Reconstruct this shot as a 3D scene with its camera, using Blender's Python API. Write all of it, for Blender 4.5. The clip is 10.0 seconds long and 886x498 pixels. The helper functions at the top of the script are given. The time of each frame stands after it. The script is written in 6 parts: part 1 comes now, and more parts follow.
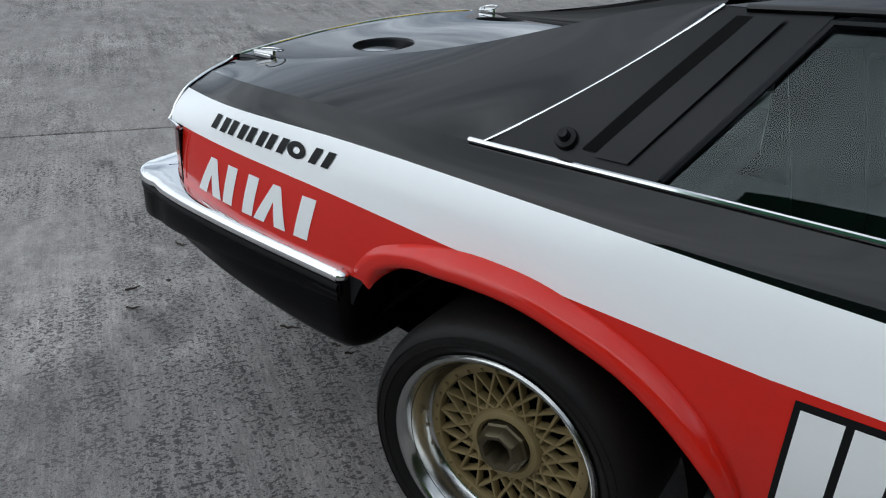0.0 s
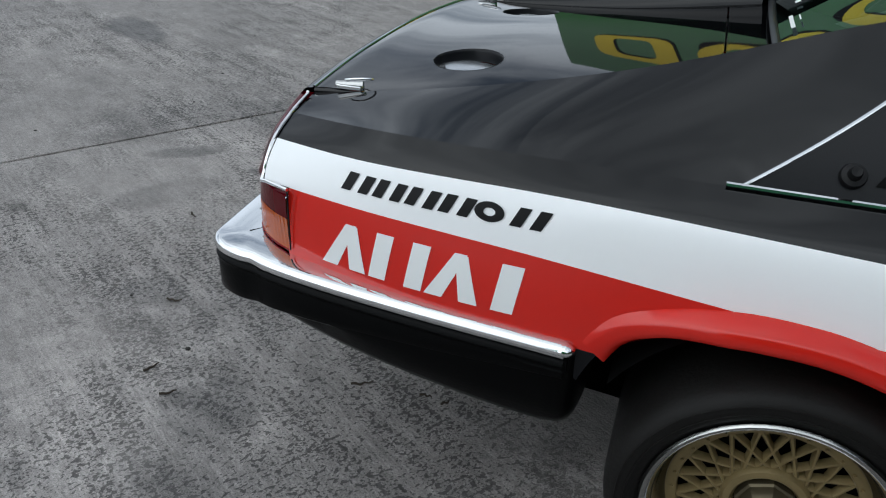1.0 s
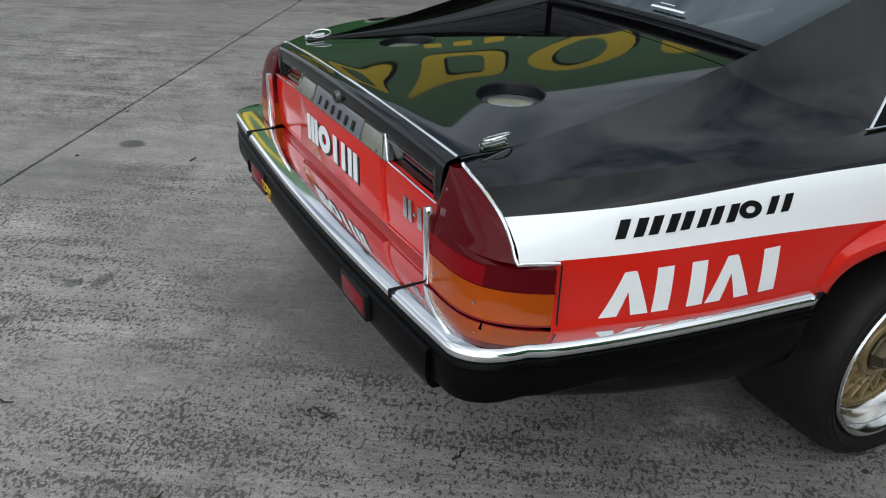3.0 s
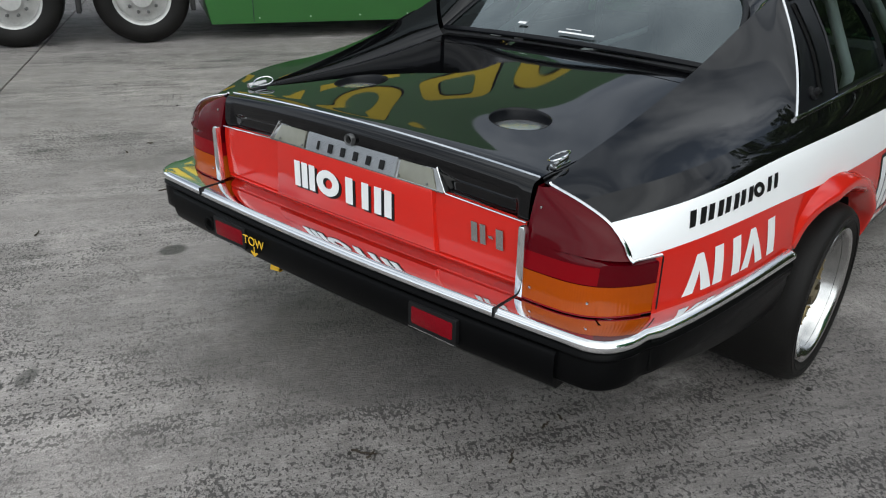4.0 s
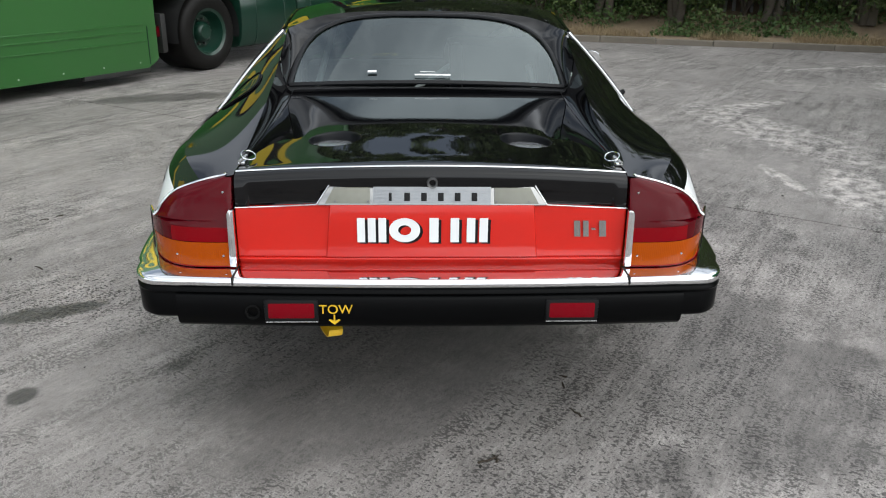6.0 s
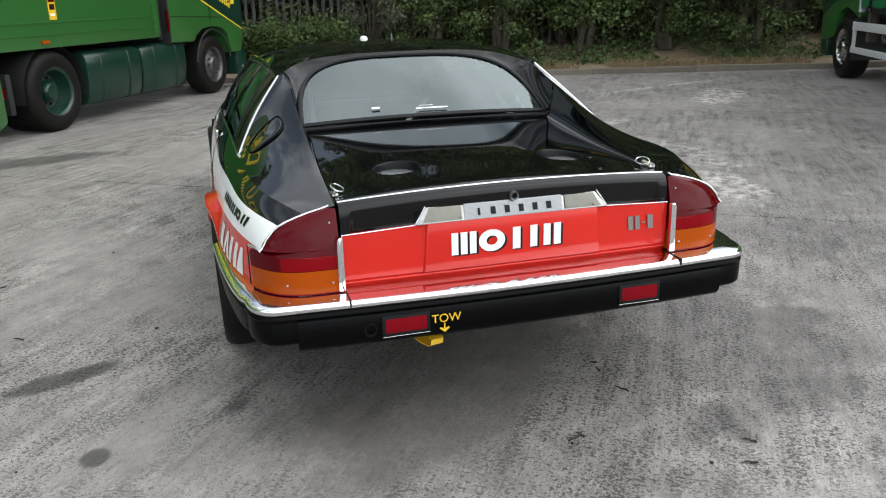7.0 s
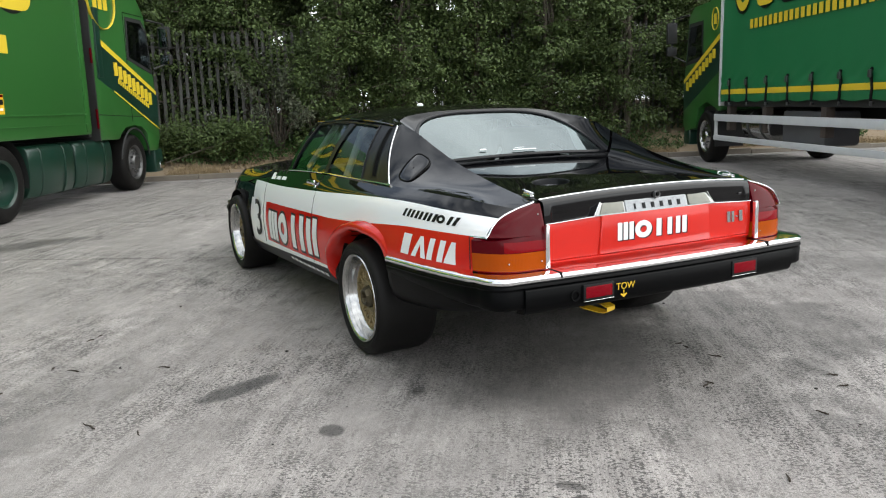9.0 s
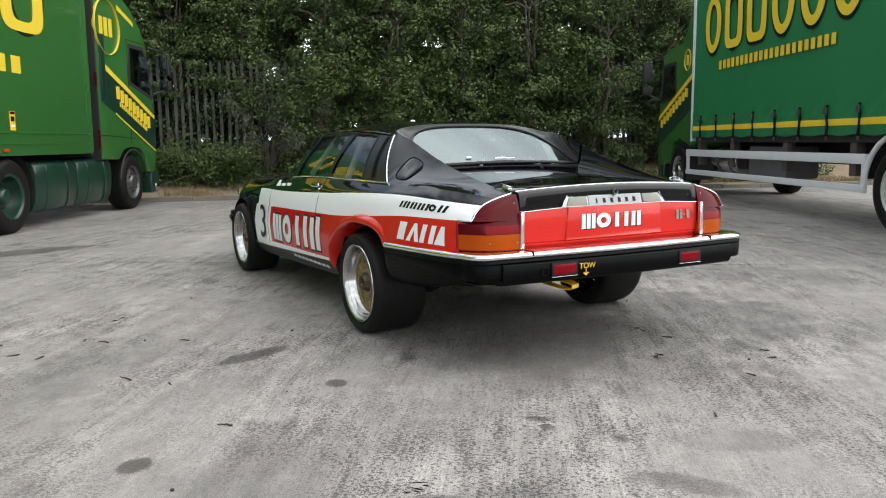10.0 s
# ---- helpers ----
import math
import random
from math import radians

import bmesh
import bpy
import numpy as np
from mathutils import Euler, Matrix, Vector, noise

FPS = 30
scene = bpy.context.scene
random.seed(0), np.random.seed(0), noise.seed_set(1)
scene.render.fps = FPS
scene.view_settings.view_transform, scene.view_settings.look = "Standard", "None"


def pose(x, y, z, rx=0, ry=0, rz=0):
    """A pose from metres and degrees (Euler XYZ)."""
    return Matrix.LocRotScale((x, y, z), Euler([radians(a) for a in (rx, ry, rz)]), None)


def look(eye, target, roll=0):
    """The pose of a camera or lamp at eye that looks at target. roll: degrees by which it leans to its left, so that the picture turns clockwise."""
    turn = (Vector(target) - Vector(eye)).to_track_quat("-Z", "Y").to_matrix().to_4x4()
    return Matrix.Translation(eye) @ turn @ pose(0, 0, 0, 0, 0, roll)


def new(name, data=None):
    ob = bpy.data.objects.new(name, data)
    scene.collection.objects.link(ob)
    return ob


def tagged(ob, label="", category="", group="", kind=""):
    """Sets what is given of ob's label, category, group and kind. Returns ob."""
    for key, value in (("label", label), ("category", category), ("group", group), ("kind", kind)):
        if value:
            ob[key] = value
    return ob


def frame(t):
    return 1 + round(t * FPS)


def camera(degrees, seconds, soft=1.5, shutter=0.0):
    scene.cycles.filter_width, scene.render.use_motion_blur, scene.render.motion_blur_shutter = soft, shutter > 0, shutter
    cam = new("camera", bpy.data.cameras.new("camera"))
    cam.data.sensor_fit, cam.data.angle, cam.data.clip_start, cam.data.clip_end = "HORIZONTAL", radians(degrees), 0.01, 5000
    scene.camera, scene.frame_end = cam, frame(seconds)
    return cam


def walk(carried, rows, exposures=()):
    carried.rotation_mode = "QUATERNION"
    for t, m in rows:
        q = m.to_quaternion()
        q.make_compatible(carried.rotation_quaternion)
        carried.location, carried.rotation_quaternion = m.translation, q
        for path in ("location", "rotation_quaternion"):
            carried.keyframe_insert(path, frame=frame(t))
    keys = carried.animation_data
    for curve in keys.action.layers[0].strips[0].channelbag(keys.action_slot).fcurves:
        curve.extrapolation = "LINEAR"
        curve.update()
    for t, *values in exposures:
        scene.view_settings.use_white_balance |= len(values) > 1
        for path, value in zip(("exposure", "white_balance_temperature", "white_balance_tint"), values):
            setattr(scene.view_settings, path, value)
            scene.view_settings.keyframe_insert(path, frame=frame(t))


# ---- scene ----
cam = camera(57.8, 10.0, soft=1.1)
PATH = [
    (0, (1.652, -2.015, 1.294), (0.672, -0.493, 0.443), 3.1),
    (0.5, (1.28, -2.049, 1.341), (0.498, -0.454, 0.422), 2.4),
    (1, (0.845, -2.09, 1.352), (0.312, -0.404, 0.418), 2.1),
    (1.5, (0.432, -2.125, 1.353), (0.209, -0.375, 0.41), 1.8),
    (2, (0.065, -2.078, 1.349), (0.186, -0.32, 0.403), 1.5),
    (2.5, (-0.291, -1.986, 1.362), (0.195, -0.282, 0.435), 1.5),
    (3.8, (-1.228, -1.566, 1.415), (0.063, -0.292, 0.572), 1.0),
    (4, (-1.352, -1.463, 1.415), (0.04, -0.288, 0.591), 1.2),
    (4.5, (-1.619, -1.157, 1.419), (-0.007, -0.286, 0.618), 1.4),
    (5, (-1.839, -0.776, 1.431), (-0.076, -0.23, 0.659), 1.7),
    (5.5, (-2.027, -0.365, 1.439), (-0.181, -0.153, 0.699), 1.6),
    (5.7, (-2.077, -0.192, 1.427), (-0.215, -0.102, 0.703), 1.3),
    (6.8, (-2.307, 0.695, 1.441), (-0.456, 0.267, 0.817), -1.1),
    (7, (-2.302, 0.892, 1.433), (-0.469, 0.371, 0.827), -1.5),
    (7.5, (-2.343, 1.313, 1.413), (-0.542, 0.634, 0.867), -2.6),
    (8, (-2.423, 1.673, 1.371), (-0.647, 0.889, 0.887), -3.0),
    (8.5, (-2.432, 2.006, 1.319), (-0.671, 1.156, 0.9), -2.6),
    (9, (-2.539, 2.303, 1.221), (-0.787, 1.407, 0.864), -1.9),
    (9.5, (-2.761, 2.482, 1.123), (-1.012, 1.559, 0.819), -1.1),
    (10, (-3.054, 2.621, 1.074), (-1.311, 1.676, 0.808), -0.6),
]
EXPOSURES = [(0, 0.30, 6000, 6), (2.0, 0.35, 6050, 6), (4.0, 0.65, 6350, 7), (7.0, 1.11, 6450, 8), (10.0, 1.25, 6550, 8)]
walk(cam, [(t, look(eye, target, roll)) for t, eye, target, roll in PATH], EXPOSURES)

# ---- world and light ----
world = bpy.data.worlds.new("world")
scene.world = world
world.use_nodes = True
wn, wl = world.node_tree.nodes, world.node_tree.links
wn.clear()
SUN_UP, SUN_TURN = radians(45), radians(215)
sky = wn.new("ShaderNodeTexSky")
sky.sky_type, sky.sun_disc, sky.sun_elevation, sky.sun_rotation = "NISHITA", False, SUN_UP, SUN_TURN
sky.air_density, sky.dust_density = 1.0, 2.0
w_co = wn.new("ShaderNodeTexCoord")
w_map = wn.new("ShaderNodeMapping")
w_map.inputs["Scale"].default_value = (1.0, 1.0, 2.6)
cloud = wn.new("ShaderNodeTexNoise")
cloud.inputs["Scale"].default_value, cloud.inputs["Detail"].default_value = 1.7, 6.0
cloud.inputs["Roughness"].default_value, cloud.inputs["Distortion"].default_value = 0.58, 0.5
w_ramp = wn.new("ShaderNodeValToRGB")
w_ramp.color_ramp.elements[0].position, w_ramp.color_ramp.elements[0].color = 0.40, (2.0, 2.35, 2.95, 1)
w_ramp.color_ramp.elements[1].position, w_ramp.color_ramp.elements[1].color = 0.63, (10.6, 10.9, 11.4, 1)
w_mix = wn.new("ShaderNodeMix")
w_mix.data_type = "RGBA"
w_mix.inputs["Factor"].default_value = 0.88
w_bg = wn.new("ShaderNodeBackground")
w_bg.inputs["Strength"].default_value = 0.08
w_out = wn.new("ShaderNodeOutputWorld")
wl.new(w_co.outputs["Generated"], w_map.inputs["Vector"])
wl.new(w_map.outputs["Vector"], cloud.inputs["Vector"])
wl.new(cloud.outputs["Fac"], w_ramp.inputs["Fac"])
wl.new(sky.outputs["Color"], w_mix.inputs["A"])
w_sep, w_lift, w_mul = wn.new("ShaderNodeSeparateXYZ"), wn.new("ShaderNodeMapRange"), wn.new("ShaderNodeMix")
w_lift.inputs["From Min"].default_value, w_lift.inputs["From Max"].default_value = 0.0, 1.0
w_lift.inputs["To Min"].default_value, w_lift.inputs["To Max"].default_value = 1.25, 0.78
w_mul.data_type, w_mul.blend_type = "RGBA", "MULTIPLY"
w_mul.inputs["Factor"].default_value = 1.0
wl.new(w_co.outputs["Generated"], w_sep.inputs["Vector"])
wl.new(w_sep.outputs["Z"], w_lift.inputs["Value"])
wl.new(w_ramp.outputs["Color"], w_mul.inputs["A"])
wl.new(w_lift.outputs["Result"], w_mul.inputs["B"])
wl.new(w_mul.outputs["Result"], w_mix.inputs["B"])
# the overcast is brighter round the veiled sun
w_dot, w_pow, w_glow, w_max = wn.new("ShaderNodeVectorMath"), wn.new("ShaderNodeMath"), wn.new("ShaderNodeMix"), wn.new("ShaderNodeMath")
w_dot.operation, w_pow.operation, w_max.operation = "DOT_PRODUCT", "POWER", "MAXIMUM"
w_dot.inputs[1].default_value = (math.sin(SUN_TURN) * math.cos(SUN_UP), math.cos(SUN_TURN) * math.cos(SUN_UP), math.sin(SUN_UP))
w_pow.inputs[1].default_value, w_max.inputs[1].default_value = 3.0, 0.0
w_glow.data_type, w_glow.blend_type = "RGBA", "ADD"
w_glow.inputs["B"].default_value = (11.6, 11.6, 11.2, 1)
wl.new(w_co.outputs["Generated"], w_dot.inputs[0])
wl.new(w_dot.outputs["Value"], w_max.inputs[0])
wl.new(w_max.outputs[0], w_pow.inputs[0])
wl.new(w_pow.outputs[0], w_glow.inputs["Factor"])
wl.new(w_mix.outputs["Result"], w_glow.inputs["A"])
wl.new(w_glow.outputs["Result"], w_bg.inputs["Color"])
wl.new(w_bg.outputs["Background"], w_out.inputs["Surface"])
sun_data = bpy.data.lights.new("sun", "SUN")
sun_data.energy, sun_data.angle, sun_data.color = 0.5, radians(140), (1.0, 0.97, 0.92)
sun = new("sun", sun_data)
sun.matrix_world = pose(0, 0, 30, 90 - 45, 0, 180 - 215)


# ---- materials ----
def mat(name, color, rough=0.5, metal=0.0, vary=0.0, scale=8.0, bump=0.0, bscale=60.0, coat=0.0, spec=0.5, rvary=0.0, rand=0.0):
    """A principled surface with broad and fine changes of tone, relief and gloss."""
    m = bpy.data.materials.new(name)
    m.use_nodes = True
    n, l = m.node_tree.nodes, m.node_tree.links
    b = n["Principled BSDF"]
    b.inputs["Base Color"].default_value = (*color, 1)
    b.inputs["Roughness"].default_value, b.inputs["Metallic"].default_value = rough, metal
    b.inputs["Coat Weight"].default_value, b.inputs["Coat Roughness"].default_value = coat, 0.03
    b.inputs["Specular IOR Level"].default_value = spec
    if vary or bump or rvary or rand:
        co = n.new("ShaderNodeTexCoord")
        big, fine = n.new("ShaderNodeTexNoise"), n.new("ShaderNodeTexNoise")
        big.inputs["Scale"].default_value, big.inputs["Detail"].default_value = scale, 5
        fine.inputs["Scale"].default_value, fine.inputs["Detail"].default_value = bscale, 4
        for t in (big, fine):
            l.new(co.outputs["Object"], t.inputs["Vector"])
    if vary or rand:
        hsv, mul, add = n.new("ShaderNodeHueSaturation"), n.new("ShaderNodeMath"), n.new("ShaderNodeMath")
        mul.operation, add.operation = "MULTIPLY_ADD", "MULTIPLY_ADD"
        mul.inputs[1].default_value, mul.inputs[2].default_value = 2 * vary, 1 - vary
        l.new(big.outputs["Fac"], mul.inputs[0])
        l.new(fine.outputs["Fac"], add.inputs[0])
        add.inputs[1].default_value = vary * 0.8
        l.new(mul.outputs[0], add.inputs[2])
        last = add.outputs[0]
        if rand:
            oi, r = n.new("ShaderNodeObjectInfo"), n.new("ShaderNodeMath")
            r.operation = "MULTIPLY_ADD"
            r.inputs[1].default_value = rand
            l.new(oi.outputs["Random"], r.inputs[0])
            l.new(last, r.inputs[2])
            last = r.outputs[0]
        hsv.inputs["Color"].default_value = (*color, 1)
        l.new(last, hsv.inputs["Value"])
        l.new(hsv.outputs["Color"], b.inputs["Base Color"])
    if rvary:
        mr = n.new("ShaderNodeMapRange")
        mr.inputs["To Min"].default_value, mr.inputs["To Max"].default_value = max(rough - rvary, 0.02), rough + rvary
        l.new(big.outputs["Fac"], mr.inputs["Value"])
        l.new(mr.outputs["Result"], b.inputs["Roughness"])
    if bump:
        bp = n.new("ShaderNodeBump")
        bp.inputs["Strength"].default_value, bp.inputs["Distance"].default_value = bump, 0.01
        l.new(fine.outputs["Fac"], bp.inputs["Height"])
        l.new(bp.outputs["Normal"], b.inputs["Normal"])
    return m


BLACK = mat("black_paint", (0.0025, 0.0025, 0.003), 0.03, rvary=0.01, scale=3, spec=0.36)
WHITE = mat("white_paint", (0.88, 0.89, 0.90), 0.10, vary=0.02, scale=4)
RED = mat("red_paint", (0.56, 0.016, 0.009), 0.12, vary=0.03, scale=4)
SATIN = mat("satin_black", (0.004, 0.0045, 0.006), 0.36, spec=0.25, vary=0.1, scale=20, bump=0.03, bscale=300)
RUBBER = mat("bumper_rubber", (0.0018, 0.0019, 0.0021), 0.34, spec=0.07, vary=0.15, scale=9, bump=0.06, bscale=180, rvary=0.08)
TYRE = mat("tyre_rubber", (0.0090, 0.0085, 0.0080), 0.50, spec=0.14, vary=0.25, scale=12, bump=0.12, bscale=140, rvary=0.1)
CHROME = mat("chrome", (0.82, 0.83, 0.84), 0.07, 1.0, rvary=0.03, scale=12)
ALLOY = mat("polished_alloy", (0.50, 0.50, 0.49), 0.17, 1.0, vary=0.06, scale=20, rvary=0.08)
GOLD = mat("gold_wheel_paint", (0.22, 0.165, 0.075), 0.42, 0.35, vary=0.18, scale=14, bump=0.03, bscale=200)
DARKMETAL = mat("dark_metal", (0.12, 0.12, 0.12), 0.4, 0.8, vary=0.2, scale=20)
# one even near-black for underside, wheel wells, brake discs and narrow gaps
NEAR_BLACK = mat("underside_black", (0.004, 0.004, 0.004), 0.85, spec=0.1, vary=0.2, scale=10)
CABIN = mat("cabin_grey", (0.032, 0.033, 0.035), 0.7, vary=0.2, scale=5)
CAGE = mat("white_cage_tube", (0.72, 0.74, 0.75), 0.35, vary=0.04, scale=8)
INK = mat("black_vinyl", (0.006, 0.006, 0.0065), 0.45, spec=0.2)
PALE = mat("white_vinyl", (0.78, 0.79, 0.79), 0.38, vary=0.02, scale=10)
YELLOW = mat("yellow_vinyl", (0.75, 0.46, 0.02), 0.4, vary=0.04, scale=8)
TRIM = mat("dull_chrome", (0.34, 0.34, 0.33), 0.16, 1.0, rvary=0.05, scale=20)
LENSGREY = mat("plate_lamp_lens", (0.17, 0.17, 0.135), 0.2, vary=0.1, scale=40, coat=0.4)
RIBBED = mat("brushed_silver", (0.30, 0.31, 0.32), 0.34, 0.8, vary=0.1, scale=60)


def lens_mat(name, color, ribs, deep):
    m = mat(name, color, 0.045, vary=0.08, scale=9)
    n, l = m.node_tree.nodes, m.node_tree.links
    b = n["Principled BSDF"]
    co, wave, bp = n.new("ShaderNodeTexCoord"), n.new("ShaderNodeTexWave"), n.new("ShaderNodeBump")
    wave.bands_direction = "Y"
    wave.inputs["Scale"].default_value = ribs
    bp.inputs["Strength"].default_value, bp.inputs["Distance"].default_value = deep, 0.003
    l.new(co.outputs["Object"], wave.inputs["Vector"])
    l.new(wave.outputs["Fac"], bp.inputs["Height"])
    l.new(bp.outputs["Normal"], b.inputs["Normal"])
    b.inputs["Specular IOR Level"].default_value = 0.17
    return m


REDLENS = lens_mat("red_lens", (0.074, 0.0003, 0.0030), 30, 0.015)
FOGLENS = lens_mat("fog_lens", (0.17, 0.001, 0.006), 40, 0.06)
BRAKELENS = lens_mat("brake_lens", (0.18, 0.0008, 0.004), 30, 0.02)
AMBER = lens_mat("amber_lens", (0.33, 0.055, 0.002), 55, 0.12)


def glass_mat(name, tint, share):
    """A thin pane: mostly see-through, with a clear mirror on its face."""
    m = bpy.data.materials.new(name)
    m.use_nodes = True
    n, l = m.node_tree.nodes, m.node_tree.links
    n.clear()
    fr, tr, gl, mx, o = (n.new(k) for k in ("ShaderNodeFresnel", "ShaderNodeBsdfTransparent", "ShaderNodeBsdfGlossy", "ShaderNodeMixShader", "ShaderNodeOutputMaterial"))
    mul = n.new("ShaderNodeMath")
    mul.operation = "MULTIPLY_ADD"
    mul.inputs[1].default_value, mul.inputs[2].default_value = 1.0, share
    mul.use_clamp = True
    fr.inputs["IOR"].default_value = 1.5
    tr.inputs["Color"].default_value, gl.inputs["Roughness"].default_value = (*tint, 1), 0.015
    gl.inputs["Color"].default_value = (0.86, 0.97, 0.98, 1)
    l.new(fr.outputs[0], mul.inputs[0])
    l.new(mul.outputs[0], mx.inputs[0])
    l.new(tr.outputs[0], mx.inputs[1])
    l.new(gl.outputs[0], mx.inputs[2])
    l.new(mx.outputs[0], o.inputs["Surface"])
    return m


GLASS = glass_mat("side_glass", (0.48, 0.56, 0.54), 0.0)
REARGLASS = glass_mat("rear_glass", (0.20, 0.25, 0.245), 0.115)
CABGLASS = glass_mat("cab_glass", (0.25, 0.28, 0.28), 0.05)

TRUCK_L = mat("truck_green", (0.026, 0.118, 0.024), 0.32, vary=0.08, scale=1.2, coat=0.5, rvary=0.08)
TRUCK_D = mat("dark_truck_green", (0.004, 0.028, 0.017), 0.35, vary=0.15, scale=3, coat=0.3, rvary=0.1)
CURTAIN = mat("curtain_green", (0.014, 0.150, 0.052), 0.45, vary=0.10, scale=1.5, bump=0.05, bscale=40)
TRUCKYEL = mat("truck_yellow", (0.68, 0.50, 0.03), 0.45, vary=0.05, scale=4)
TRUCKBLK = mat("chassis_black", (0.014, 0.014, 0.014), 0.6, vary=0.3, scale=5, bump=0.05, bscale=60)
RUSTY = mat("rusty_bracket", (0.065, 0.050, 0.042), 0.75, vary=0.4, scale=12, bump=0.1, bscale=60)
GALV = mat("white_side_rail", (0.58, 0.59, 0.60), 0.45, vary=0.12, scale=5)
STEELWHEEL = mat("steel_wheel", (0.42, 0.42, 0.41), 0.45, 0.5, vary=0.25, scale=14)
FENCE = mat("weathered_palisade", (0.055, 0.053, 0.050), 0.65, 0.2, vary=0.25, scale=3, rand=0.3)
KERB = mat("kerb_concrete", (0.14, 0.122, 0.10), 0.9, vary=0.3, scale=4, bump=0.4, bscale=50, rand=0.25)
EARTH = mat("verge_earth", (0.20, 0.150, 0.098), 0.95, vary=0.45, scale=2.5, bump=0.6, bscale=18)
BARK = mat("bark", (0.075, 0.062, 0.048), 0.9, vary=0.35, scale=5, bump=0.6, bscale=40)
TWIGM = mat("twig", (0.035, 0.026, 0.018), 0.9, vary=0.3, scale=30)


def leaf_mat(name, a, b, rough=0.5):
    """Leaves whose tone changes from leaf to leaf and over the crown."""
    m = bpy.data.materials.new(name)
    m.use_nodes = True
    n, l = m.node_tree.nodes, m.node_tree.links
    p = n["Principled BSDF"]
    g, ns, co, rp, ad = n.new("ShaderNodeNewGeometry"), n.new("ShaderNodeTexNoise"), n.new("ShaderNodeTexCoord"), n.new("ShaderNodeMix"), n.new("ShaderNodeMath")
    rp.data_type = "RGBA"
    ns.inputs["Scale"].default_value = 0.9
    ad.operation = "MULTIPLY_ADD"
    ad.inputs[1].default_value, ad.use_clamp = 0.6, True
    mm = n.new("ShaderNodeMath")
    mm.operation, mm.inputs[1].default_value = "MULTIPLY", 0.5
    l.new(co.outputs["Object"], ns.inputs["Vector"])
    l.new(ns.outputs["Fac"], mm.inputs[0])
    l.new(g.outputs["Random Per Island"], ad.inputs[0])
    l.new(mm.outputs[0], ad.inputs[2])
    rp.inputs["A"].default_value, rp.inputs["B"].default_value = (*a, 1), (*b, 1)
    l.new(ad.outputs[0], rp.inputs["Factor"])
    l.new(rp.outputs["Result"], p.inputs["Base Color"])
    p.inputs["Roughness"].default_value = rough
    p.inputs["Specular IOR Level"].default_value = 0.24
    return m


LEAF = leaf_mat("hedge_leaf", (0.012, 0.026, 0.007), (0.120, 0.168, 0.053))
LEAF_GREY = leaf_mat("grey_green_leaf", (0.05, 0.06, 0.035), (0.15, 0.165, 0.11))
IVY = leaf_mat("ivy_leaf", (0.022, 0.048, 0.013), (0.085, 0.14, 0.04))
STRAW = leaf_mat("dry_grass_blade", (0.16, 0.115, 0.065), (0.40, 0.31, 0.19), 0.8)

# the yard's slabs lie turned: U across the joints, V along them
YU, YV = Vector((0.830, -0.557, 0)), Vector((0.557, 0.830, 0))
YTURN = math.atan2(YU.y, YU.x)
STAINS_AND_DARK_AREAS = [  # x, y, half length, half width, turn, strength
    (0.93, 1.56, 0.22, 0.070, -66, 1.0), (0.26, 1.38, 0.055, 0.045, 0, 1.0), (0.36, 0.52, 0.26, 0.20, 20, 0.55),
    (0.465, 0.91, 0.05, 0.03, -40, 1.0), (0.60, -1.25, 0.22, 0.12, 30, 0.5), (6.05, 2.6, 0.75, 0.22, -70, 0.8),
    (-3.0, 2.68, 0.42, 0.15, -38, 0.85), (-1.34, 0.78, 0.13, 0.06, 30, 0.6), (-0.58, 0.87, 0.06, 0.03, 40, 0.9), (-0.20, -0.70, 0.15, 0.12, 10, 0.65), (-0.69, -0.27, 0.12, 0.09, 0, 0.5), (-1.03, 1.55, 0.10, 0.05, 57, 0.8), (-1.13, 0.38, 0.22, 0.10, 60, 0.35), (-0.90, 0.73, 0.04, 0.03, 0, 0.8), (0.53, -1.55, 0.16, 0.10, 40, 0.6), (-1.27, 0.84, 0.14, 0.06, 40, 0.6), (-0.23, -0.65, 0.12, 0.06, 30, 0.7),
    # the two widest rows broadly darken the concrete under and beside the tail
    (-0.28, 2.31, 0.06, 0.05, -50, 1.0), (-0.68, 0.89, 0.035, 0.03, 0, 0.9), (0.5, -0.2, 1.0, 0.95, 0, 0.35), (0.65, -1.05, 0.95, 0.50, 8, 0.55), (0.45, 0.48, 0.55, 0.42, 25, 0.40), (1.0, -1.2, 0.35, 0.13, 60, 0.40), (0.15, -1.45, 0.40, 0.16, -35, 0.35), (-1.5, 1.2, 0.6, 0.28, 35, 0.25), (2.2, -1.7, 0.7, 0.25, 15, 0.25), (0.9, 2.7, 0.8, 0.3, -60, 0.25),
    (-0.55, 1.9, 0.45, 0.25, -30, 0.3), (1.3, -2.6, 0.7, 0.4, 40, 0.35)]
LIMES = [(4.6, -3.0, 1.3, 0.35, 10, 0.55), (2.75, -2.8, 0.5, 0.22, -20, 0.8), (3.0, -2.45, 0.35, 0.06, 0, 0.7), (7.4, -5.9, 0.9, 0.3, -40, 0.8), (8.8, -6.0, 1.6, 0.08, -72, 0.6), (5.8, -3.3, 0.5, 0.12, -60, 0.7), (-0.9, -1.0, 0.9, 0.6, 40, 0.14)]


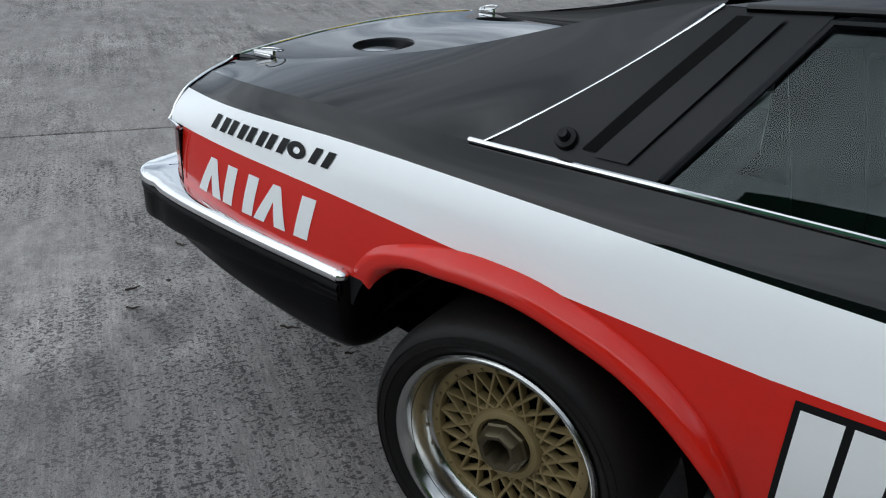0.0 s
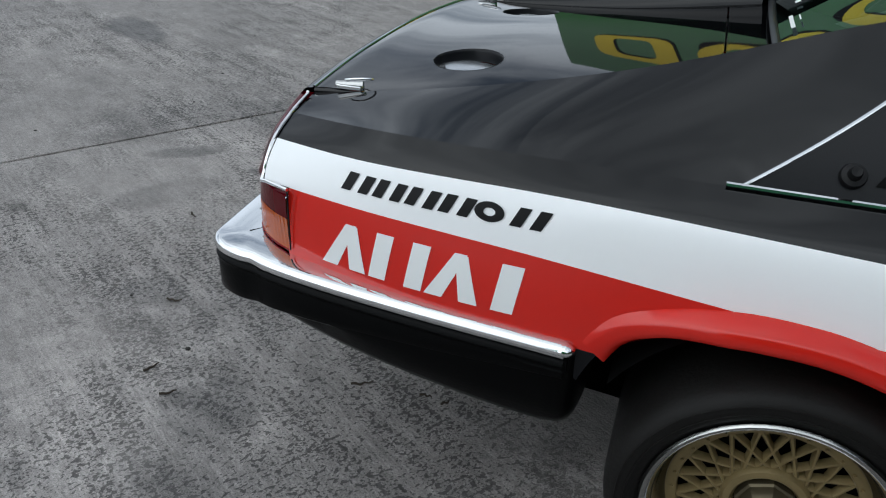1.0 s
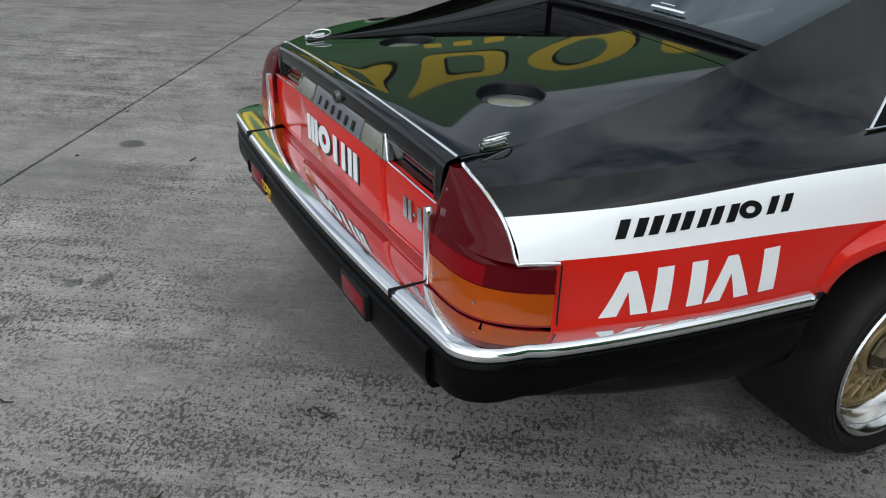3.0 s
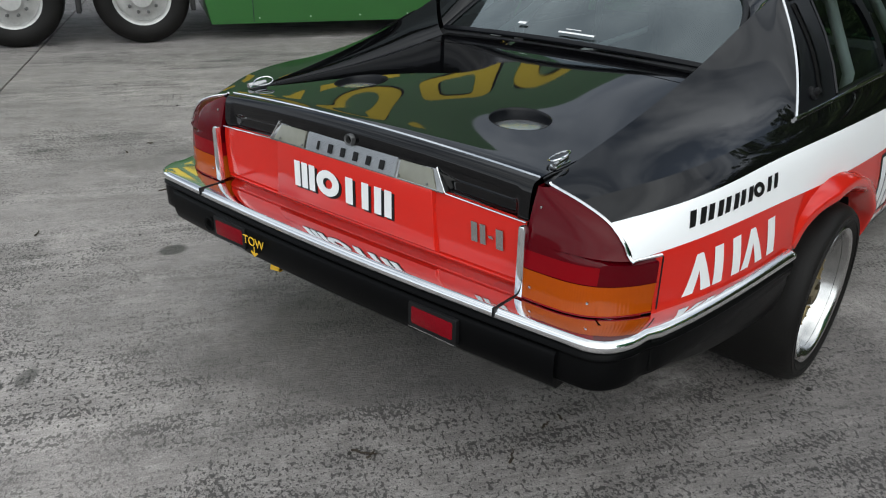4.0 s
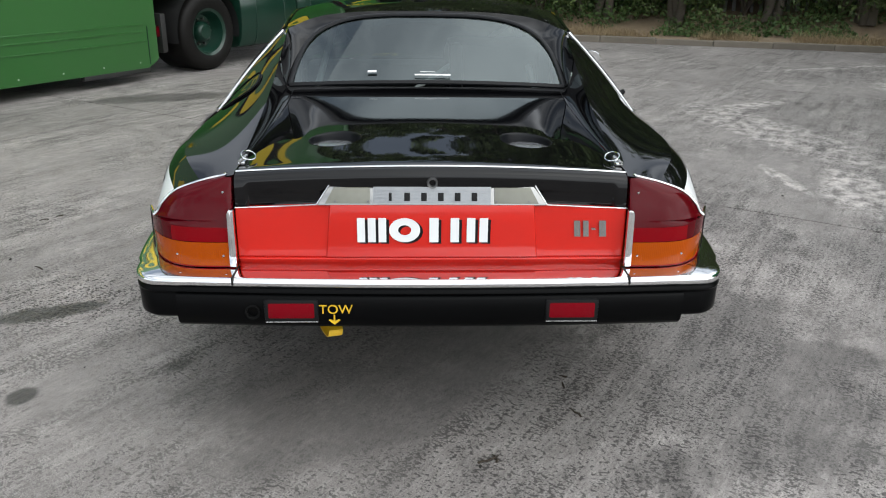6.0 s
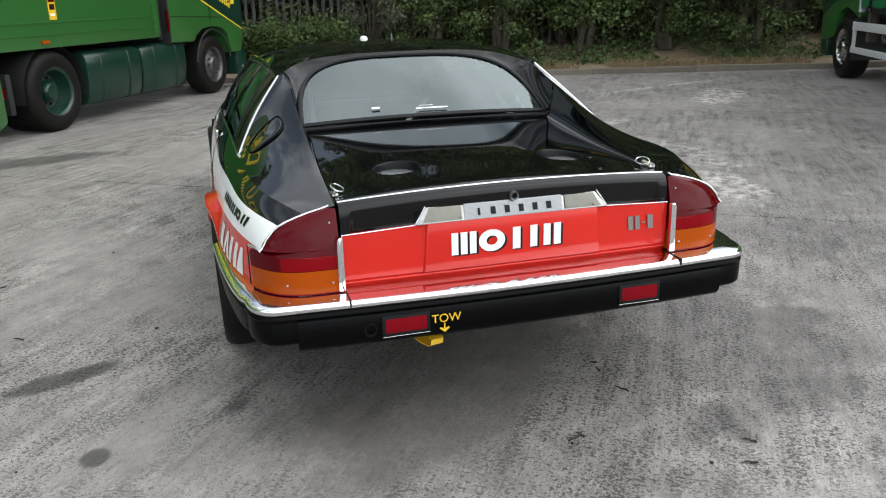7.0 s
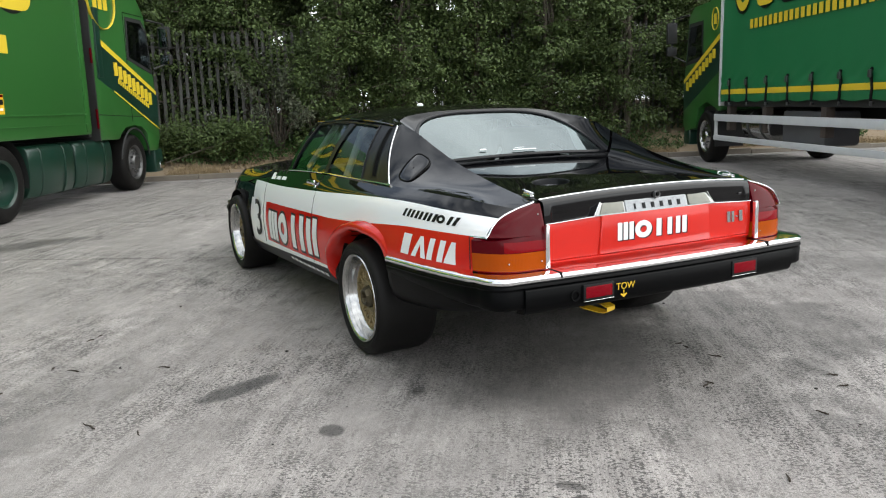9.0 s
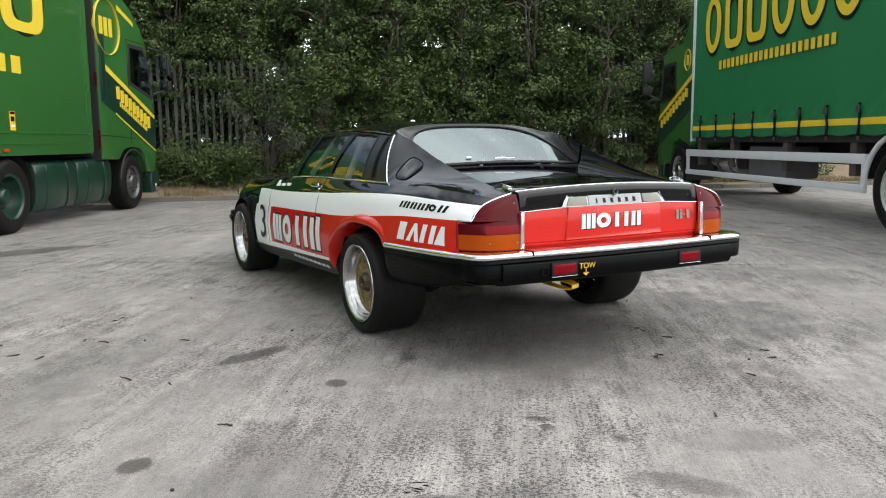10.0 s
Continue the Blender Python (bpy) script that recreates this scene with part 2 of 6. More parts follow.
def concrete(name):
    m = bpy.data.materials.new(name)
    m.use_nodes = True
    n, l = m.node_tree.nodes, m.node_tree.links
    p = n["Principled BSDF"]
    geo = n.new("ShaderNodeNewGeometry")

    def mth(op, a, b=None, c=None, clamp=False):
        k = n.new("ShaderNodeMath")
        k.operation, k.use_clamp = op, clamp
        for i, v in enumerate((a, b, c)):
            if v is None:
                continue
            if isinstance(v, (int, float)):
                k.inputs[i].default_value = v
            else:
                l.new(v, k.inputs[i])
        return k.outputs[0]

    def tex(scale, detail=4.0, stretch=None, rough=0.55):
        t = n.new("ShaderNodeTexNoise")
        t.inputs["Scale"].default_value, t.inputs["Detail"].default_value, t.inputs["Roughness"].default_value = scale, detail, rough
        src = geo.outputs["Position"]
        if stretch:
            mp = n.new("ShaderNodeMapping")
            mp.vector_type = "TEXTURE"
            mp.inputs["Rotation"].default_value, mp.inputs["Scale"].default_value = (0, 0, YTURN), stretch
            l.new(src, mp.inputs["Vector"])
            src = mp.outputs["Vector"]
        l.new(src, t.inputs["Vector"])
        return t.outputs["Fac"]

    broad, mid, fine = tex(0.8, 6, None, 0.6), tex(4.2, 7, (1.5, 1.0, 1.0), 0.62), tex(48, 4, (1.7, 1.0, 1.0), 0.6)
    streak = tex(3.2, 6, (5.0, 1.0, 1.0), 0.68)
    broom = tex(95, 2, (16.0, 1.0, 1.0))
    grit = tex(260, 2)
    crumb = tex(130, 3, (2.0, 1.0, 1.0), 0.6)
    speck = tex(82, 1, (1.0, 1.5, 1.0), 0.5)
    dimple = tex(180, 1, (1.0, 1.4, 1.0), 0.5)
    rake = tex(15, 2, (12.0, 1.0, 1.0), 0.5)

    def above(v, lo, hi):
        return mth("MULTIPLY_ADD", v, 1 / (hi - lo), -lo / (hi - lo), True)

    rough_zone = above(tex(0.9, 5, (1.6, 1.0, 1.0), 0.6), 0.41, 0.55)
    wear = mth("MULTIPLY_ADD", rake, 0.32, mth("MULTIPLY_ADD", tex(5, 4), 0.30, -0.31))
    holes = mth("MAXIMUM", above(mth("ADD", speck, wear), 0.565, 0.605), above(mth("ADD", dimple, wear), 0.59, 0.635))
    pits = mth("MULTIPLY", holes, mth("MULTIPLY_ADD", rough_zone, 0.88, 0.12))
    lips = mth("MULTIPLY", mth("SUBTRACT", 1.0, holes), rough_zone)

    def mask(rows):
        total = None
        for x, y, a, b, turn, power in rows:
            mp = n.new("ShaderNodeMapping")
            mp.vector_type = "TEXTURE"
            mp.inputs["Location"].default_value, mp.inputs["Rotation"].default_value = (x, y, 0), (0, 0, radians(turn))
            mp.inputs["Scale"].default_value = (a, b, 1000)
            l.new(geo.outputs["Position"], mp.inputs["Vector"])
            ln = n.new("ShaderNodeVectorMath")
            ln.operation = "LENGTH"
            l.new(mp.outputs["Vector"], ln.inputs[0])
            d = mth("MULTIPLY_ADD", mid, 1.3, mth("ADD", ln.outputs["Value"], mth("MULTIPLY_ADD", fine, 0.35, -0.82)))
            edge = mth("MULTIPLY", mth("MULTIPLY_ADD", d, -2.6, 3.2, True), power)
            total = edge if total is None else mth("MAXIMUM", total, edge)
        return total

    dark, lime = mask(STAINS_AND_DARK_AREAS), mask(LIMES)
    blotch = tex(11, 6, (1.3, 1.0, 1.0), 0.66)
    lightness = 0.246
    zone = mth("MULTIPLY_ADD", rough_zone, 0.75, 0.25)
    for v, k, weight in ((broad, 0.85, None), (mid, 0.7, None), (blotch, 0.75, None), (streak, 0.75, None), (fine, 0.6, None), (crumb, 1.0, zone), (grit, 1.7, None), (broom, 0.9, zone)):
        swing = mth("MULTIPLY_ADD", v, k, -0.5 * k)
        if weight is not None:
            swing = mth("MULTIPLY", swing, weight)
        lightness = mth("MULTIPLY", lightness, mth("ADD", swing, 1.0))
    lightness = mth("MULTIPLY", lightness, mth("MULTIPLY_ADD", lips, 0.20, 1.0))
    lightness = mth("MULTIPLY", lightness, mth("MULTIPLY_ADD", pits, -0.64, 1.0))
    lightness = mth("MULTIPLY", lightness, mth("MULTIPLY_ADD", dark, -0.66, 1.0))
    lightness = mth("MULTIPLY_ADD", mth("MULTIPLY", lime, above(blotch, 0.42, 0.60)), 0.36, lightness)
    bloom = mth("MULTIPLY", above(tex(2.4, 7, (1.6, 1.0, 1.0), 0.68), 0.56, 0.68), above(blotch, 0.40, 0.60))
    lightness = mth("MULTIPLY_ADD", bloom, 0.08, lightness)
    drops = n.new("ShaderNodeTexVoronoi")
    drops.inputs["Scale"].default_value = 1.15
    l.new(geo.outputs["Position"], drops.inputs["Vector"])
    spot = above(mth("MULTIPLY_ADD", mid, 0.12, drops.outputs["Distance"]), 0.125, 0.085)
    lightness = mth("MULTIPLY", lightness, mth("MULTIPLY_ADD", spot, -0.42, 1.0))
    oi = n.new("ShaderNodeObjectInfo")
    lightness = mth("MULTIPLY", lightness, mth("MULTIPLY_ADD", oi.outputs["Random"], 0.14, 0.93))
    comb = n.new("ShaderNodeCombineColor")
    l.new(lightness, comb.inputs[0])
    l.new(mth("MULTIPLY", lightness, 0.925), comb.inputs[1])
    l.new(mth("MULTIPLY", lightness, 0.88), comb.inputs[2])
    l.new(comb.outputs[0], p.inputs["Base Color"])
    l.new(mth("MULTIPLY_ADD", dark, -0.28, mth("MULTIPLY_ADD", broad, 0.25, 0.66)), p.inputs["Roughness"])
    h = mth("MULTIPLY_ADD", broom, 0.30, mth("MULTIPLY", fine, 0.55))
    h = mth("MULTIPLY_ADD", pits, -0.8, h)
    h = mth("MULTIPLY_ADD", crumb, 0.6, h)
    bp = n.new("ShaderNodeBump")
    bp.inputs["Strength"].default_value, bp.inputs["Distance"].default_value = 0.75, 0.006
    l.new(h, bp.inputs["Height"])
    l.new(bp.outputs["Normal"], p.inputs["Normal"])
    return m


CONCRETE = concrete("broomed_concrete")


# ---- mesh helpers ----
def part(name, bm, material, parent=None, label="", smooth=True, kind="", category="", group=""):
    """One mesh object from a bmesh (or mesh), under a thing or a part."""
    if isinstance(bm, bmesh.types.BMesh):
        me = bpy.data.meshes.new(name)
        bm.to_mesh(me)
        bm.free()
    else:
        me = bm
    for k in material if isinstance(material, (list, tuple)) else [material]:
        me.materials.append(k)
    if smooth:
        me.polygons.foreach_set("use_smooth", [True] * len(me.polygons))
        me.set_sharp_from_angle(angle=radians(smooth if smooth is not True else 38))
    ob = new(name, me)
    ob.parent = parent
    return tagged(ob, label, category, group, kind)


def thing(name, label, category, m=None, group="", kind=""):
    ob = new(name)
    ob.empty_display_size = 0.1
    if m is not None:
        ob.matrix_basis = m
    return tagged(ob, label, category, group, kind)


def bevelled(bm, width, seg=2):
    if width:
        bmesh.ops.bevel(bm, geom=[e for e in bm.edges if e.is_manifold and e.calc_face_angle(0) > 0.5], offset=width, segments=seg, affect="EDGES", profile=0.6, clamp_overlap=True)
    return bm


def box(c, s, bevel=0.0, m=None, bm=None):
    """A bevelled block of centre c and size s."""
    b = bmesh.new()
    bmesh.ops.create_cube(b, size=1.0, matrix=Matrix.Translation(c) @ Matrix.Diagonal((*s, 1)))
    bevelled(b, bevel)
    if m is not None:
        b.transform(m)
    return join(bm, b) if bm is not None else b


def join(bm, other):
    me = bpy.data.meshes.new("tmp")
    other.to_mesh(me)
    other.free()
    bm.from_mesh(me)
    bpy.data.meshes.remove(me)
    return bm


def mirrored(bm):
    """The same mesh on the car's other side."""
    b = bm.copy()
    b.transform(Matrix.Diagonal((1, -1, 1, 1)))
    bmesh.ops.reverse_faces(b, faces=b.faces)
    return b


def grid(rows, bm=None, closed=False, flip=False):
    """Quads over rows of points; closed: each row is a ring."""
    b = bm if bm is not None else bmesh.new()
    vs = [[b.verts.new(p) for p in r] for r in rows]
    for a, c in zip(vs, vs[1:]):
        k = len(a)
        for i in range(k if closed else k - 1):
            q = [a[i], a[(i + 1) % k], c[(i + 1) % k], c[i]]
            try:
                b.faces.new(q[::-1] if flip else q)
            except ValueError:
                pass
    return b


def tube(pts, r, seg=8, bm=None, cap=True, flat=1.0):
    """A round bar along points."""
    b = bm if bm is not None else bmesh.new()
    pts = [Vector(p) for p in pts]
    rows, side = [], None
    for i, p in enumerate(pts):
        d = (pts[min(i + 1, len(pts) - 1)] - pts[max(i - 1, 0)]).normalized()
        if side is None:
            side = d.cross(Vector((0, 0, 1)) if abs(d.z) < 0.9 else Vector((1, 0, 0))).normalized()
        side = (side - d * side.dot(d)).normalized()
        up = side.cross(d)
        rr = r[i] if isinstance(r, (list, tuple)) else r
        rows.append([p + side * math.cos(a) * rr + up * math.sin(a) * rr * flat for a in (2 * math.pi * k / seg for k in range(seg))])
    vs = [[b.verts.new(p) for p in row] for row in rows]
    for a, c in zip(vs, vs[1:]):
        for i in range(seg):
            b.faces.new((a[i], a[(i + 1) % seg], c[(i + 1) % seg], c[i]))
    if cap:
        b.faces.new(vs[0][::-1])
        b.faces.new(vs[-1])
    return b


def lathe(profile, seg=48, bm=None):
    """A turned shape about the y axis from (radius, y) pairs."""
    rows = [[(r * math.cos(2 * math.pi * k / seg), y, r * math.sin(2 * math.pi * k / seg)) for k in range(seg)] for r, y in profile]
    return grid(rows, bm, closed=True)


def spl(xs, ys):
    """A smooth curve through points, without overshoot."""
    xs, ys = np.array(xs, float), np.array(ys, float)
    h, d = np.diff(xs), np.diff(ys) / np.diff(xs)
    m = np.zeros(len(xs))
    m[0], m[-1] = d[0], d[-1]
    for i in range(1, len(xs) - 1):
        if d[i - 1] * d[i] > 0:
            m[i] = (h[i - 1] + h[i]) / (h[i - 1] / d[i] + h[i] / d[i - 1])

    def f(x):
        x = min(max(x, xs[0]), xs[-1])
        i = min(int(np.searchsorted(xs, x, side="right")) - 1, len(xs) - 2)
        t = (x - xs[i]) / h[i]
        return float((1 + 2 * t) * (1 - t) ** 2 * ys[i] + t * (1 - t) ** 2 * h[i] * m[i] + t * t * (3 - 2 * t) * ys[i + 1] + t * t * (t - 1) * h[i] * m[i + 1])
    return f


def fair(xs, ys):
    """A curve through points with no breaks in its bend."""
    xs, ys = np.array(xs, float), np.array(ys, float)
    n, h = len(xs), np.diff(xs)
    a, r = np.zeros((n, n)), np.zeros(n)
    a[0, 0] = a[-1, -1] = 1.0
    for i in range(1, n - 1):
        a[i, i - 1:i + 2] = h[i - 1], 2 * (h[i - 1] + h[i]), h[i]
        r[i] = 6 * ((ys[i + 1] - ys[i]) / h[i] - (ys[i] - ys[i - 1]) / h[i - 1])
    m = np.linalg.solve(a, r)

    def f(x):
        x = min(max(x, xs[0]), xs[-1])
        i = min(int(np.searchsorted(xs, x, side="right")) - 1, n - 2)
        p, q = xs[i + 1] - x, x - xs[i]
        return float((m[i] * p ** 3 + m[i + 1] * q ** 3) / (6 * h[i]) + (ys[i] / h[i] - m[i] * h[i] / 6) * p + (ys[i + 1] / h[i] - m[i + 1] * h[i] / 6) * q)
    return f


def prism(poly, depth, bevel=0.0):
    """A plate from an outline in x and z, from y = 0 to y = depth."""
    b = bmesh.new()
    f = b.faces.new([b.verts.new((x, 0, z)) for x, z in poly])
    e = bmesh.ops.extrude_face_region(b, geom=[f])
    bmesh.ops.translate(b, verts=[v for v in e["geom"] if isinstance(v, bmesh.types.BMVert)], vec=(0, depth, 0))
    bmesh.ops.recalc_face_normals(b, faces=b.faces)
    return bevelled(b, bevel)


def leaves(centres, size, facing=None, stretch=1.7, seed=1):
    """A mesh of many small bent leaves at the given places; facing: the way each one looks out of its clump."""
    rg = np.random.default_rng(seed)
    c = np.asarray(centres, float)
    k = len(c)
    if facing is None:
        nrm = rg.normal(size=(k, 3)) + np.array((-0.45, 0.0, 0.95))
    else:
        nrm = rg.normal(size=(k, 3)) * 0.42 + facing + np.array((0.0, 0.0, 0.45))
    nrm /= np.linalg.norm(nrm, axis=1)[:, None]
    a = rg.normal(size=(k, 3))
    a -= nrm * np.sum(a * nrm, axis=1)[:, None]
    a /= np.linalg.norm(a, axis=1)[:, None]
    b = np.cross(nrm, a)
    s = size * rg.uniform(0.6, 1.35, size=(k, 1))
    tip, base = c + a * s * stretch / 2, c - a * s * stretch / 2
    left, right = c + b * s * 0.45 + nrm * s * 0.12, c - b * s * 0.45 + nrm * s * 0.12
    v = np.stack([base, left, tip, right], axis=1).reshape(-1, 3)
    me = bpy.data.meshes.new("leaves")
    me.vertices.add(4 * k)
    me.vertices.foreach_set("co", v.ravel())
    me.loops.add(4 * k)
    me.loops.foreach_set("vertex_index", np.arange(4 * k))
    me.polygons.add(k)
    me.polygons.foreach_set("loop_start", np.arange(0, 4 * k, 4))
    me.polygons.foreach_set("loop_total", np.full(k, 4))
    me.update()
    return me


def outward(bm, centre=(1.7, 0.0, 0.8)):
    """Turns all faces away from a place inside."""
    c = Vector(centre)
    if sum((f.calc_center_median() - c).dot(f.normal) * f.calc_area() for f in bm.faces if not f.normal_update()) < 0:
        bmesh.ops.reverse_faces(bm, faces=bm.faces)
    return bm


# ---- the yard ----
ground = bmesh.new()
bmesh.ops.create_grid(ground, x_segments=2, y_segments=2, size=900, matrix=Matrix.Translation((0, 0, -0.05)))
ground = part("ground", ground, CONCRETE, label="worn grey broomed concrete lorry yard", kind="structure", category="ground", smooth=False)
YM = Matrix.Translation((0, 0, 0)) @ Matrix.Rotation(YTURN, 4, "Z")
slab_bm = box((0, 0, -0.025), (4.838, 9.988, 0.05), 0.006)
slab_me = bpy.data.meshes.new("slab")
slab_bm.to_mesh(slab_me)
slab_bm.free()
slab_me.materials.append(CONCRETE)
for iu in range(-3, 4):
    for iv in range(-3, 3):
        s = new("slab", slab_me)
        s.parent = ground
        s.matrix_basis = YM @ pose(-1.837 + 4.85 * (iu + 0.5), 5.0 + 10.0 * (iv + 0.5), 0.0007 * ((iu * 7 + iv * 3) % 3))
# the far side of the yard: a kerb and a rough verge behind it
KA, KB = Vector((12.62, 0.0, 0)), Vector((0.291, 0.957, 0))
KN = Vector((0.957, -0.291, 0))


def kpt(a, b, z=0.0):
    """A place by the kerb: a metres along it, b metres behind its face."""
    q = KA + KB * a + KN * b
    return (q.x, q.y, z)


kerb = thing("kerb", "weathered concrete kerb along the yard's edge", "kerb", kind="structure")
kb = box((0, 0, 0.01), (0.905, 0.15, 0.28), 0.012)
kerb_me = bpy.data.meshes.new("kerb_stone")
kb.to_mesh(kerb_me)
kb.free()
kerb_me.materials.append(KERB)
rk = random.Random(4)
for i in range(-28, 16):
    s = new("kerb_stone", kerb_me)
    s.parent = kerb
    s.matrix_basis = Matrix.Translation(kpt(i * 0.915, 0.075 + rk.uniform(-0.010, 0.010), -0.045 + rk.uniform(-0.020, 0.010))) @ Matrix.Rotation(math.atan2(KB.y, KB.x), 4, "Z")


def bank(a, b):
    """Height of the verge."""
    h = 0.08 + 0.055 * b + 0.10 * (noise.noise((a * 0.5, b * 0.7, 3.1))) * min(b, 1.0)
    return h + 0.25 * max(0, b - 0.9) * (1 - 0.5 * max(0, b - 2.4) / 4)


verge = grid([[kpt(a * 0.4, 0.14 + b * 0.3, bank(a * 0.4, b * 0.3)) for a in range(-70, 40)] for b in range(0, 26)], flip=True)
verge = part("verge", verge, EARTH, label="bare brown earth bank with dry grass", kind="structure", category="verge", smooth=60)

# ---- the car: x forward from the tail, y to its left, z up ----
car = thing("race_car", "black white and red classic racing coupe parked on the concrete", "car")
XS = [0.055, 0.25, 0.60, 0.95, 1.60, 2.20, 2.60, 3.20, 3.80, 4.30, 4.58]
FY = [fair(XS, q) for q in (
    [0.655, 0.745, 0.790, 0.800, 0.815, 0.825, 0.820, 0.790, 0.750, 0.680, 0.560],
    [0.730, 0.800, 0.846, 0.868, 0.878, 0.880, 0.875, 0.850, 0.810, 0.730, 0.600],
    [0.791, 0.835, 0.880, 0.898, 0.908, 0.908, 0.903, 0.882, 0.840, 0.760, 0.620],
    [0.800, 0.856, 0.905, 0.915, 0.920, 0.920, 0.915, 0.900, 0.860, 0.780, 0.630],
    [0.795, 0.852, 0.898, 0.908, 0.910, 0.910, 0.905, 0.890, 0.855, 0.775, 0.630],
    [0.790, 0.848, 0.892, 0.903, 0.904, 0.904, 0.900, 0.884, 0.850, 0.770, 0.625],
    [0.740, 0.800, 0.840, 0.855, 0.858, 0.858, 0.855, 0.840, 0.800, 0.720, 0.590])]
FZ = [fair(XS, q) for q in (
    [0.812, 0.836, 0.847, 0.849, 0.853, 0.845, 0.825, 0.795, 0.765, 0.700, 0.620],
    [0.782, 0.793, 0.804, 0.799, 0.768, 0.744, 0.733, 0.726, 0.690, 0.630, 0.570],
    [0.714, 0.711, 0.703, 0.677, 0.636, 0.618, 0.610, 0.603, 0.580, 0.550, 0.520],
    [0.570, 0.570, 0.560, 0.535, 0.510, 0.500, 0.495, 0.480, 0.460, 0.440, 0.430],
    [0.430, 0.430, 0.425, 0.412, 0.390, 0.370, 0.355, 0.335, 0.335, 0.335, 0.350],
    [0.400, 0.400, 0.390, 0.375, 0.352, 0.332, 0.318, 0.298, 0.300, 0.300, 0.320],
    [0.330, 0.330, 0.310, 0.285, 0.262, 0.246, 0.238, 0.220, 0.220, 0.240, 0.260])]
SUB = [3, 4, 6, 5, 2, 3]
AX_R, AX_F, HUB_Z = 1.090, 3.690, 0.288


def side_y(x, z):
    """How far the body's flank stands out at x, z."""
    return spl([-f(x) for f in FZ], [f(x) for f in FY])(-z)


def side_rows(x):
    out = []
    yy = spl([-f(x) for f in FZ], [f(x) for f in FY])
    for i, k in enumerate(SUB):
        for j in range(k):
            z = FZ[i](x) + (FZ[i + 1](x) - FZ[i](x)) * j / k
            out.append((x, yy(-z), z))
    out.append((x, FY[-1](x), FZ[-1](x)))
    return out


def polar(pts):
    """Radius about the rear hub by angle, through a few places on an arch."""
    q = sorted((math.atan2(z - HUB_Z, x - AX_R), math.hypot(x - AX_R, z - HUB_Z)) for x, z in pts)
    return spl([a for a, _ in q], [r for _, r in q])


LIP = polar([(1.53, 0.24), (1.52, 0.36), (1.485, 0.435), (1.41, 0.508), (1.32, 0.568), (1.20, 0.611), (1.05, 0.638), (0.95, 0.636), (0.85, 0.618), (0.785, 0.584), (0.735, 0.50), (0.715, 0.40), (0.71, 0.24)])
CREST = polar([(1.55, 0.24), (1.545, 0.36), (1.51, 0.447), (1.442, 0.532), (1.367, 0.586), (1.287, 0.624), (1.19, 0.652), (1.085, 0.671), (0.97, 0.672), (0.857, 0.653), (0.767, 0.613), (0.712, 0.533), (0.695, 0.42), (0.69, 0.24)])


def in_arch(x, z):
    r = math.hypot(x - AX_R, z - HUB_Z) / LIP(math.atan2(z - HUB_Z, x - AX_R)) if z > 0.2 else 2
    f = math.hypot((x - AX_F) / 0.345, (z - HUB_Z) / 0.335)
    return min(r, f)


def flank():
    """One flank of the body, with its stripes as faces and the wheel openings cut."""
    xs = [0.055, 0.085, 0.117] + list(np.arange(0.14, 4.575, 0.02)) + [4.58]
    rows = [side_rows(float(x)) for x in xs]
    bm = grid(rows)
    bm.faces.ensure_lookup_table()
    cum = np.cumsum([0] + SUB)
    n = cum[-1]
    gone = []
    for i, f in enumerate(bm.faces):
        col, row = divmod(i, int(n))
        c = f.calc_center_median()
        band = int(np.searchsorted(cum, row, side="right")) - 1
        f.material_index = 0
        if band == 1:
            f.material_index = 1 if c.x < 3.20 else 0
        elif band in (2, 3):
            f.material_index = 2 if c.x < 2.80 else (1 if c.x < 3.26 else 0)
        elif band == 4:
            f.material_index = 1 if 1.2 < c.x < 3.26 else (2 if c.x < 1.2 else 0)
        elif band == 5:
            f.material_index = 3
        if c.x < 0.755 and c.z < 0.556:
            f.material_index = 3
        if in_arch(c.x, c.z) < 1 or (c.x < 0.117 and row >= cum[2]) or (c.x < 0.85 and c.z < 0.49):
            gone.append(f)
    bmesh.ops.delete(bm, geom=gone, context="FACES")
    for v in bm.verts:
        if v.is_boundary and in_arch(v.co.x, v.co.z) < 1.12 and v.co.z > 0.262:
            cx, r = (AX_R if v.co.x < 2.4 else AX_F), in_arch(v.co.x, v.co.z)
            v.co.x, v.co.z = cx + (v.co.x - cx) / r, HUB_Z + (v.co.z - HUB_Z) / r
    return bm


RXS = [0.055, 0.25, 0.55, 0.80, 1.00, 1.10, 1.27]
RY = fair(RXS, [0.560, 0.559, 0.560, 0.562, 0.564, 0.565, 0.570])
RZ = fair(RXS, [0.829, 0.858, 0.916, 0.981, 1.047, 1.080, 1.122])
ZC = fair([0.0, 0.02, 0.10, 0.33, 0.60, 0.80, 1.02], [0.840, 0.851, 0.865, 0.882, 0.897, 0.909, 0.926])
CROWN = fair([0.0, 0.08, 0.30, 0.50, 0.75, 1.02], [0.023, 0.023, 0.034, 0.038, 0.028, 0.010])


def FOOT(x):
    """Where the buttress's hollow inner side meets the deck."""
    return RY(x) - 0.004 - min(0.036, 0.34 * max(0.0, RZ(x) - ZC(x) + 0.022))


PILL_A, PILL_B = Vector((0.938, 0.797, 0.849)), Vector((1.270, 0.592, 1.114))


def deck_z(x, y):
    return ZC(x) - CROWN(x) * (y / 0.556) ** 2


